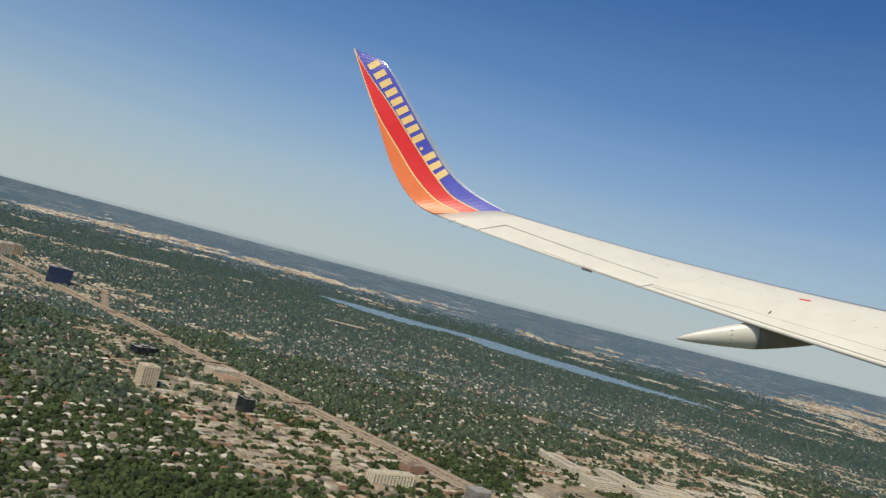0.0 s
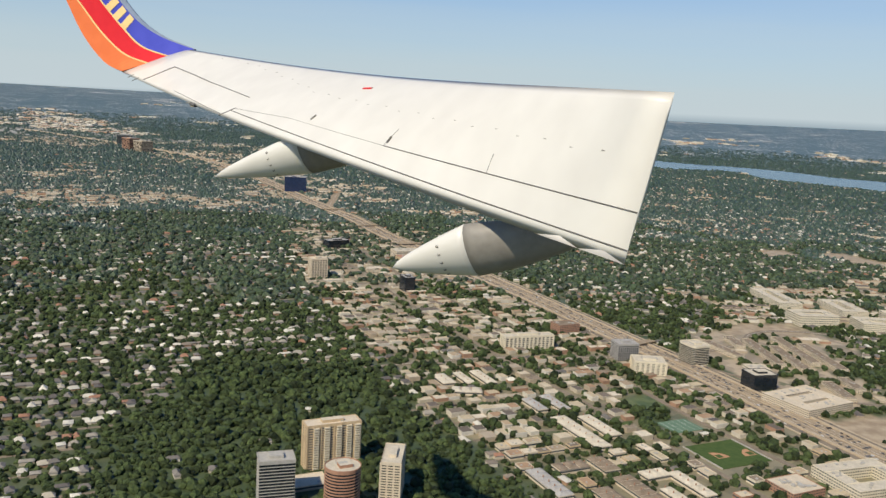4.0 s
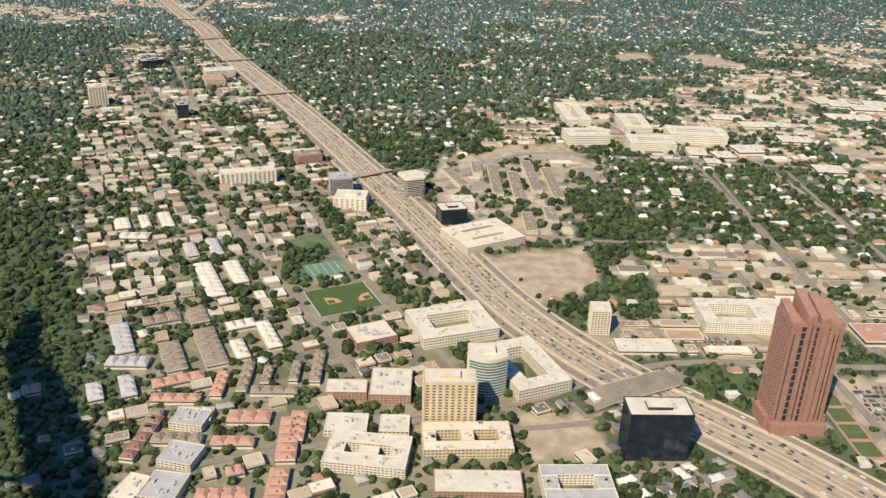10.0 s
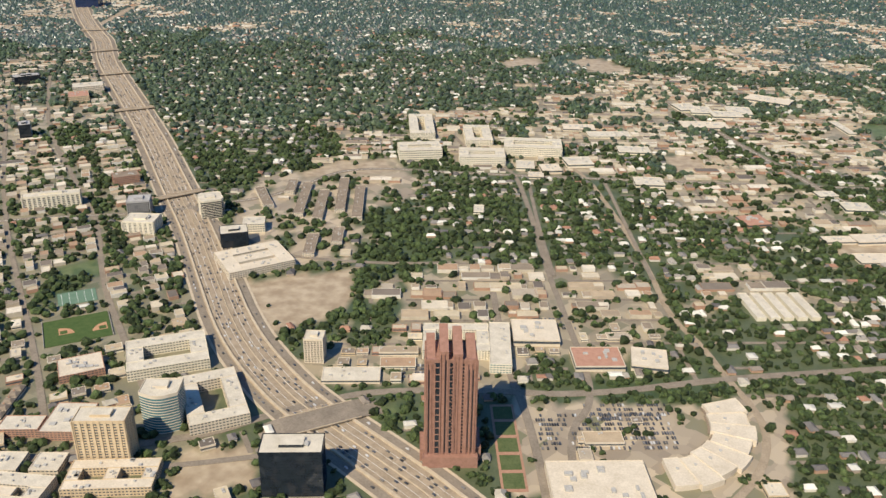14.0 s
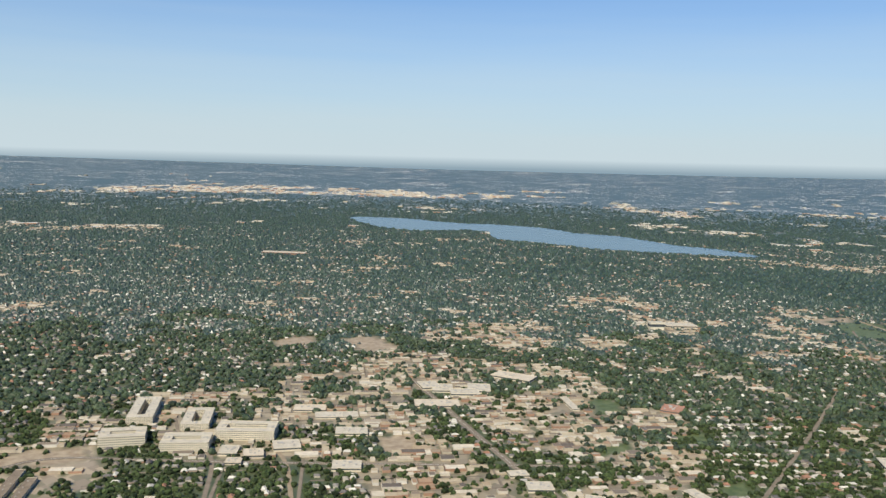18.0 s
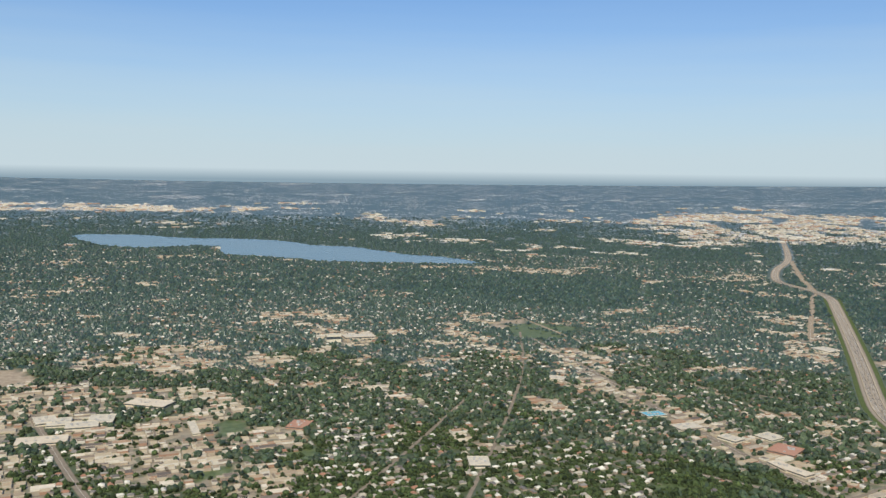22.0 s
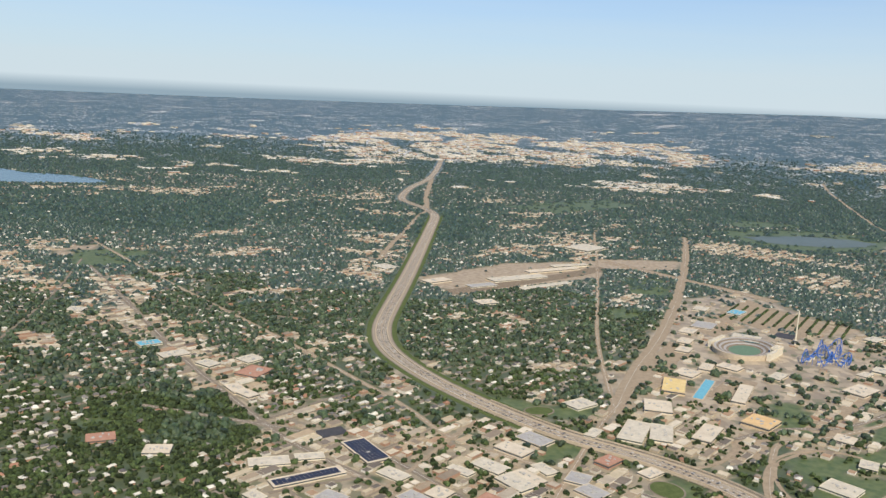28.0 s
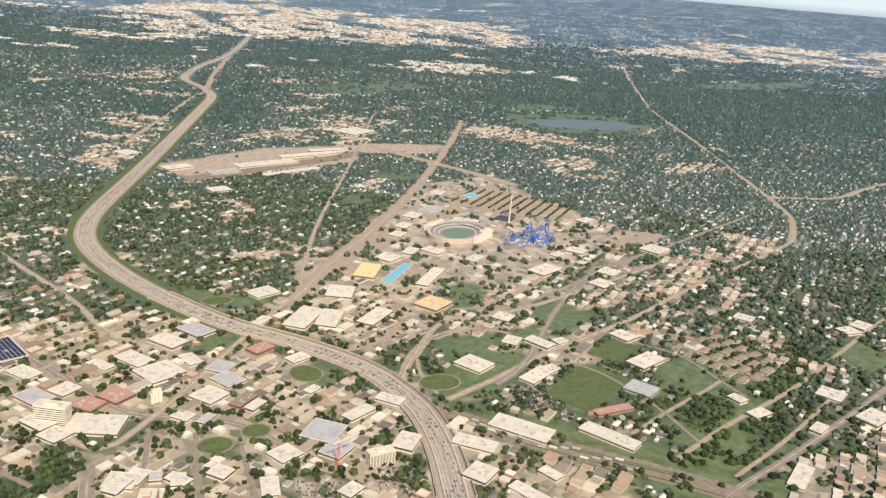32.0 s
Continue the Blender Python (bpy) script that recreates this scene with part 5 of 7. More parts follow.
terrace(33.0, 150.0, 8.0, 2.4, 48, "clay_roof", "row of flats with red tiled roof")
terrace(35.9, 145.7, 7.6, 2.0, 24, "clay_roof", "row of flats with red tiled roof")
terrace(39.6, 151.9, 7.0, 1.8, 114, "clay_roof", "row of flats with red tiled roof")
terrace(31.5, 169.2, 5.1, 3.0, 48, "white_roof", "terrace of flats with pale low roof")
terrace(37.9, 168.3, 9.8, 2.4, 138, "white_roof", "terrace of flats with pale low roof")
terrace(36.3, 162.0, 6.3, 2.2, 138, "white_roof", "terrace of flats with pale low roof")
terrace(42.2, 155.1, 8.4, 1.7, 114, "brown_roof", "row of town houses with dark brown roof")
terrace(44.9, 157.2, 5.3, 1.4, 114, "brown_roof", "row of town houses with dark brown roof")
terrace(48.4, 160.2, 6.0, 1.4, 114, "brown_roof", "row of town houses with dark brown roof")
terrace(51.0, 162.9, 9.6, 1.7, 114, "brown_roof", "row of town houses with dark brown roof")
terrace(48.4, 153.9, 7.4, 1.8, 24, "brown_roof", "row of town houses with dark brown roof")
terrace(48.9, 146.4, 6.4, 3.0, 24, "clay_roof", "row of flats with red tiled roof")
terrace(56.6, 147.4, 7.2, 2.4, 114, "clay_roof", "row of flats with red tiled roof")
terrace(50.2, 140.4, 6.1, 2.0, 24, "clay_roof", "row of flats with red tiled roof")
terrace(41.2, 143.4, 5.5, 3.4, 24, "white_roof", "terrace of flats with pale low roof")
terrace(36.6, 139.4, 6.1, 2.2, 114, "brown_roof", "row of town houses with dark brown roof")
terrace(42.6, 137.6, 7.1, 2.2, 24, "brown_roof", "row of town houses with dark brown roof")
terrace(8.6, 130.6, 4.2, 3.0, 24, "clay_roof", "row of flats with red tiled roof")
terrace(14.3, 138.3, 2.7, 2.4, 48, "clay_roof", "row of flats with red tiled roof")

terrace(38.0, 135.8, 10.2, 2.0, -75, "maroon_roof", "row of flats with dark red-brown roof")
terrace(54.3, 135.1, 2.4, 1.9, 44, "clay_roof", "row of flats with red tiled roof")
terrace(55.6, 130.5, 7.0, 2.4, 27, "clay_roof", "row of flats with red tiled roof")
terrace(61.1, 134.8, 7.4, 2.6, -65, "clay_roof", "row of flats with red tiled roof")
terrace(57.0, 144.2, 10.2, 2.8, -63, "clay_roof", "row of flats with red tiled roof")
for k, (x, y, w, d, a, wall, roof) in enumerate(((41.6, 142.1, 5.1, 4.2, 13, "beige_wall", "grey_roof"), (45.7, 134.7, 5.1, 4.6, 10, "beige_wall", "grey_roof"), (48.0, 128.3, 5.0, 5.4, 14, "beige_wall", "grey_roof"), (44.3, 126.3, 3.4, 5.0, 7, "beige_wall", "tan_roof"), (85.4, 146.2, 12.0, 4.6, 23, "brick_wall", "white_roof"))):
    low_block("flats_block", x, y, w, d, a, 1.3, M[wall], M[roof], "plain low block of flats among trees", "apartment block", 3, 4, 500 + k, group="low blocks of flats")
court_block("courtyard_flats", 97.9, 151.0, 9.6, 7.2, 25, 1.8, M["white_wall"], M["grey_roof"], "white flats round a pool court", 2.2, 4, seed=506)
low_block("parking_deck", 69.3, 145.4, 3.0, 2.2, 16, 1.62, M["beige_wall"], M["tan_roof"], "tan parking deck inside a court", "car park", 1, 0, 507)
sheet("car_lot", [(102, 160), (115, 166), (120, 158), (105, 151)], 0.06, M["asphalt"], "worn asphalt lot with planted strips", "car park")

# ---- fairground ----


def stadium(x, y, a, b, angle):
    ob = place("stadium", x, y, angle, "oval concrete stadium with rising stands and green pitch", "stadium")
    n = 40
    ringat = lambda f, z: [((a * f) * math.cos(2 * math.pi * k / n), (b * f) * math.sin(2 * math.pi * k / n), z) for k in range(n)]  # noqa: E731
    for k in range(6):
        f0, f1, z0, z1 = 0.52 + 0.08 * k, 0.60 + 0.08 * k, 0.25 + 0.32 * k, 0.57 + 0.32 * k
        v = ringat(f0, z0) + ringat(f1, z0 + 0.05) + ringat(f1, z1)
        i = np.arange(n)
        j = (i + 1) % n
        part("tier", mesh_from("tier", v, [np.column_stack([i, j, n + j, n + i]), np.column_stack([n + i, n + j, 2 * n + j, 2 * n + i])], [M["grey_roof" if k % 2 else "brown_roof"]]), ob)
    v = ringat(1.0, 2.2) + ringat(1.05, 2.2) + ringat(1.05, 0)
    i = np.arange(n)
    j = (i + 1) % n
    part("outer_wall", mesh_from("outer_wall", v, [np.column_stack([i, n + i, n + j, j]), np.column_stack([n + i, 2 * n + i, 2 * n + j, n + j])], [M["concrete"]]), ob)
    part("pitch", solid("pitch", [(a * 0.52 * math.cos(2 * math.pi * k / n), b * 0.52 * math.sin(2 * math.pi * k / n)) for k in range(n)], 0, 0.26, M["tennis"]), ob)
    for s in (-1, 1):
        part("grandstand", solid("grandstand", rect(a * 0.9, 1.6, 0, s * (b + 0.6)), 0, 3.0, M["white_wall"], M["white_roof"], 0.15, 0.1), ob)
    BUILT.append((x, y, a * 1.1, b * 1.25, radians(angle)))


stadium(612, 392, 17, 12.5, 30)
tower("press_stand", 622.5, 384.0, 7.0, 3.0, 30, 3.6, 5, 6, M["white_wall"], M["glass_grey"], M["white_roof"], "white grandstand tower beside a stadium", "grandstand", pier=0.2, seed=70)
mast = place("ride_mast", 642, 394.5, 0, "tall thin white observation tower ride", "ride tower")
for k in range(8):
    part("mast_section", solid("mast_section", [(r * math.cos(q), r * math.sin(q)) for q in [2 * math.pi * j / 10 for j in range(10)] for r in [0.42 - 0.02 * k]], 2.1 * k, 2.1 * (k + 1), M["white_wall"]), mast)
part("cabin", solid("cabin", [(1.1 * math.cos(2 * math.pi * j / 14), 1.1 * math.sin(2 * math.pi * j / 14)) for j in range(14)], 2.0, 2.8, M["glass_grey"], M["white_roof"]), mast)
part("base", solid("base", rect(3, 3), 0, 0.6, M["concrete"]), mast)


def tube(name, pts, r, mat, cyclic=False):
    c = bpy.data.curves.new(name, "CURVE")
    c.dimensions, c.bevel_depth, c.bevel_resolution = "3D", r, 1
    s = c.splines.new("POLY")
    s.points.add(len(pts) - 1)
    for p, q in zip(s.points, pts):
        p.co = (*q, 1)
    s.use_cyclic_u = cyclic
    c.materials.append(mat)
    return c


rng = random.Random(5)
for x, y, rx, ry, hmax, seed in ((634, 372, 9, 6, 4.0, 1), (648, 380, 9, 5, 5.0, 2), (643, 369, 6, 5, 3.0, 3)):
    rc = place("roller_coaster", x, y, 30, "blue steel roller coaster on lattice legs", "ride", "blue fairground rides")
    track = [(rx * math.cos(q) * (1 + 0.25 * math.sin(3 * q + seed)), ry * math.sin(q) * (1 + 0.2 * math.cos(2 * q)), 0.8 + hmax * 0.5 * (1 + math.sin(4 * q + seed))) for q in [2 * math.pi * k / 72 for k in range(72)]]
    part("track", tube("track", track, 0.2, M["blue_paint"], True), rc)
    for k in range(0, 72, 3):
        a, b, h = track[k]
        part("leg", tube("leg", [(a, b, 0), (a, b, h)], 0.12, M["blue_paint"]), rc)
    for k in range(7):
        part("blue_roof", solid("blue_roof", rect(rng.uniform(1.2, 3), rng.uniform(1, 2.2), rng.uniform(-rx, rx) * 0.6, rng.uniform(-ry, ry) * 0.6), 0, rng.uniform(0.5, 1.1), M["white_wall"], M["blue_paint"]), rc)
    BUILT.append((x, y, rx, ry, radians(30)))
bas = place("reflecting_pool", 560, 350.5, 43, "long bright blue reflecting pool with stone rim", "pool")
part("rim", solid("rim", rect(26, 4.4), -0.05, 0.16, M["concrete"]), bas)
part("water", solid("water", rect(25, 3.5), 0.0, 0.2, M["pool"]), bas)
BUILT.append((560, 350.5, 15, 3.5, radians(43)))
# rows of brown-roofed flats between two streets
for col in range(4):
    for row in range(6):
        a, b = 621.0 + col * 6.6, 230.5 + row * 5.2 - (col % 2) * 0.8
        if b - 0.30 * (a - 619.5) > 222 and not (row == 0 and col > 2):
            terrace(a + row * -0.4, b + col * 0.9, 5.0 + 0.4 * ((row + col) % 3), 2.5, 17, "brown_roof", "row of low flats with weathered brown roof", 0.8)
HALLS = [
    (549.0, 354.0, 16.0, 8.4, 53, 1.4, "ochre_wall", "yellow_roof", "exhibition hall with bright yellow roof", 71),
    (530, 336, 11.0, 9.6, 59, 1.3, "beige_wall", "tan_roof", "long pale exhibition hall", 72),
    (570, 341, 22, 5.0, 43, 1.3, "beige_wall", "tan_roof", "cream exhibition hall beside the pool", 73),
    (557, 315.3, 11, 9.6, 28, 1.5, "ochre_wall", "orange_roof", "golden domed museum hall", 74),
    (624, 406, 12.5, 13.0, 45, 1.5, "glass_teal", "white_roof", "round-ended coliseum with pale green roof", 75),
    (577, 372, 9, 5, 43, 1.3, "beige_wall", "tan_roof", "cream fair building beside a pool", 76),
    (600, 357, 10, 5, 30, 0.9, "beige_wall", "white_roof", "long white-roofed shed on the fairground", 77)]
HALLS += [
    (640, 352, 7.5, 4, 20, 0.9, "white_wall", "white_roof", "long white-roofed shed on the fairground", 78),
    (655, 452, 11, 7, 30, 1.0, "white_wall", "pool", "fair hall with bright blue roof end", 79),
    (640, 462, 9, 7, 40, 1.0, "white_wall", "white_roof", "plain white hall on the fairground", 80),
    (690, 395, 10, 6, 20, 1.2, "white_wall", "white_roof", "white-roofed bandstand theatre among trees", 81),
    (620, 432, 14, 10, 40, 0.8, "beige_wall", "grey_roof", "wide grey-roofed livestock barn on pavement", 82),
    (605, 424, 10, 7, 40, 0.8, "beige_wall", "tan_roof", "tan barn on the fairground pavement", 83),
    (592, 408, 9, 6, 40, 1.1, "beige_wall", "tan_roof", "tan hall on the fairground pavement", 84),
    (583, 396, 8, 6, 40, 1.1, "beige_wall", "tan_roof", "tan hall on the fairground pavement", 85)]
for x, y, w, d, a, h, wall, roof, label, s in HALLS:
    low_block("fair_hall", x, y, w, d, a, h, M[wall], M[roof], label, "hall", 1, 3, s)
SHEDS = [
    (537.2, 230.5, 16.4, 7.4, -56, 1.0, "white_wall", "white_roof", "long white depot with sawtooth end", 90),
    (557, 218.6, 15.8, 5.4, -66, 1.0, "beige_wall", "white_roof", "long rail shed with cream and white roof", 91),
    (584.6, 236.8, 7.8, 8.6, 25, 1.0, "machine", "grey_roof", "grey warehouse beside a field", 92),
    (638, 197.5, 10, 6.4, 10, 1.6, "white_wall", "white_roof", "white commercial block by the avenue", 93),
    (438.5, 270, 13, 9, -27, 1.0, "beige_wall", "white_roof", "broad warehouse with pale roof", 94),
    (488.6, 247.4, 9, 9.6, -46, 1.0, "white_wall", "grey_roof", "square warehouse with pale grey roof", 95),
    (511.7, 257.0, 7.6, 4.2, -52, 0.9, "white_wall", "white_roof", "small white warehouse by the viaduct", 96),
    (393.5, 320.1, 11.4, 5.4, -2, 0.8, "white_wall", "white_roof", "white shed on a depot yard", 97),
    (405.0, 321.0, 8.4, 4.0, -2, 0.8, "white_wall", "white_roof", "white shed on a depot yard", 98)]
SHEDS += [
    (570, 545, 40, 9, 14, 1.0, "white_wall", "white_roof", "very long white rail freight shed", 99),
    (540, 528, 18, 7, 14, 0.9, "white_wall", "grey_roof", "long grey shed in a freight yard", 100),
    (527, 489, 11, 8, 10, 1.2, "white_wall", "tan_roof", "cream plant building among houses", 101),
    (668, 640, 26, 20, 30, 1.6, "white_wall", "white_roof", "white industrial plant with stepped roofs", 102),
    (362, 440, 9, 6, 20, 0.9, "white_wall", "pool", "street store with bright blue roof", 103),
    (371, 424, 11, 7, 22, 0.9, "beige_wall", "white_roof", "supermarket with cream roof", 104),
    (215, 575, 8, 5, 20, 4.2, "white_wall", "white_roof", "pale hospital tower among trees", 105),
    (228, 588, 18, 9, 20, 1.6, "beige_wall", "white_roof", "hospital wing with pale roof", 106),
    (-120, 800, 40, 12, 15, 1.6, "brick_wall", "tan_roof", "long school among trees", 107)]
for x, y, w, d, a, h, wall, roof, label, s in SHEDS:
    low_block("warehouse", x, y, w, d, a, h, M[wall], M[roof], label, "warehouse", 1, 4, s)
# halls and depots round the two motorway bends
LOOK = {'w': ('white_wall', 'white_roof', 'low depot with bright white roof'), 't': ('beige_wall', 'tan_roof', 'low hall with tan gravel roof'), 'g': ('beige_wall', 'grey_roof', 'low depot with grey roof'), 'b': ('brick_wall', 'brown_roof', 'brick works with dark brown roof'), 'c': ('brick_wall', 'clay_roof', 'brick shop row with faded red roof')}
DEPOTS_A = ((444.2, 303.2, 8.4, 4.2, -58, 'w'), (453.4, 303.8, 11.1, 6.6, -60, 'w'), (460.7, 294.4, 10.6, 6.0, -69, 't'), (474.2, 318.4, 10.9, 7.8, -63, 'g'), (464.6, 312.7, 11.1, 7.1, -59, 't'), (467.9, 298.7, 8.0, 4.8, -76, 'w'), (474.3, 282.6, 8.5, 6.9, -65, 'g'), (467.3, 275.4, 8.2, 8.2, -57, 'w'), (474.8, 269.7, 4.0, 8.6, -52, 'b'), (476.8, 265.7, 3.2, 6.3, -54, 'w'), (458.6, 267.2, 5.5, 4.4, -51, 'w'), (463.5, 263.6, 2.8, 5.5, -50, 'g'), (438.3, 280.7, 7.1, 6.6, -50, 'c'), (445.1, 283.2, 8.1, 7.1, -57, 'c'), (438.9, 241.6, 4.2, 6.6, -45, 'w'))
DEPOTS_B = ((443.1, 244.3, 4.9, 6.3, -42, 'w'), (445.9, 236.1, 3.5, 3.7, -22, 'w'), (451.3, 239.4, 3.5, 5.1, -15, 'w'), (447.0, 242.2, 3.0, 3.8, -14, 'g'), (460.4, 238.7, 5.1, 4.7, -53, 'w'), (468.9, 229.7, 7.8, 4.5, 76, 'w'), (476.3, 241.2, 6.6, 7.0, -69, 'w'), (500.6, 253.0, 4.0, 10.1, -67, 'w'), (484.8, 221.5, 4.0, 5.6, -62, 'w'), (488.7, 298.9, 5.5, 8.2, -64, 'c'), (497.1, 289.7, 5.0, 7.5, -69, 't'), (493.8, 269.3, 3.0, 4.8, -61, 'w'), (509.4, 317.9, 8.7, 19.3, -43, 'w'), (517.1, 314.4, 7.8, 15.1, -35, 'w'), (532.2, 310.9, 6.7, 16.5, -52, 't'))
DEPOTS_C = ((495.5, 319.8, 4.2, 8.0, -51, 'w'), (503.8, 344.2, 8.1, 11.1, -71, 'w'), (545.6, 268.3, 10.4, 9.1, -66, 'w'), (566.5, 279.0, 5.7, 7.2, -51, 'w'), (574.6, 274.6, 10.1, 5.3, -70, 'w'), (582.5, 273.8, 4.0, 5.2, -83, 'w'), (559.8, 255.3, 5.9, 13.4, -67, 't'), (566.3, 257.2, 4.5, 5.3, -77, 'w'), (606.5, 269.8, 8.2, 7.6, -77, 't'), (599.6, 251.3, 7.3, 13.9, -75, 't'), (624.9, 254.0, 8.9, 6.1, -68, 'w'), (567.7, 229.7, 3.3, 13.7, 88, 'c'), (608.3, 221.5, 5.0, 4.2, -85, 'w'), (606.9, 212.3, 4.2, 7.6, -86, 't'), (616.5, 199.6, 3.8, 6.8, -72, 'w'), (640.1, 213.1, 8.2, 8.6, -68, 'w'))
DEPOTS_D = ((590.6, 185.2, 4.6, 13.7, -64, 'w'), (664.4, 268.5, 7.3, 6.9, -65, 'w'), (694.2, 245.7, 6.3, 8.4, 85, 'w'), (704.0, 247.4, 6.2, 9.4, -76, 'w'), (515.7, 216.4, 6.7, 7.7, -60, 'w'), (519.9, 206.7, 4.8, 4.3, -55, 'w'), (531.6, 210.1, 6.0, 3.6, -74, 't'), (429.2, 268.3, 6.6, 5.9, -56, 'w'), (426.5, 289.0, 9.2, 6.5, -60, 'g'), (426.4, 275.3, 8.5, 5.6, -59, 'w'), (425.2, 304.8, 9.2, 5.7, -58, 'w'), (433.8, 291.1, 6.3, 6.8, -56, 't'), (456.2, 292.4, 11.1, 7.0, -69, 'w'), (488.4, 238.2, 6.4, 8.3, -56, 'g'), (505.7, 235.2, 5.9, 8.4, -47, 'w'))
for seed, rows in enumerate((DEPOTS_A, DEPOTS_B, DEPOTS_C, DEPOTS_D)):
    for k, (x, y, w, d, a, code) in enumerate(rows):
        wall, roof, label = LOOK[code]
        low_block("depot", x, y, w * 0.92, d * 0.92, a, 0.75 + 0.12 * (k % 5) + 0.006 * k + 0.0025 * seed, M[wall], M[roof], label, "depot", 1, 3, 200 + 20 * seed + k, group="depots and halls of the trade quarter")
for k, (x, y, w, d, a, code) in enumerate((
        (587.6, 370.9, 9.0, 7.0, -63, 't'), (564.3, 367.3, 8.2, 9.5, -59, 't'), (620.9, 335.4, 8.4, 14, -70, 't'), (651.8, 353.5, 8.0, 8.0, -59, 'w'), (647.4, 325.9, 7.6, 9.0, -63, 't'), (575.3, 297.2, 6.4, 6.8, -57, 't'),
        (691.5, 345.3, 10.0, 12, -70, 'w'), (633.9, 314.4, 7.8, 9.0, -71, 't'), (578, 523, 40, 5, 20, 'w'), (604, 566, 42, 6, 14, 't'), (517.7, 541.7, 16.9, 7.7, 21, 't'), (622, 578, 28, 5, 10, 'w'), (498.7, 583.3, 13, 11, -63, 'w'))):
    wall, roof, label = LOOK[code]
    low_block("long_hall", x, y, w, d, a, 1.0 + 0.1 * (k % 4), M[wall], M[roof], label, "hall", 1, 3, 300 + k, group="halls of the fair and freight yards")
for k, (x, y, w, d, a, code) in enumerate((
        (398.8, 413.4, 8.3, 7.7, 33, 'w'), (398.4, 397.9, 9.6, 11, -41, 'c'), (393.1, 375.5, 9.0, 4.8, -58, 't'), (382.9, 409.7, 7.8, 5.8, -53, 'w'), (331.0, 498.5, 7.7, 7, -22, 'w'), (348.9, 346.2, 8.2, 5.8, 3, 'c'), (364.4, 334.1, 7.6, 5.8, -12, 't'))):
    wall, roof, label = LOOK[code]
    low_block("street_store", x, y, w, d, a, 0.8 + 0.1 * (k % 4), M[wall], M[roof], label, "store", 1, 3, 330 + k, group="stores along the avenue")
SHOPS_A = ((414.0, 258.8, 6.2, 5.5, -51, 'b'), (440.1, 243.6, 7.3, 6.7, -29, 'w'), (421.3, 230.9, 6.2, 2.4, 83, 'g'), (451.3, 239.4, 6.1, 3.4, -55, 'w'), (521.7, 204.9, 10.4, 4.2, -71, 'w'), (511.2, 203.5, 5.6, 5.5, -72, 'w'), (521.7, 228.7, 11.8, 5.9, -49, 'w'), (387.4, 299.9, 5.7, 4.3, -59, 'w'), (397.5, 236.1, 5.6, 2.4, -30, 'w'), (382.7, 269.2, 5.1, 4.6, -49, 't'), (405.9, 295.1, 7.8, 6.9, -51, 'g'), (474.6, 290.8, 7.0, 7.6, -45, 'g'), (387.1, 256.6, 5.4, 3.8, -39, 't'))
SHOPS_B = ((194.0, 289.3, 19.6, 5.9, 25, 't'), (181.9, 295.8, 8.1, 3.9, 26, 't'), (191.5, 300.7, 14.4, 5.5, 28, 't'), (218.1, 319.9, 8.3, 5.7, 19, 'g'), (224.3, 314.6, 18.8, 3.5, 22, 'g'), (229.9, 330.1, 11.1, 4.5, -50, 'w'), (202.3, 317.6, 5.8, 6.4, -0, 'w'), (205.9, 306.3, 4.7, 3.0, -43, 'w'), (186.9, 321.8, 7.8, 6.3, 19, 'w'), (212.3, 284.2, 6.2, 4.5, 11, 'w'), (243.0, 299.5, 4.7, 11.0, -18, 'w'), (161.6, 300.1, 7.1, 7.2, 34, 'c'), (139.1, 388.6, 17.6, 8.9, 20, 't'), (129.6, 411.3, 8.2, 10.2, 32, 'w'), (145.2, 406.5, 12.0, 8.2, 20, 'w'), (179.4, 329.9, 6.0, 4.5, 28, 'w'))
SHOPS_C = ((110.0, 363.0, 15.8, 6.8, 25, 'w'), (99.1, 311.2, 5.0, 4.8, 19, 't'), (93.5, 318.5, 6.0, 7.8, 19, 'w'), (101.5, 318.6, 6.4, 6.7, 28, 't'), (107.7, 328.2, 8.8, 8.0, 30, 'w'), (92.9, 278.4, 2.9, 5.7, 19, 'w'), (98.4, 366.8, 12.1, 7.1, 20, 't'), (121.3, 348.1, 11.1, 7.2, 20, 'w'), (131.2, 318.7, 9.0, 7.1, 19, 'w'), (159.0, 437.7, 18.7, 9.9, -13, 't'), (185.5, 407.6, 17.0, 3.2, -66, 'w'), (223.0, 414.7, 8.1, 10.7, -10, 'c'), (135.4, 409.9, 8.8, 10.8, 18, 'w'), (149.1, 414.6, 9.7, 11.5, 13, 'w'), (288.3, 377.2, 7.4, 9.4, 4, 'w'), (390.3, 381.1, 9.6, 5.8, -72, 't'))
for seed, rows in enumerate((SHOPS_A, SHOPS_B, SHOPS_C)):
    for k, (x, y, w, d, a, code) in enumerate(rows):
        wall, roof, label = LOOK[code]
        low_block("shop_block", x, y, w * 0.94, d * 0.9, a, 0.752 + 0.12 * (k % 5) + 0.006 * k + 0.0025 * seed, M[wall], M[roof], label, "store", 1, 4, 400 + 20 * seed + k, group="stores, schools and flats along the avenues")
tower("white_midrise", 404.0, 250.6, 10.0, 3.6, -26, 7.6, 12, 10, M["white_wall"], M["glass_grey"], M["white_roof"], "broad cream-white mid-rise hospital with window bands", "hospital", band=0.6, seed=450)
low_block("white_podium", 407.5, 246.0, 8.4, 5.0, -26, 2.2, M["white_wall"], M["white_roof"], "low white hospital wing", "hospital", 3, 5, 451)
tower("white_midrise", 429.6, 275.4, 8.0, 3.0, -34, 5.2, 9, 8, M["white_wall"], M["glass_grey"], M["white_roof"], "cream office slab with plain end wall", "office", band=0.6, seed=452)
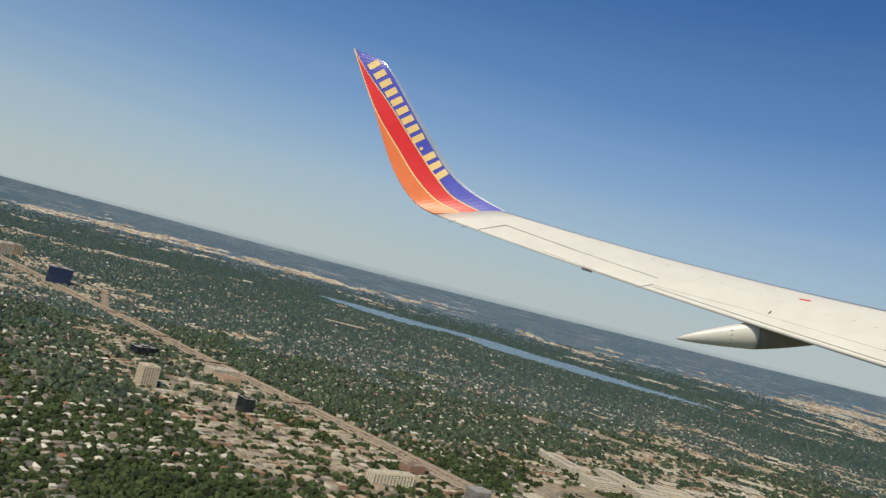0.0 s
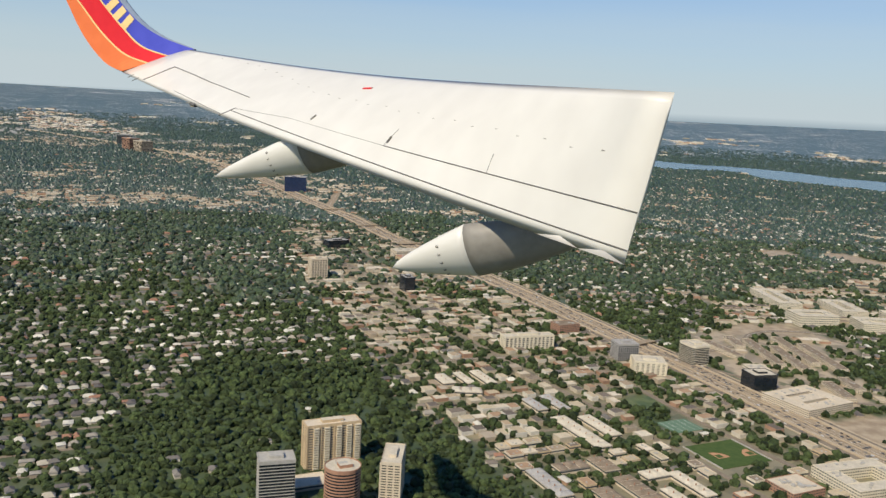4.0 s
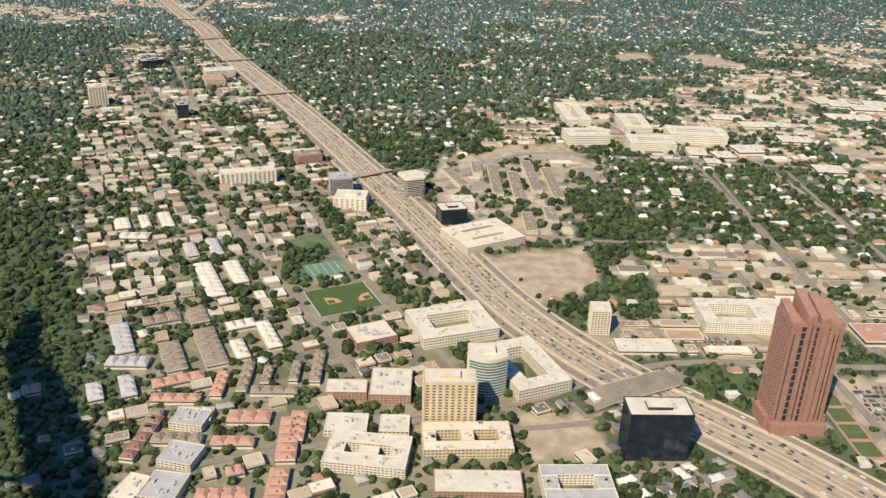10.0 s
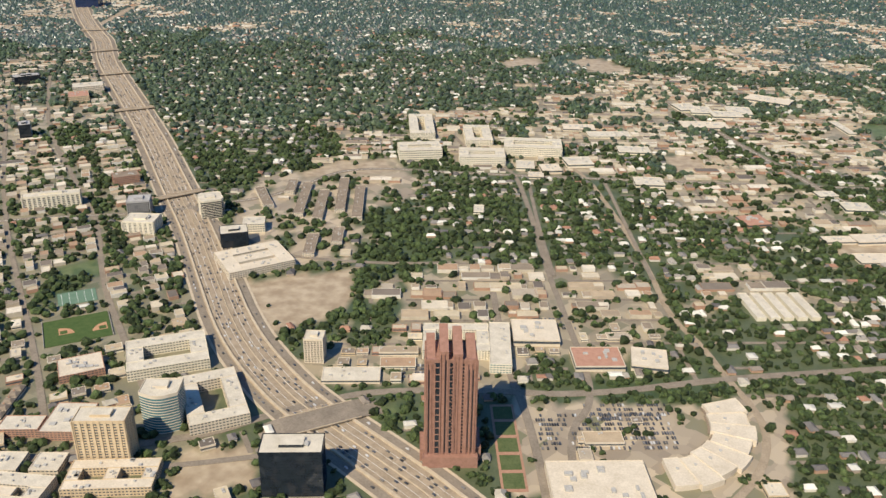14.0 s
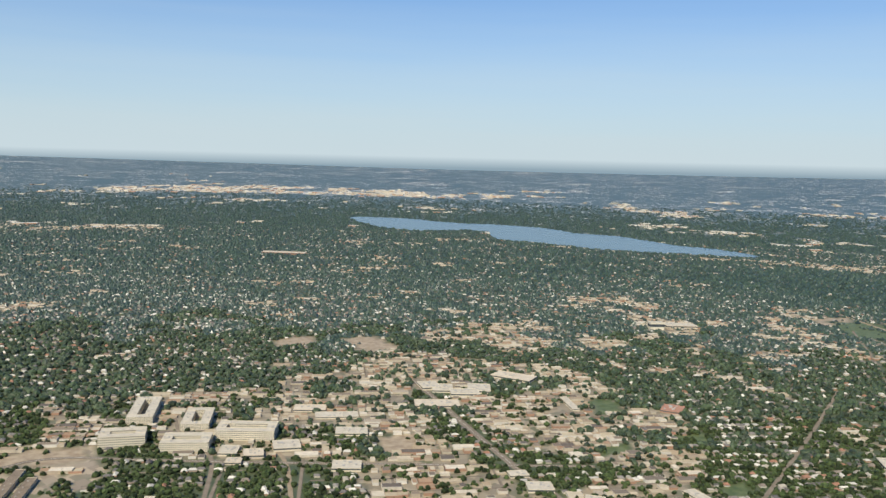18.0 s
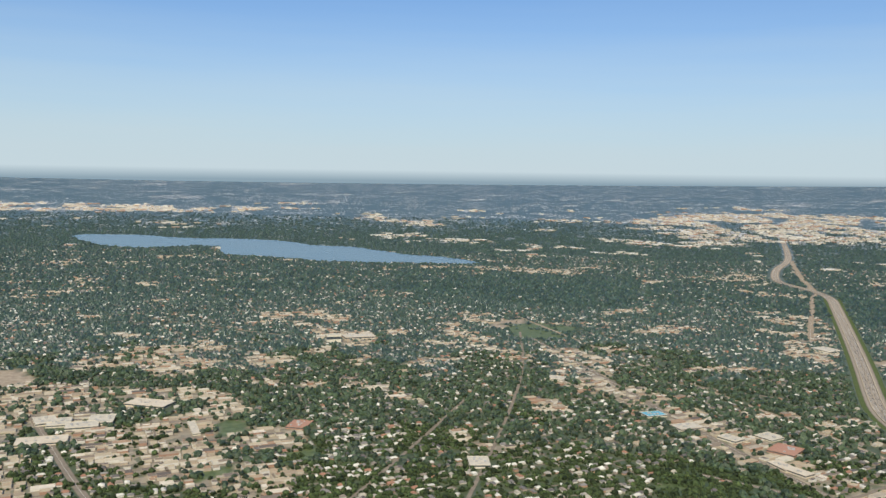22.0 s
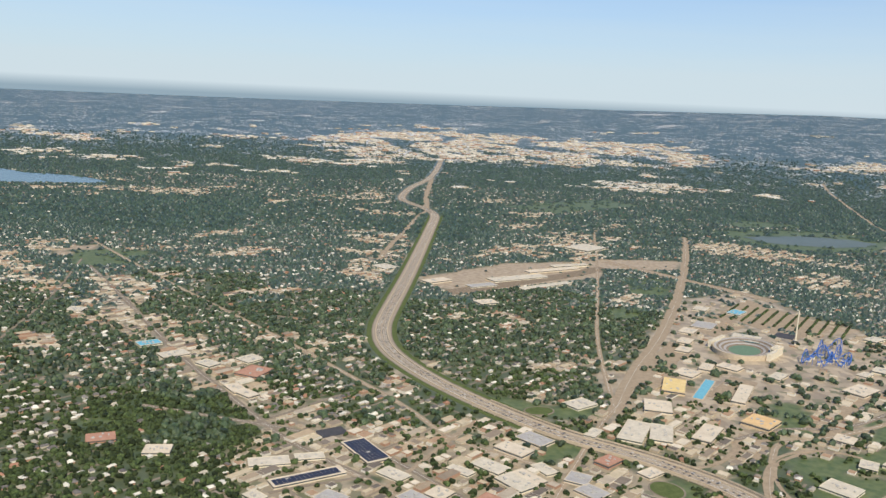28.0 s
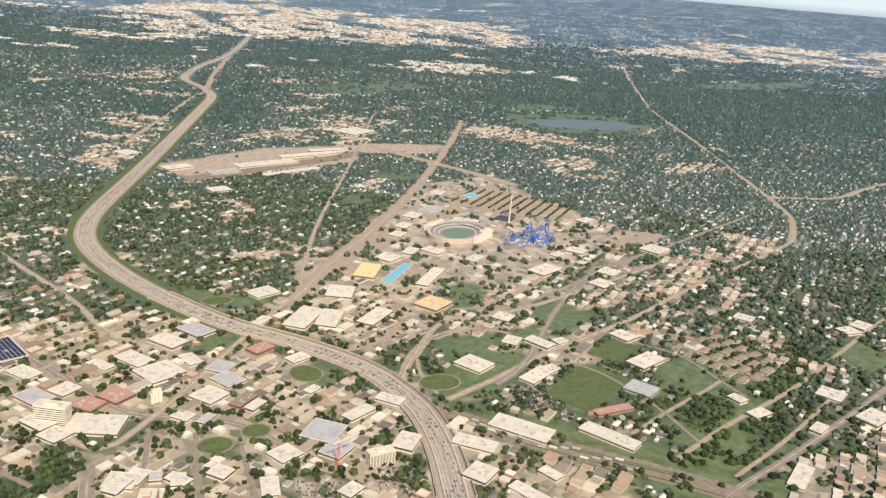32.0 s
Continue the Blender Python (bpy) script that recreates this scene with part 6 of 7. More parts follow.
tower("glass_hall", 411.6, 233.2, 7.6, 3.2, 20, 3.4, 4, 10, M["white_wall"], M["glass_grey"], M["white_roof"], "white hall with curved glazed front", "hall", band=0.4, seed=453)
tower("pillared_hall", 392.0, 240.2, 6.6, 4.4, -20, 3.2, 3, 9, M["beige_wall"], M["glass_dark"], M["tan_roof"], "beige hall with tall stone pillars", "hall", band=0.2, pier=0.3, seed=454)
tower("square_office", 385.4, 284.4, 7.0, 6.4, -48, 3.2, 5, 7, M["white_wall"], M["glass_dark"], M["white_roof"], "square white office with dark window bands", "office", band=0.5, seed=455)
for x, y, s in ((443.4, 232.4, 456), (447.0, 223.6, 457), (452.8, 222.4, 458)):
    tower("brick_loft", x, y, 3.8, 5.0, -20, 3.2, 5, 5, M["brick_wall"], M["glass_grey"], M["white_roof"], "red brick loft block with white roof", "loft building", band=0.5, pier=0.15, seed=s)
for x, y, w, a, s in ((46.5, 265.5, 24, 114, 460), (53.2, 263.4, 21, 114, 461), (54.6, 272.8, 25, 115, 462), (61.4, 269.6, 24, 115, 463), (64.2, 239.6, 12, 114, 464), (67.4, 247.0, 9, 114, 465), (36.2, 262.0, 15, 133, 466), (38.6, 272.4, 10, 114, 467)):
    low_block("long_flats", x, y, w, 2.7, a, 1.15, M["beige_wall"], M["brown_roof"], "long cream flats with dark weathered roof", "apartment block", 3, 5, s, group="rows of dark-roofed flats")
for poly in ([(644, 453), (684, 479), (689, 418), (647, 402)], [(610, 431), (644, 453), (642, 428), (612, 413)], [(531, 361), (586, 411), (588, 400), (534, 346)], [(556, 344), (581, 362), (587, 353), (563, 334)], [(570, 310), (629, 338), (629, 328), (570, 299)],
             [(528, 294), (538, 306), (552, 304), (538, 291)], [(680, 363), (720, 376), (712, 353), (679, 351)], [(492, 262), (500, 266), (510, 265), (507, 260), (497, 259)], [(481, 233), (494, 236), (498, 226), (493, 219)]):
    sheet("plaza", poly, 0.06, M["concrete_road"], "open tan paved lot", "plaza")
longb = tower("loft_building", 496, 230.2, 6.4, 2.6, 0, 3.4, 6, 8, M["beige_wall"], M["glass_grey"], M["tan_roof"], "tan brick loft building near rails", "loft building", pier=0.25, seed=108)
silo = place("silo_group", 454.3, 277.6, 20, "cluster of tall white grain silos", "silo")
for k, (px, py) in enumerate(((-1.1, 0), (0, 0.2), (1.1, 0), (0.4, 1.1))):
    part("silo", solid("silo", [(px + 0.58 * math.cos(2 * math.pi * j / 14), py + 0.58 * math.sin(2 * math.pi * j / 14)) for j in range(14)], 0, 2.4 + 0.5 * (k == 1), M["white_wall"]), silo)
part("headhouse", solid("headhouse", rect(2.6, 0.9, 0, 0.2), 2.3, 3.6, M["white_wall"]), silo)
BUILT.append((454.3, 277.6, 2, 2, 0))
crane = place("tower_crane", 486, 232, 0, "red and white lattice tower crane", "crane")
for px, py in ((-0.18, -0.18), (0.18, -0.18), (0.18, 0.18), (-0.18, 0.18)):
    part("mast_leg", tube("mast_leg", [(px, py, 0), (px, py, 6.5)], 0.035, M["wl_red"]), crane)
for k in range(12):
    part("brace", tube("brace", [(-0.18, -0.18, 0.5 * k), (0.18, 0.18, 0.5 * k + 0.5)], 0.02, M["wl_red"]), crane)
part("jib", tube("jib", [(-1.6, 0, 6.5), (4.6, 1.0, 7.1)], 0.1, M["white_wall"]), crane)
for x, y, w, d, a, seed in ((421.4, 321.3, 15, 6.6, -75, 480), (402.2, 308.1, 19.5, 3.6, 13, 481)):
    hall = low_block("solar_hall", x, y, w + 1.4, d + 1.2, a, 0.95, M["beige_wall"], M["tan_roof"], "long beige hall with dark solar panels on its roof", "hall", 1, 1, seed)
    for u in np.arange(-w / 2 + 0.6, w / 2 - 0.4, 1.25):
        for v in np.arange(-d / 2 + 0.5, d / 2 - 0.3, 1.15):
            part("solar_panel", solid("solar_panel", rect(1.12, 0.98, u, v), 0.86, 0.98, M["panel"]), hall)
for x, y, w, d, a in ((650, 410, 10, 9, 35), (415, 338, 9, 6, 15)):
    sheet("dark_car_park", [(x + u * math.cos(radians(a)) - v * math.sin(radians(a)), y + u * math.sin(radians(a)) + v * math.cos(radians(a))) for u, v in rect(w, d)], 0.09, M["dark_asphalt"], "dark asphalt car park with fresh surface", "car park")
    BUILT.append((x, y, w / 2, d / 2, radians(a)))
for x, y, rx, ry in ((473.5, 254.5, 3.4, 3.0), (462.5, 251.5, 4.2, 3.4), (515, 316, 4.5, 4), (496, 280, 4.4, 5), (530, 262, 6, 4.5), (487, 342, 5, 3.5)):
    gp = place("round_green", x, y, 0, "round mown green ringed by a road", "lawn")
    n = 28
    part("kerb_road", solid("kerb_road", [((rx + 0.5) * math.cos(2 * math.pi * k / n), (ry + 0.5) * math.sin(2 * math.pi * k / n)) for k in range(n)], -0.05, 0.12, M["asphalt"]), gp)
    part("lawn", solid("lawn", [(rx * math.cos(2 * math.pi * k / n), ry * math.sin(2 * math.pi * k / n)) for k in range(n)], 0.0, 0.16, M["grass"]), gp)
    BUILT.append((x, y, rx + 0.8, ry + 0.8, 0))

for x, y, w, d, a in ((570.0, 244.0, 27, 15.5, 27), (596.5, 262.5, 18, 10.5, 24)):
    fld2 = place("sports_field", x, y, a, "open mown playing field", "field")
    part("turf", solid("turf", rect(w, d), -0.02, 0.09, M["field"]), fld2)
    BUILT.append((x, y, w / 2, d / 2, radians(a)))

# rail yard
yard = [(520, 250), (527, 238), (536, 226), (548, 212), (562, 196), (575, 178)]
bed = tagged(new("rail_bed", strip("rail_bed", yard, 0, 8, -0.1, 0.07, M["ballast"])), "brown ballast rail yard", "railway", kind="structure")
for k in range(-3, 4):
    part("track", strip("track", yard, k * 1.02, 0.26, 0.05, 0.11, M["brown_roof"]), bed)
for k, w in ((-2.5, 0.6), (0.5, 0.75), (1.5, 0.5)):
    part("weed_strip", strip("weed_strip", yard[1:-1] if k > 0 else yard[2:], k * 1.02, w, 0.05, 0.095, M["grass"]), bed, "green weeds between two tracks")
yard2 = [(515, 515), (560, 532), (610, 553), (645, 572)]
bed2 = tagged(new("rail_bed", strip("rail_bed", yard2, 0, 11, -0.1, 0.07, M["ballast"])), "brown ballast freight yard", "railway", kind="structure")
for k in range(-4, 5):
    part("track", strip("track", yard2, k * 1.15, 0.34, 0.05, 0.12, M["brown_roof"]), bed2)
for k in range(22):
    p = smooth_line(yard, 2.6)[4 + k % 18]
    t0 = smooth_line(yard, 2.6)[5 + k % 18] - p
    low = place("rail_wagon", p[0] + (k % 4 - 2) * 0.9, p[1] + (k % 4 - 2) * 0.75, math.degrees(math.atan2(t0[1], t0[0])), "pale freight wagon on yard tracks", "rail wagon", "wagons in the rail yard")
    part("body", solid("body", rect(2.1, 0.42), 0.2, 0.62, M["machine" if k % 3 else "white_wall"]), low)
    for s in (-0.7, 0.7):
        part("bogie", solid("bogie", rect(0.4, 0.36, s, 0), 0.1, 0.21, M["wing_line"]), low)

# ---- homes, shops and trees in great number ----
rs = np.random.RandomState(11)
FLIGHT = [(0, 0), (70, 38), (150, 76), (230, 102), (300, 110), (360, 102), (416, 76)]


def in_sight(px, py):
    return (-(px - 40) < math.tan(radians(60)) * (py - 10)) & (px - 400 < math.tan(radians(66)) * (py - 40)) & (py > 60)


def grid_angle(px, py):
    south = (px - 130) * 303 + (py - 168) * 356 < 0
    return np.where(south, 48, np.where(px < 330, 24, 31))


def lattice(angle, du, dv, box=(-900, 60, 1250, 1250)):
    """Points on a turned grid over the box, with their own u and v."""
    c, s = math.cos(radians(angle)), math.sin(radians(angle))
    reach = 2600
    u, v = np.meshgrid(np.arange(-reach, reach, du), np.arange(-reach, reach, dv))
    u, v = u.ravel(), v.ravel()
    px, py = 250 + u * c - v * s, 500 + u * s + v * c
    ok = (px > box[0]) & (px < box[2]) & (py > box[1]) & (py < box[3])
    return u[ok], v[ok], px[ok], py[ok]


TAKEN = np.zeros((4400, 2500), bool)      # half-metre cells that homes stand on


def take(px, py, r):
    n = int(math.ceil(r / 0.5))
    for a in range(-n, n + 1):
        for b in range(-n, n + 1):
            if math.hypot(a, b) * 0.5 <= r:
                i, j = ((px + 900) * 2).astype(int) + a, ((py - 60) * 2).astype(int) + b
                ok = (i >= 0) & (i < 4400) & (j >= 0) & (j < 2500)
                TAKEN[i[ok], j[ok]] = True


def is_taken(px, py):
    i, j = np.clip(((px + 900) * 2).astype(int), 0, 4399), np.clip(((py - 60) * 2).astype(int), 0, 2499)
    return TAKEN[i, j]


def turned(px, py, ang, local):
    """local (n, k, 3) corners turned by ang and moved to px, py."""
    c, s = np.cos(ang)[:, None], np.sin(ang)[:, None]
    return np.stack([px[:, None] + local[..., 0] * c - local[..., 1] * s, py[:, None] + local[..., 0] * s + local[..., 1] * c, local[..., 2]], -1)


HIP_W = np.array([[0, 1, 5, 4], [1, 2, 6, 5], [2, 3, 7, 6], [3, 0, 4, 7]])


def hip_corners(w, d, h, top):
    z, o = np.zeros_like(w), 0.10
    wall = np.stack([np.stack(q, -1) for q in [(-w / 2, -d / 2, z), (w / 2, -d / 2, z), (w / 2, d / 2, z), (-w / 2, d / 2, z), (-w / 2, -d / 2, h), (w / 2, -d / 2, h), (w / 2, d / 2, h), (-w / 2, d / 2, h)]], 1)
    W, D, g = w / 2 + o, d / 2 + o, np.maximum(w / 2 - d / 2 * 0.7, 0.1)
    roof = np.stack([np.stack(q, -1) for q in [(-W, -D, h - 0.03), (W, -D, h - 0.03), (W, D, h - 0.03), (-W, D, h - 0.03), (-g, z, top), (g, z, top)]], 1)
    return wall, roof


def all_faces(n, k, faces):
    return (np.arange(n)[:, None, None] * k + np.array(faces)[None]).reshape(-1, len(faces[0]))


def home_field(name, px, py, ang, w, d, h, top, label):
    wall, roof = hip_corners(w, d, h, top)
    n = len(px)
    ob = tagged(new(name, mesh_from(name, turned(px, py, ang, wall).reshape(-1, 3), [all_faces(n, 8, HIP_W.tolist())], [M["house_wall"]])), label, "houses", kind="stuff")
    me = mesh_from("roofs", turned(px, py, ang, roof).reshape(-1, 3), [all_faces(n, 6, [[0, 1, 5, 4], [2, 3, 4, 5]]), all_faces(n, 6, [[1, 2, 5], [3, 0, 4]])], [M["roof"]])
    tagged(part("roofs", me, ob), kind="stuff")


def flat_corners(w, d, h):
    z, i = np.zeros_like(w), 0.09
    f = lambda a, b, c: [np.stack(q, -1) for q in [(-a, -b, c), (a, -b, c), (a, b, c), (-a, b, c)]]  # noqa: E731
    return np.stack(f(w / 2, d / 2, z) + f(w / 2, d / 2, h) + f(w / 2 - i, d / 2 - i, h) + f(w / 2 - i, d / 2 - i, h - 0.07), 1)


FLAT_F = [[b * 4 + k, b * 4 + (k + 1) % 4, b * 4 + 4 + (k + 1) % 4, b * 4 + 4 + k] for b in range(3) for k in range(4)] + [[12, 13, 14, 15]]


def flat_field(name, px, py, ang, w, d, h, label, roof="flat_roof"):
    n = len(px)
    v = turned(px, py, ang, flat_corners(w, d, h)).reshape(-1, 3)
    ob = tagged(new(name, mesh_from(name, v, [all_faces(n, 16, FLAT_F[:8])], [M["flat_wall"]])), label, "buildings", kind="stuff")
    v2 = turned(px, py, ang, flat_corners(w, d, h)[:, 8:]).reshape(-1, 3)
    tagged(part("roofs", mesh_from("roofs", v2, [all_faces(n, 8, [[0, 1, 5, 4], [1, 2, 6, 5], [2, 3, 7, 6], [3, 0, 4, 7], [4, 5, 6, 7]])], [M[roof]]), ob), kind="stuff")


homes, shops, lanes = [], [], []
for angle in (24, 31, 48):
    # homes in rows along side streets
    u, v, px, py = lattice(angle, 2.55, 4.5)
    u += rs.uniform(-0.5, 0.5, len(u))
    row = np.round(v / 4.5).astype(int)
    shift = np.where(row % 2 == 0, 0.55, -0.55) + rs.uniform(-0.7, 0.7, len(u))
    jx = rs.uniform(-1.1, 1.1, len(u))
    c, s = math.cos(radians(angle)), math.sin(radians(angle))
    px, py = px + jx * c - shift * s, py + jx * s + shift * c
    px, py = px + 12 * (patchy(px, py, 45, 41) - 0.5), py + 12 * (patchy(px, py, 45, 42) - 0.5)
    k = (grid_angle(px, py) == angle) & in_sight(px, py)
    kind = np.full(len(px), -1)
    kind[k] = cover_of(px[k], py[k])
    dist = line_off(FLIGHT, px, py)
    keep = rs.rand(len(px)) < np.select([kind == HOMES, kind == WOODS, kind == FLATS], [0.70, 0.06, 0.16], 0) * np.clip(1.45 - dist / 500, 0.24, 1) * (0.1 + 0.9 * patchy(px, py, 24, 5) + 0.6 * patchy(px, py, 75, 6))
    keep &= k & (dist > 70) & (dist < 1050) & (np.mod(u, 30) > 1.8)
    keep[keep] &= free(px[keep], py[keep], 0.9, 0.9)
    m = keep.sum()
    homes.append(np.column_stack([px[keep], py[keep], np.radians(angle + 90 * (rs.rand(m) < 0.35)) + rs.normal(0, 0.06, m), rs.uniform(1.35, 2.5, m), rs.uniform(1.0, 1.7, m), dist[keep]]))
    # flat-roofed blocks, back to back in rows between the streets
    u, v, px, py = lattice(angle, 3.3, 4.5)
    row = np.round(v / 4.5).astype(int)
    shift = np.where(row % 2 == 0, 0.4, -0.4) + rs.uniform(-0.25, 0.25, len(u))
    jx = rs.uniform(-0.5, 0.5, len(u))
    px, py = px + jx * c - shift * s, py + jx * s + shift * c
    k = (grid_angle(px, py) == angle) & in_sight(px, py)
    kind = np.full(len(px), -1)
    kind[k] = cover_of(px[k], py[k])
    dist = line_off(FLIGHT, px, py)
    block = (np.floor(u / 30) * 7 + np.floor(v / 9) * 13).astype(int)
    mood = np.random.RandomState(77).rand(997)[block % 997]
    keep = k & (dist > 70) & (dist < 1050) & (np.mod(u, 30) > 2.6) & (rs.rand(len(px)) < np.select([kind == TRADE, kind == FLATS, kind == PAVED], [0.78, 0.80, 0.12], 0) * np.where(kind == TRADE, np.where(px > 370, 0.8, 0.4) + 1.1 * patchy(px, py, 12, 43), 0.8 + 0.4 * mood))
    keep[keep] &= free(px[keep], py[keep], 1.2, 1.5)
    m, kk, md = keep.sum(), kind[keep], mood[keep]
    long_ = rs.rand(m) < 0.32
    wide = np.where(kk == FLATS, rs.uniform(2.2, 3.4, m), np.where(long_, rs.uniform(3.4, 7.5, m), rs.uniform(1.6, 3.2, m)))
    deep = np.where(kk == FLATS, rs.uniform(1.6, 2.8, m), np.where(long_, rs.uniform(2.2, 3.6, m), rs.uniform(1.3, 3.0, m)))
    turn_ = np.where(kk == FLATS, md < 0.35, (rs.rand(m) < 0.25) & ~long_)
    shops.append(np.column_stack([px[keep], py[keep], np.radians(angle + 90 * turn_), wide, deep, dist[keep], np.where(kk == FLATS, rs.uniform(0.7, 1.1, m), rs.uniform(0.45, 0.95, m))]))
    # side streets, piece by piece
    for du, dv, turn in ((6.0, 9.0, 0), (30.0, 6.0, 90)):
        u, v, px, py = lattice(angle, du, dv)
        if turn == 0:
            px, py = px - 2.25 * -s * -1, py - 2.25 * c
        k = (grid_angle(px, py) == angle) & in_sight(px, py)
        dist = line_off(FLIGHT, px, py)
        k &= (dist > 70) & (dist < 620)
        kind = np.full(len(px), -1)
        kind[k] = cover_of(px[k], py[k])
        k &= np.isin(kind, (HOMES, TRADE, FLATS))
        k[k] &= free(px[k], py[k], 2.0, 3.0)
        lanes.append(np.column_stack([px[k], py[k], np.full(k.sum(), radians(angle + turn))]))
homes, shops, lanes = np.concatenate(homes), np.concatenate(shops), np.concatenate(lanes)
for f in (-0.36, 0.0, 0.36):
    take(shops[:, 0] + f * shops[:, 3] * np.cos(shops[:, 2]), shops[:, 1] + f * shops[:, 3] * np.sin(shops[:, 2]), 1.25)
homes = homes[~is_taken(homes[:, 0], homes[:, 1])]
take(homes[:, 0], homes[:, 1], 0.7)

n = len(lanes)
loc = np.zeros((n, 4, 3))
loc[:, :, 0], loc[:, :, 1], loc[:, :, 2] = np.array([-3.05, 3.05, 3.05, -3.05]), np.array([-0.45, -0.45, 0.45, 0.45]), 0.035
tagged(new("side_streets", mesh_from("side_streets", turned(lanes[:, 0], lanes[:, 1], lanes[:, 2], loc).reshape(-1, 3), [np.arange(4 * n).reshape(-1, 4)], [M["asphalt"]])), "grid of narrow grey side streets under trees", "road", kind="structure")

# the nearest homes and blocks singly, the rest joined
homes = homes[np.argsort(homes[:, 5])]
shops = shops[np.argsort(shops[:, 5])]
NEAR_H, NEAR_S = 290, 290
wall_t, roof_t = [], []
for k, (w, d) in enumerate(((1, 0.62), (1, 0.75), (1, 0.9))):
    wl, rf = hip_corners(np.array([2.0]), np.array([2.0 * d]), np.array([0.5]), np.array([0.98]))
    wall_t.append(mesh_from("house_walls", wl[0], [HIP_W], [M["beige_wall"] if k else M["brick_wall"]]))
    roof_t.append(mesh_from("house_roof", rf[0], [np.array([[0, 1, 5, 4], [2, 3, 4, 5]]), np.array([[1, 2, 5], [3, 0, 4]])], [M["roof_one"]]))
for k, (x, y, a, w, d, _) in enumerate(homes[:NEAR_H]):
    ob = place("house", x, y, math.degrees(a), "single-family house with hipped shingle roof among trees", "house", "houses among the trees")
    ob.scale = (w / 2, w / 2, 1.0)
    part("wall", wall_t[k % 3], ob)
    part("roof", roof_t[k % 3], ob)
for k, (x, y, a, w, d, _, h) in enumerate(shops[:NEAR_S]):
    ob = place("flat_roofed_building", x, y, math.degrees(a), "low flat-roofed block with parapet and rooftop machines", "building", "flat-roofed town blocks")
    part("wall", solid("wall", rect(w, d), 0, h, M[("beige_wall", "white_wall", "brick_wall", "ochre_wall", "beige_wall")[k % 5]], M["flat_roof_one"], 0.12, 0.07), ob)
    part("window_strip", belt("window_strip", rect(w, d), h * 0.3, h * 0.62, 0.008, M["glass_grey"]), ob)
    roof_units(ob, w, d, h - 0.08, 2, random.Random(k), 0.45)
H, S = homes[NEAR_H:], shops[NEAR_S:]
home_field("town_houses", H[:, 0], H[:, 1], H[:, 2], H[:, 3], H[:, 4], rs.uniform(0.4, 0.8, len(H)), rs.uniform(0.85, 1.2, len(H)), "thousands of small houses under trees")
flat_field("town_blocks", S[:, 0], S[:, 1], S[:, 2], S[:, 3], S[:, 4], S[:, 6], "many low flat-roofed shops and warehouses")

# big sheds and plants far off
u, v, px, py = lattice(20, 15, 11, (-1700, 900, 2400, 2400))
px, py = px + rs.uniform(-5, 5, len(px)), py + rs.uniform(-4, 4, len(px))
kind, dist = cover_of(px, py), line_off(FLIGHT, px, py)
k = in_sight(px, py) & (kind == TRADE) & (dist > 1000) & (rs.rand(len(px)) < 0.62)
px, py, m = px[k], py[k], k.sum()
flat_field("far_sheds", px, py, np.radians(20 + 90 * (rs.rand(m) < 0.3)), rs.uniform(5, 17, m), rs.uniform(4, 9, m), rise(px, py) + rs.uniform(1.0, 2.0, m), "pale roofs of distant sheds and plants", "far_roof")

# ---- trees ----
_ring = lambda r, z, o: [(r * math.cos(2 * math.pi * (k + o) / 5), r * math.sin(2 * math.pi * (k + o) / 5), z) for k in range(5)]  # noqa: E731
ICO = np.array([(0, 0, 1.0)] + _ring(0.86, 0.45, 0) + _ring(0.95, -0.45, 0.5))
ICO_F = [[0, 1 + k, 1 + (k + 1) % 5] for k in range(5)] + [[1 + k, 6 + k, 1 + (k + 1) % 5] for k in range(5)] + [[1 + (k + 1) % 5, 6 + k, 6 + (k + 1) % 5] for k in range(5)]
OCT = np.array([(1, 0, 0), (0.3, 0.95, 0), (-0.8, 0.6, 0), (-0.8, -0.6, 0), (0.3, -0.95, 0), (0, 0, 1)])
OCT_F = [[0, 1, 5], [1, 2, 5], [2, 3, 5], [3, 4, 5], [4, 0, 5]]


def crowns(name, px, py, r, shape, faces, lobes, label, seed, mat="canopy", tall=0.82):
    """Uneven crowns, each of one or more leafy lobes, over a short trunk hidden below."""
    g = np.random.RandomState(seed)
    n = len(px) * lobes
    x, y, q = np.repeat(px, lobes), np.repeat(py, lobes), np.repeat(r, lobes)
    if lobes > 1:
        first = np.arange(n) % lobes == 0
        x, y = x + np.where(first, 0, g.normal(0, 0.6, n) * q), y + np.where(first, 0, g.normal(0, 0.6, n) * q)
        q = q * np.where(first, 0.85 if lobes > 2 else 1, g.uniform(0.4, 0.8, n))
    spin = g.uniform(0, 2 * math.pi, n)
    loc = shape[None] * (1 + g.uniform(-0.28, 0.28, (n, len(shape), 1)))
    loc = loc * q[:, None, None] * np.array([1, 1, tall])
    v = turned(x, y, spin, loc)
    v[..., 2] += (q * (0.55 if len(shape) > 6 else 0.1))[:, None] + rise(x, y)[:, None]
    return tagged(new(name, mesh_from(name, v.reshape(-1, 3), [all_faces(n, len(shape), faces)], [M[mat]])), label, "trees", kind="stuff")


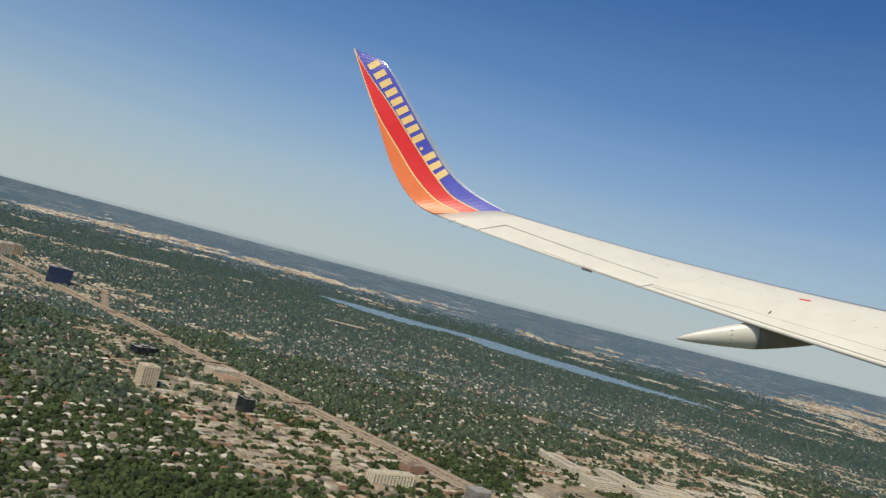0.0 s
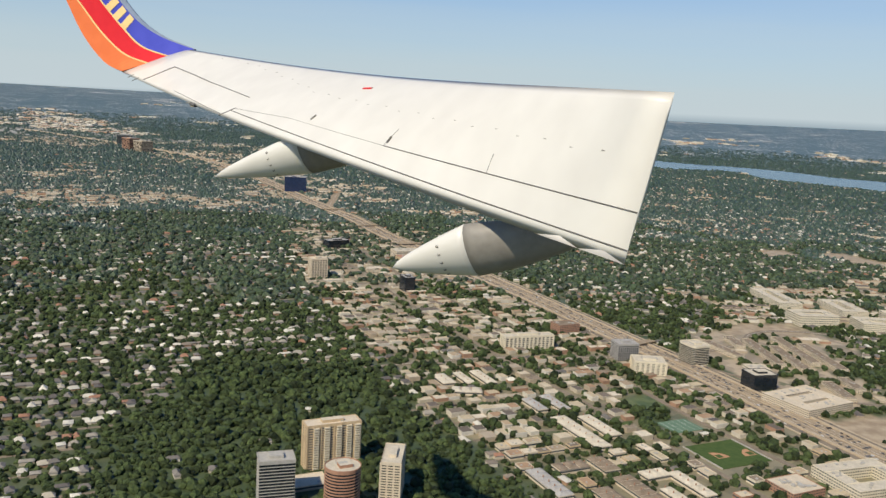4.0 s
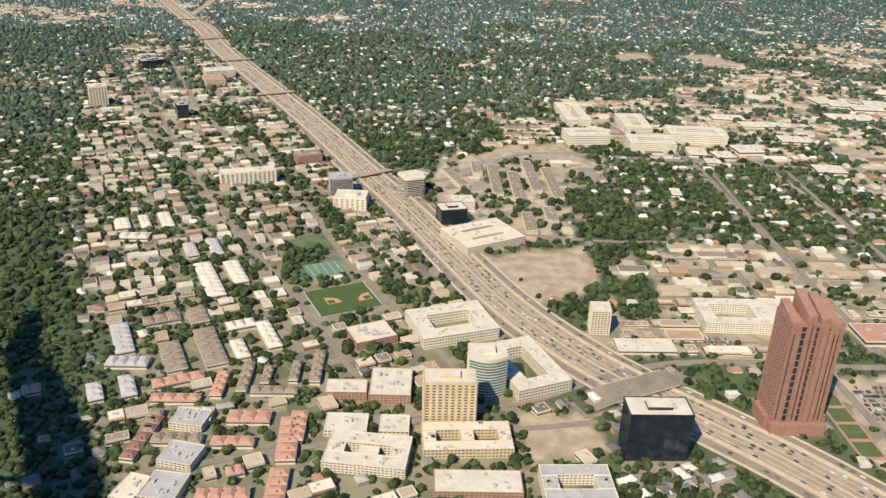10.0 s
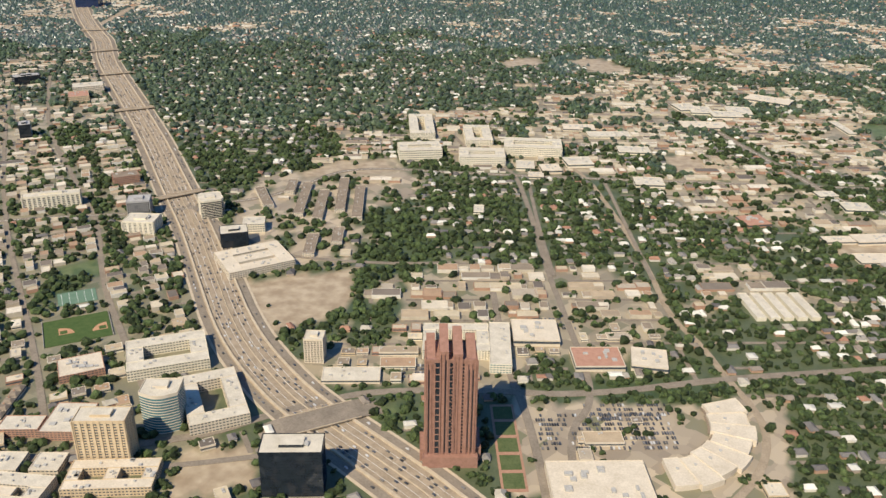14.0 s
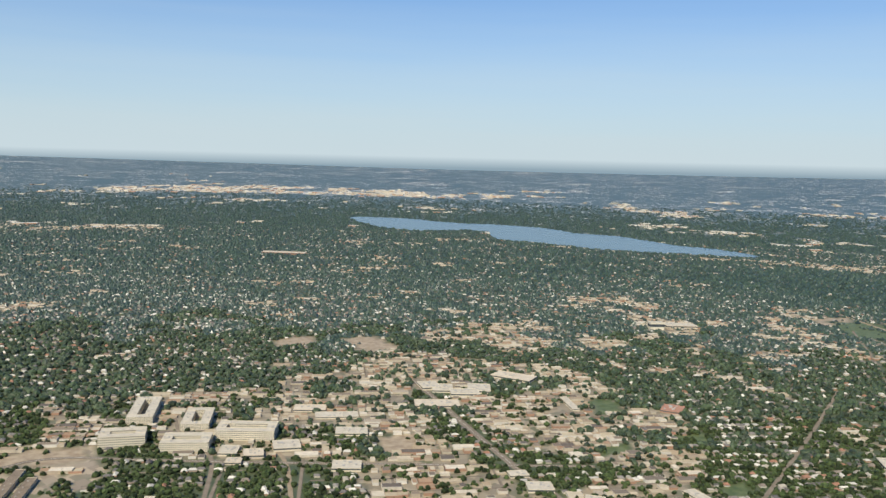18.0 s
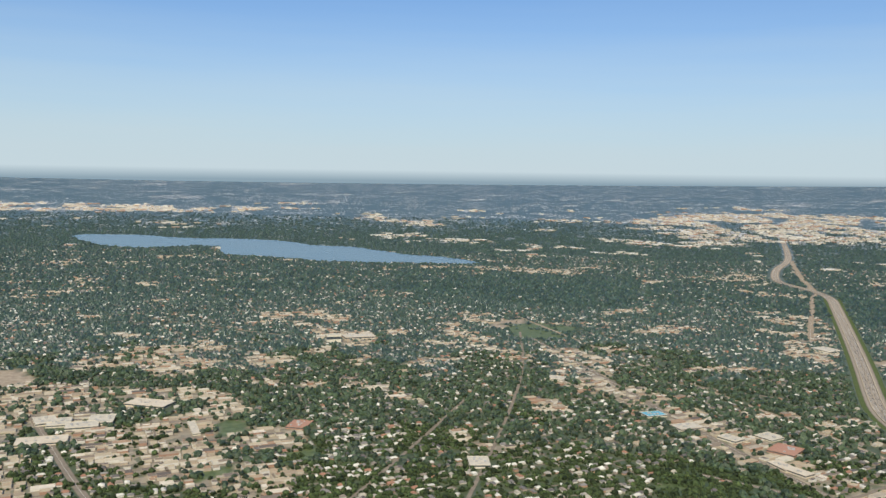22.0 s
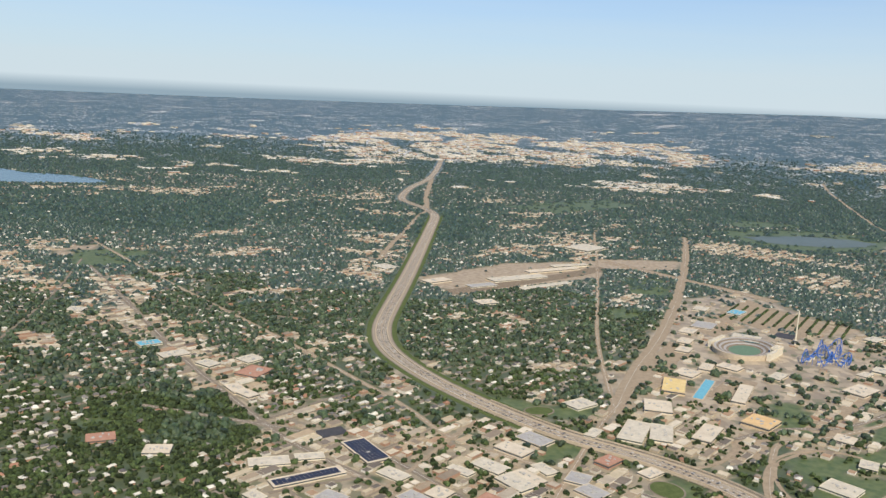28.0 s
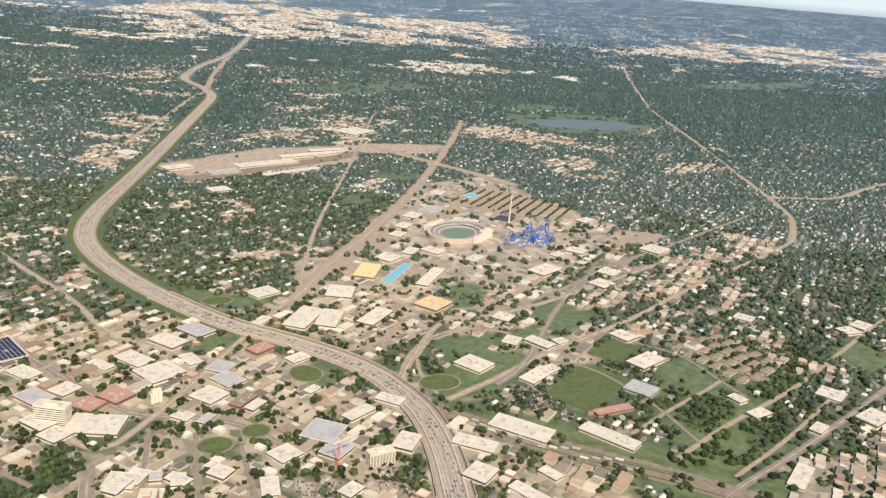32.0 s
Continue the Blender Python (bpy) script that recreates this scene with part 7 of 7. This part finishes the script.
def wood_points(spacing, near, far_, seed):
    g = np.random.RandomState(seed)
    u, v, px, py = lattice(13, spacing, spacing, (-1500, 60, 1900, 1900))
    px, py = px + g.uniform(-0.6, 0.6, len(px)) * spacing, py + g.uniform(-0.6, 0.6, len(px)) * spacing
    dist = line_off(FLIGHT, px, py) + 110 * (patchy(px, py, 34, 51) - 0.5) + 60 * (patchy(px, py, 9, 52) - 0.5)
    k = in_sight(px, py) & (dist > near) & (dist < far_)
    px, py = px[k], py[k]
    kind = cover_of(px, py)
    ga = np.radians(grid_angle(px, py))
    gv = np.mod((py - 500) * np.cos(ga) - (px - 250) * np.sin(ga) + 2.25, 9)
    verge = abs(np.minimum(gv, 9 - gv) - 1.0) < 0.5
    clump = np.maximum(0, patchy(px, py, 6, 22) - 0.30)
    odds = np.select([kind == HOMES, kind == WOODS, kind == TRADE, kind == FLATS, kind == GRASS, kind == BARE, kind == PAVED],
                     [0.82 * (0.52 + 0.85 * patchy(px, py, 14, 21) * (0.6 + 0.8 * patchy(px, py, 60, 9))), 0.98, np.where(verge, 0.55, np.where((px > 360) & (py < 340), np.where(px < 470, 2.6, 2.2), 1.5) * clump), np.where(verge, 0.97, 0.42 + 2.6 * clump), np.where(patchy(px, py, 7, 23) > 0.66, 0.75, 0.02), 0.01, np.where(patchy(px, py, 6, 24) > 0.68, 0.6, 0.03)], 0)
    odds = np.where((kind == HOMES) & (px > 430) & (py < 420), odds * np.where(px > 600, 0.80, 0.62), odds)
    odds = odds * np.clip((1900 - line_off(FLIGHT, px, py)) / 1100, 0, 1)
    k = g.rand(len(px)) < odds
    px, py = px[k], py[k]
    k = free(px, py, 0.35, 0.5)
    if far_ < 1200:
        k &= ~is_taken(px, py)
    return px[k], py[k], g


px, py, g = wood_points(1.5, -20, 145, 1)
crowns("near_trees", px, py, 0.5 + 0.55 * g.rand(len(px)) ** 1.4, ICO, ICO_F, 3, "dense green crowns of street and garden trees", 2)
px, py, g = wood_points(1.68, 145, 280, 11)
crowns("garden_trees", px, py, 0.48 + 0.7 * g.rand(len(px)) ** 1.4, ICO, ICO_F, 2, "green crowns of garden trees", 12)
px, py, g = wood_points(2.0, 280, 430, 3)
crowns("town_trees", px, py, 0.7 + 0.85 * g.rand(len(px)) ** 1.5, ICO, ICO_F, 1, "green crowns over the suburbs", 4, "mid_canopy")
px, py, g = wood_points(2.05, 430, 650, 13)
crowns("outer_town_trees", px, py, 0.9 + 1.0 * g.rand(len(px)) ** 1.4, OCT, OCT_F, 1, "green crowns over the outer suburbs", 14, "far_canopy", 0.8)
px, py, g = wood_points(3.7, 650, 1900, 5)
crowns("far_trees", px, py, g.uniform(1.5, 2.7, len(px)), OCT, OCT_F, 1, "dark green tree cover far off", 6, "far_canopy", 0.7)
# rows of trees on the fairground car parks
rows_x, rows_y = np.meshgrid(np.arange(-19, 20, 2.6), np.arange(-30, 31, 5.2))
c, s = math.cos(radians(38)), math.sin(radians(38))
tx, ty = 672 + (rows_x * c - rows_y * s).ravel(), 436 + (rows_x * s + rows_y * c).ravel()
k = free(tx, ty, 0.4, 0.5)
crowns("car_park_trees", tx[k], ty[k], np.full(k.sum(), 0.8), ICO, ICO_F, 1, "rows of small round trees on a tan car park", 7)

px, py = [], []
for q in LOTS:
    p = np.array(q)
    for v in (0.0, 0.34, 0.66, 1.0):
        for u in np.arange(0.0, 1.01, 0.085 if v in (0.0, 1.0) else 0.16):
            x, y = (p[0] * (1 - u) + p[3] * u) * (1 - v) + (p[1] * (1 - u) + p[2] * u) * v + g.uniform(-0.25, 0.25, 2)
            px.append(x), py.append(y)
px, py = np.array(px), np.array(py)
k = free(px, py, 0.2, 0.2)
crowns("lot_trees", px[k], py[k], 0.45 + 0.35 * g.rand(k.sum()), ICO, ICO_F, 2, "rows of small dark trees round parking lots", 8)

# ---- cars ----


def cars(name, px, py, ang, label):
    n = len(px)
    z = np.zeros(n)
    L, W, H = np.full(n, 4.7 * K / 2), np.full(n, 1.9 * K / 2), np.full(n, 0.85 * K)
    f = lambda a0, a1, b, c: [np.stack(q, -1) for q in [(a0 * L, -b * W, c), (a1 * L, -b * W, c), (a1 * L, b * W, c), (a0 * L, b * W, c)]]  # noqa: E731
    loc = np.stack(f(-1, 1, 1, z + 0.11) + f(-1, 1, 1, z + 0.11 + H) + f(-0.75, 0.45, 0.95, z + 0.11 + H) + f(-0.55, 0.2, 0.8, z + 0.11 + 1.75 * H), 1)
    fc = [[b * 4 + k, b * 4 + (k + 1) % 4, b * 4 + 4 + (k + 1) % 4, b * 4 + 4 + k] for b in range(3) for k in range(4)] + [[12, 13, 14, 15]]
    tagged(new(name, mesh_from(name, turned(px, py, ang, loc * np.array([1.1, 1.1, 1])).reshape(-1, 3), [all_faces(n, 16, fc)], [M["car"]])), label, "cars", kind="stuff")


def traffic(line, offsets, every, seed):
    g = np.random.RandomState(seed)
    p = smooth_line(line, every)
    nm = normals(p)
    out = []
    for o in offsets:
        k = g.rand(len(p)) < 0.28
        q = p[k] + nm[k] * o + g.normal(0, 0.05, (k.sum(), 2))
        out.append(np.column_stack([q, np.arctan2(-nm[k][:, 0], nm[k][:, 1])]))
    return np.concatenate(out)


c = np.concatenate([traffic(HWY_NORTH[:17], (-4.9, -2.9, -2.3, -1.5, -0.7, 0.7, 1.5, 2.3, 2.9, 4.9), 1.5, 1), traffic(HWY_EAST[:15], (-2.0, -1.5, -0.9, -0.4, 0.4, 0.9, 1.5, 2.0), 1.9, 2)])
cars("motorway_traffic", c[:, 0], c[:, 1], c[:, 2], "lines of cars on the motorway lanes")
out = []
for x, y, w, d, a in ((145, 196, 22, 9.5, 24), (147, 203, 14, 5, 24), (127, 227, 10, 5, 24), (110, 200, 8, 4, 24), (545, 243, 9, 6, 35), (480, 240, 8, 7, 20), (500, 218, 9, 8, 10), (655, 235, 8, 6, 20), (402, 308, 17, 2.6, 13), (448, 246, 7, 6, 20), (650, 410, 7, 7, 35), (478, 223.5, 10, 11, -25), (551, 244, 9, 12, 5), (497, 223, 10, 10, -10), (404, 283, 8, 18, 3), (416, 271, 7, 6, 30), (402, 290, 7, 5, 30), (486, 258, 6, 4, 30), (393, 295, 5, 4, 30), (110, 159, 9, 5, 25)):
    u, v = np.meshgrid(np.arange(-w / 2, w / 2, 0.42), np.arange(-d / 2, d / 2, 1.25))
    u, v = u.ravel(), v.ravel()
    keep = rs.rand(len(u)) < 0.55
    u, v = u[keep], v[keep]
    cc, ss = math.cos(radians(a)), math.sin(radians(a))
    out.append(np.column_stack([x + u * cc - v * ss, y + u * ss + v * cc, np.full(len(u), radians(a + 90))]))
for q in LOTS:
    u, v = np.meshgrid(np.arange(0.06, 0.95, 0.045), np.arange(0.1, 0.95, 0.16))
    u, v = u.ravel(), v.ravel()
    keep = rs.rand(len(u)) < 0.6
    u, v = u[keep, None], v[keep, None]
    p = np.array(q)
    at_ = (p[0] * (1 - u) + p[3] * u) * (1 - v) + (p[1] * (1 - u) + p[2] * u) * v
    d = p[1] - p[0]
    out.append(np.column_stack([at_, np.full(len(u), math.atan2(d[1], d[0]))]))
out = np.concatenate(out)
k = free(out[:, 0], out[:, 1], 0.3, -0.4)
cars("parked_cars", out[k, 0], out[k, 1], out[k, 2], "rows of parked cars on open lots")

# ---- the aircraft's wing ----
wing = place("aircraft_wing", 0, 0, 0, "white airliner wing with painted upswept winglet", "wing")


def lofted(name, rows, mat, parent, label="", smooth=True):
    """A closed skin through rows of points."""
    n, m = len(rows), len(rows[0])
    v = np.array(rows, float).reshape(-1, 3)
    i = np.arange(n - 1)[:, None] * m + np.arange(m)[None]
    j = np.arange(n - 1)[:, None] * m + (np.arange(m)[None] + 1) % m
    q = np.stack([i, j, j + m, i + m], -1).reshape(-1, 4)
    caps = np.array([list(range(m))[::-1], list(range((n - 1) * m, n * m))])
    return part(name, mesh_from(name, v, [q, caps], [mat], smooth=smooth), parent, label)


def section(te, le, up, thick, n=14):
    """A wing section between its trailing and leading edge."""
    te, le, up = Vector(te), Vector(le), Vector(up)
    out = []
    for k in range(2 * n):
        s = k / n if k < n else 2 - k / n
        t = thick * 5 * (0.2969 * math.sqrt(max(1 - s, 0)) - 0.126 * (1 - s) - 0.3516 * (1 - s) ** 2 + 0.2843 * (1 - s) ** 3 - 0.1015 * (1 - s) ** 4)
        side_ = 1 if k < n else -0.45
        out.append(te.lerp(le, s) + up * (side_ * t * (le - te).length + (0.001 if k in (0, n) else 0)))
    return out


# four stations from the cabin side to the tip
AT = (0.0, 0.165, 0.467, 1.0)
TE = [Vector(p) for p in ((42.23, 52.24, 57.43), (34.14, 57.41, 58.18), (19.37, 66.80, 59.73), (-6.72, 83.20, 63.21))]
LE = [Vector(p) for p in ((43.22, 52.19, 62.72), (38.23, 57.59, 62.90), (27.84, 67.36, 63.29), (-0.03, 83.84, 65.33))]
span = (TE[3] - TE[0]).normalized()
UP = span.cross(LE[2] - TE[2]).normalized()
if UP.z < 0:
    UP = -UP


def through_all(p, at_, t):
    """A smooth line through four places."""
    out = Vector((0, 0, 0))
    for i in range(4):
        w = 1.0
        for j in range(4):
            if j != i:
                w *= (t - at_[j]) / (at_[i] - at_[j])
        out += p[i] * w
    return out


def thick(f):
    return 0.05 - 0.012 * f


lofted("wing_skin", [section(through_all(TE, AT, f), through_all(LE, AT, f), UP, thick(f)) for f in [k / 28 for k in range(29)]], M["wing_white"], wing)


def on_wing(f, s, lift=0.02):
    """A place on the upper skin: f along the span, s from the trailing to the leading edge."""
    te, le = through_all(TE, AT, f), through_all(LE, AT, f)
    x = 1 - s
    t = thick(f) * 5 * (0.2969 * math.sqrt(x) - 0.126 * x - 0.3516 * x * x + 0.2843 * x ** 3 - 0.1015 * x ** 4)
    return te.lerp(le, s) + UP * (t * (le - te).length + lift)


def seam(a, b, r, label=""):
    part("panel_seam", tube("panel_seam", [tuple(on_wing(a[0] + (b[0] - a[0]) * k / 12, a[1] + (b[1] - a[1]) * k / 12, 0.0)) for k in range(13)], r, M["wing_line"]), wing, label)


# control surfaces along the rear edge
seam((0.908, 0.04), (0.925, 0.46), 0.06, "dark gap at the aileron's end")
seam((0.925, 0.46), (0.78, 0.37), 0.045, "dark hinge line of the aileron")
seam((0.78, 0.37), (0.635, 0.32), 0.035)
seam((0.79, 0.07), (0.61, 0.02), 0.02)
seam((0.605, 0.0), (0.61, 0.15), 0.04)
seam((0.61, 0.10), (0.15, 0.08), 0.03, "dark gap before the flap")
seam((0.15, 0.08), (0.0, 0.08), 0.03)
seam((0.608, 0.14), (0.498, 0.23), 0.014)
seam((0.498, 0.23), (0.30, 0.25), 0.010)
seam((0.30, 0.25), (0.0, 0.30), 0.026, "dark rear edge of the spoilers")
seam((0.30, 0.25), (0.312, 0.42), 0.012)
seam((0.15, 0.27), (0.16, 0.42), 0.012)
for f, s in ((0.30, 0.28), (0.458, 0.28)):
    part("vent", tube("vent", [tuple(on_wing(f, s, 0.0)), tuple(on_wing(f + 0.006, s + 0.06, 0.0))], 0.07, M["wing_line"]), wing, "small dark drain slot")
for f, s in ((0.96, 0.06), (0.93, 0.04)):
    part("wick", tube("wick", [tuple(on_wing(f, s, 0.0)), tuple(on_wing(f - 0.004, -0.10 + s, 0.0))], 0.03, M["wing_line"]), wing, "dark static wick")
part("hinge_block", tube("hinge_block", [tuple(on_wing(0.70, 0.0, -0.03)), tuple(on_wing(0.683, 0.0, -0.03))], 0.13, M["wing_line"]), wing, "dark hinge block at the rear edge")
for k in range(26):
    f = 0.05 + 0.034 * k
    p = on_wing(f, 0.6 + 0.3 * min(max((f - 0.55) / 0.3, 0), 1) - 0.02 * (k % 2), 0.0)
    part("access_cover", tube("access_cover", [tuple(p), tuple(p + span * (-0.22 - 0.06 * (k % 3)))], 0.022, M["wing_fleck"]), wing)
part("red_cover", tube("red_cover", [tuple(on_wing(0.492, 0.75, 0.0)), tuple(on_wing(0.478, 0.77, 0.0))], 0.07, M["wl_red"]), wing, "small red cap on the skin")


def fairing(tip, end, r):
    tip, end = Vector(tip), Vector(end)
    axis = (end - tip).normalized()
    a = axis.cross(UP).normalized()
    b = UP - axis * UP.dot(axis)
    b.normalize()
    fr = part("flap_fairing", None, wing, "white canoe-shaped fairing under the wing's rear edge")
    split = 0.45
    # front shell takes the darker material that stands for shade under the wing
    for name, lo, hi, mat in (("tail_cone", 0.0, split, "wing_white"), ("front_shell", split, 1.0, "fairing_shaded")):
        rows = []
        for k in range(13):
            f = lo + (hi - lo) * k / 12
            q = r * (0.02 + 0.98 * min(f / split, 1) ** 0.72 if f < split else 1 - 0.75 * ((f - split) / (1 - split)) ** 1.8)
            c0 = tip.lerp(end, f) + b * (q * 0.22)
            rows.append([c0 + a * (q * 0.62 * math.cos(2 * math.pi * j / 20)) + b * (q * math.sin(2 * math.pi * j / 20)) for j in range(20)])
        lofted(name, rows, M[mat], fr)
    near_side = a if a.dot(Vector((12, 7, 57)) - tip) > 0 else -a
    for k in range(5):
        q, turn = r * (0.02 + 0.98 * (0.30 / split) ** 0.72), radians(-40 + 24 * k)
        q0 = tip.lerp(end, 0.30) + b * (q * (0.22 + math.sin(turn))) + near_side * (q * 0.62 * math.cos(turn))
        part("rivet", tube("rivet", [tuple(q0), tuple(q0 + b * 0.06)], r * 0.05, M["wing_line"]), fr)
    part("drain", tube("drain", [tuple(tip.lerp(end, 0.24) - b * r * 0.44), tuple(tip.lerp(end, 0.38) - b * r * 0.64)], r * 0.12, M["wing_line"]), fr, "black drain lip")


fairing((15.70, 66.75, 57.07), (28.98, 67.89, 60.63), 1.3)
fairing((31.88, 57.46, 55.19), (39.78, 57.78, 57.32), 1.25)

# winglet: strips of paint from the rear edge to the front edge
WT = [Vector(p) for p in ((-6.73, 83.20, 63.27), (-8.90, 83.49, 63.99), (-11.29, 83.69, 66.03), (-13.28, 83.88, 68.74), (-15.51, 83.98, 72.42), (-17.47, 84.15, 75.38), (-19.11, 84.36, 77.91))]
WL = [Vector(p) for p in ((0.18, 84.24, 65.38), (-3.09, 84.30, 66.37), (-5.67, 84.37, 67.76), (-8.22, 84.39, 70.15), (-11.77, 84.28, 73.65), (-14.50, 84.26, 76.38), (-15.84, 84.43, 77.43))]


def eased(row, t):
    """A smooth value through evenly spaced stations."""
    n = len(row) - 1
    k = min(int(t * n), n - 1)
    u = t * n - k
    p0, p1, p2, p3 = row[max(k - 1, 0)], row[k], row[k + 1], row[min(k + 2, n)]
    return p1 + (p2 - p0) * (0.5 * u) + (p0 * 2 - p1 * 5 + p2 * 4 - p3) * (0.5 * u * u) + (p1 * 3 - p0 - p2 * 3 + p3) * (0.5 * u * u * u)


def facing(a, b, c):
    n = (b - a).cross(c - a).normalized()
    return n if n.dot(Vector((12, 7, 57)) - a) > 0 else -n


def winglet_strip(name, lo, hi, mat, label, lift=0.0):
    rows = []
    for k in range(37):
        t = k / 36
        a, b = eased(WT, t), eased(WL, t)
        nrm = facing(a, b, eased(WT, min(t + 0.02, 1)) if t < 1 else a + (a - eased(WT, 0.98)))
        s0, s1 = lo(t), max(hi(t), lo(t) + 0.002)
        p, q = a.lerp(b, s0), a.lerp(b, s1)
        rows.append([p + nrm * (0.08 + lift), q + nrm * (0.08 + lift), q - nrm * 0.08, p - nrm * 0.08])
    lofted(name, rows, M[mat], wing, label, smooth=False)


one = lambda t: max(eased((0.36, 0.33, 0.30, 0.22, 0.02, 0.0, 0.0), t), 0.0)  # noqa: E731
two = lambda t: max(eased((0.66, 0.62, 0.65, 0.59, 0.45, 0.21, 0.0), t), one(t) + 0.004)  # noqa: E731
edge_ = lambda t: min(eased((0.985, 0.96, 0.93, 0.90, 0.92, 0.95, 0.995), t), 0.998)  # noqa: E731
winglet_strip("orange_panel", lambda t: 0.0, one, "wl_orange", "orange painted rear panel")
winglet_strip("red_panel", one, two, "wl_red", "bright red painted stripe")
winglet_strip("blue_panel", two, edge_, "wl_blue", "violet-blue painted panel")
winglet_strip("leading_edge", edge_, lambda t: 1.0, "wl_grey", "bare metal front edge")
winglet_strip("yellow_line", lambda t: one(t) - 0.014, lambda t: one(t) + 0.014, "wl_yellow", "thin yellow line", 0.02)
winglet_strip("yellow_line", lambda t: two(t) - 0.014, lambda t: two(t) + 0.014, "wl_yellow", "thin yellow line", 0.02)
mids = [eased(WT, 0.34 + 0.56 * k / 200).lerp(eased(WL, 0.34 + 0.56 * k / 200), 0.7) for k in range(201)]
runs = np.concatenate([[0], np.cumsum([(q - p).length for p, q in zip(mids, mids[1:])])])
stops = [float(np.interp(runs[-1] * k / 12, runs, np.linspace(0.34, 0.90, 201))) for k in range(13)]
for k in range(13):
    # plain bars in place of lettering
    t = stops[k]
    a, b = eased(WT, t), eased(WL, t)
    along = (eased(WT, t + 0.02).lerp(eased(WL, t + 0.02), 0.7) - a.lerp(b, 0.7)).normalized()
    nrm = facing(a, b, eased(WT, t + 0.02))
    across = along.cross(nrm).normalized()
    if across.dot(b - a) < 0:
        across = -across
    o = a.lerp(b, two(t) * 0.52 + edge_(t) * 0.48) + nrm * 0.1
    hw, hh = (0.62 if k != 3 else 0.17), (0.34 if k != 3 else 0.15)
    if k == 3:
        o -= across * 0.3
    q = [o + across * i * hw + along * j * hh for i, j in ((-1, -1), (1, -1), (1, 1), (-1, 1))]
    v = q + [p + nrm * 0.02 for p in q]
    part("yellow_bar", mesh_from("yellow_bar", v, [np.array([[4, 5, 6, 7], [0, 1, 5, 4], [1, 2, 6, 5], [2, 3, 7, 6], [3, 0, 4, 7]])], [M["wl_yellow"]]), wing)
lamp_at = eased(WT, 0.97).lerp(eased(WL, 0.97), 0.22)
part("tip_light", tube("tip_light", [tuple(lamp_at), tuple(lamp_at + Vector((0.25, 0.1, -0.1)))], 0.16, M["lane"]), wing, "small pale lamp lens")
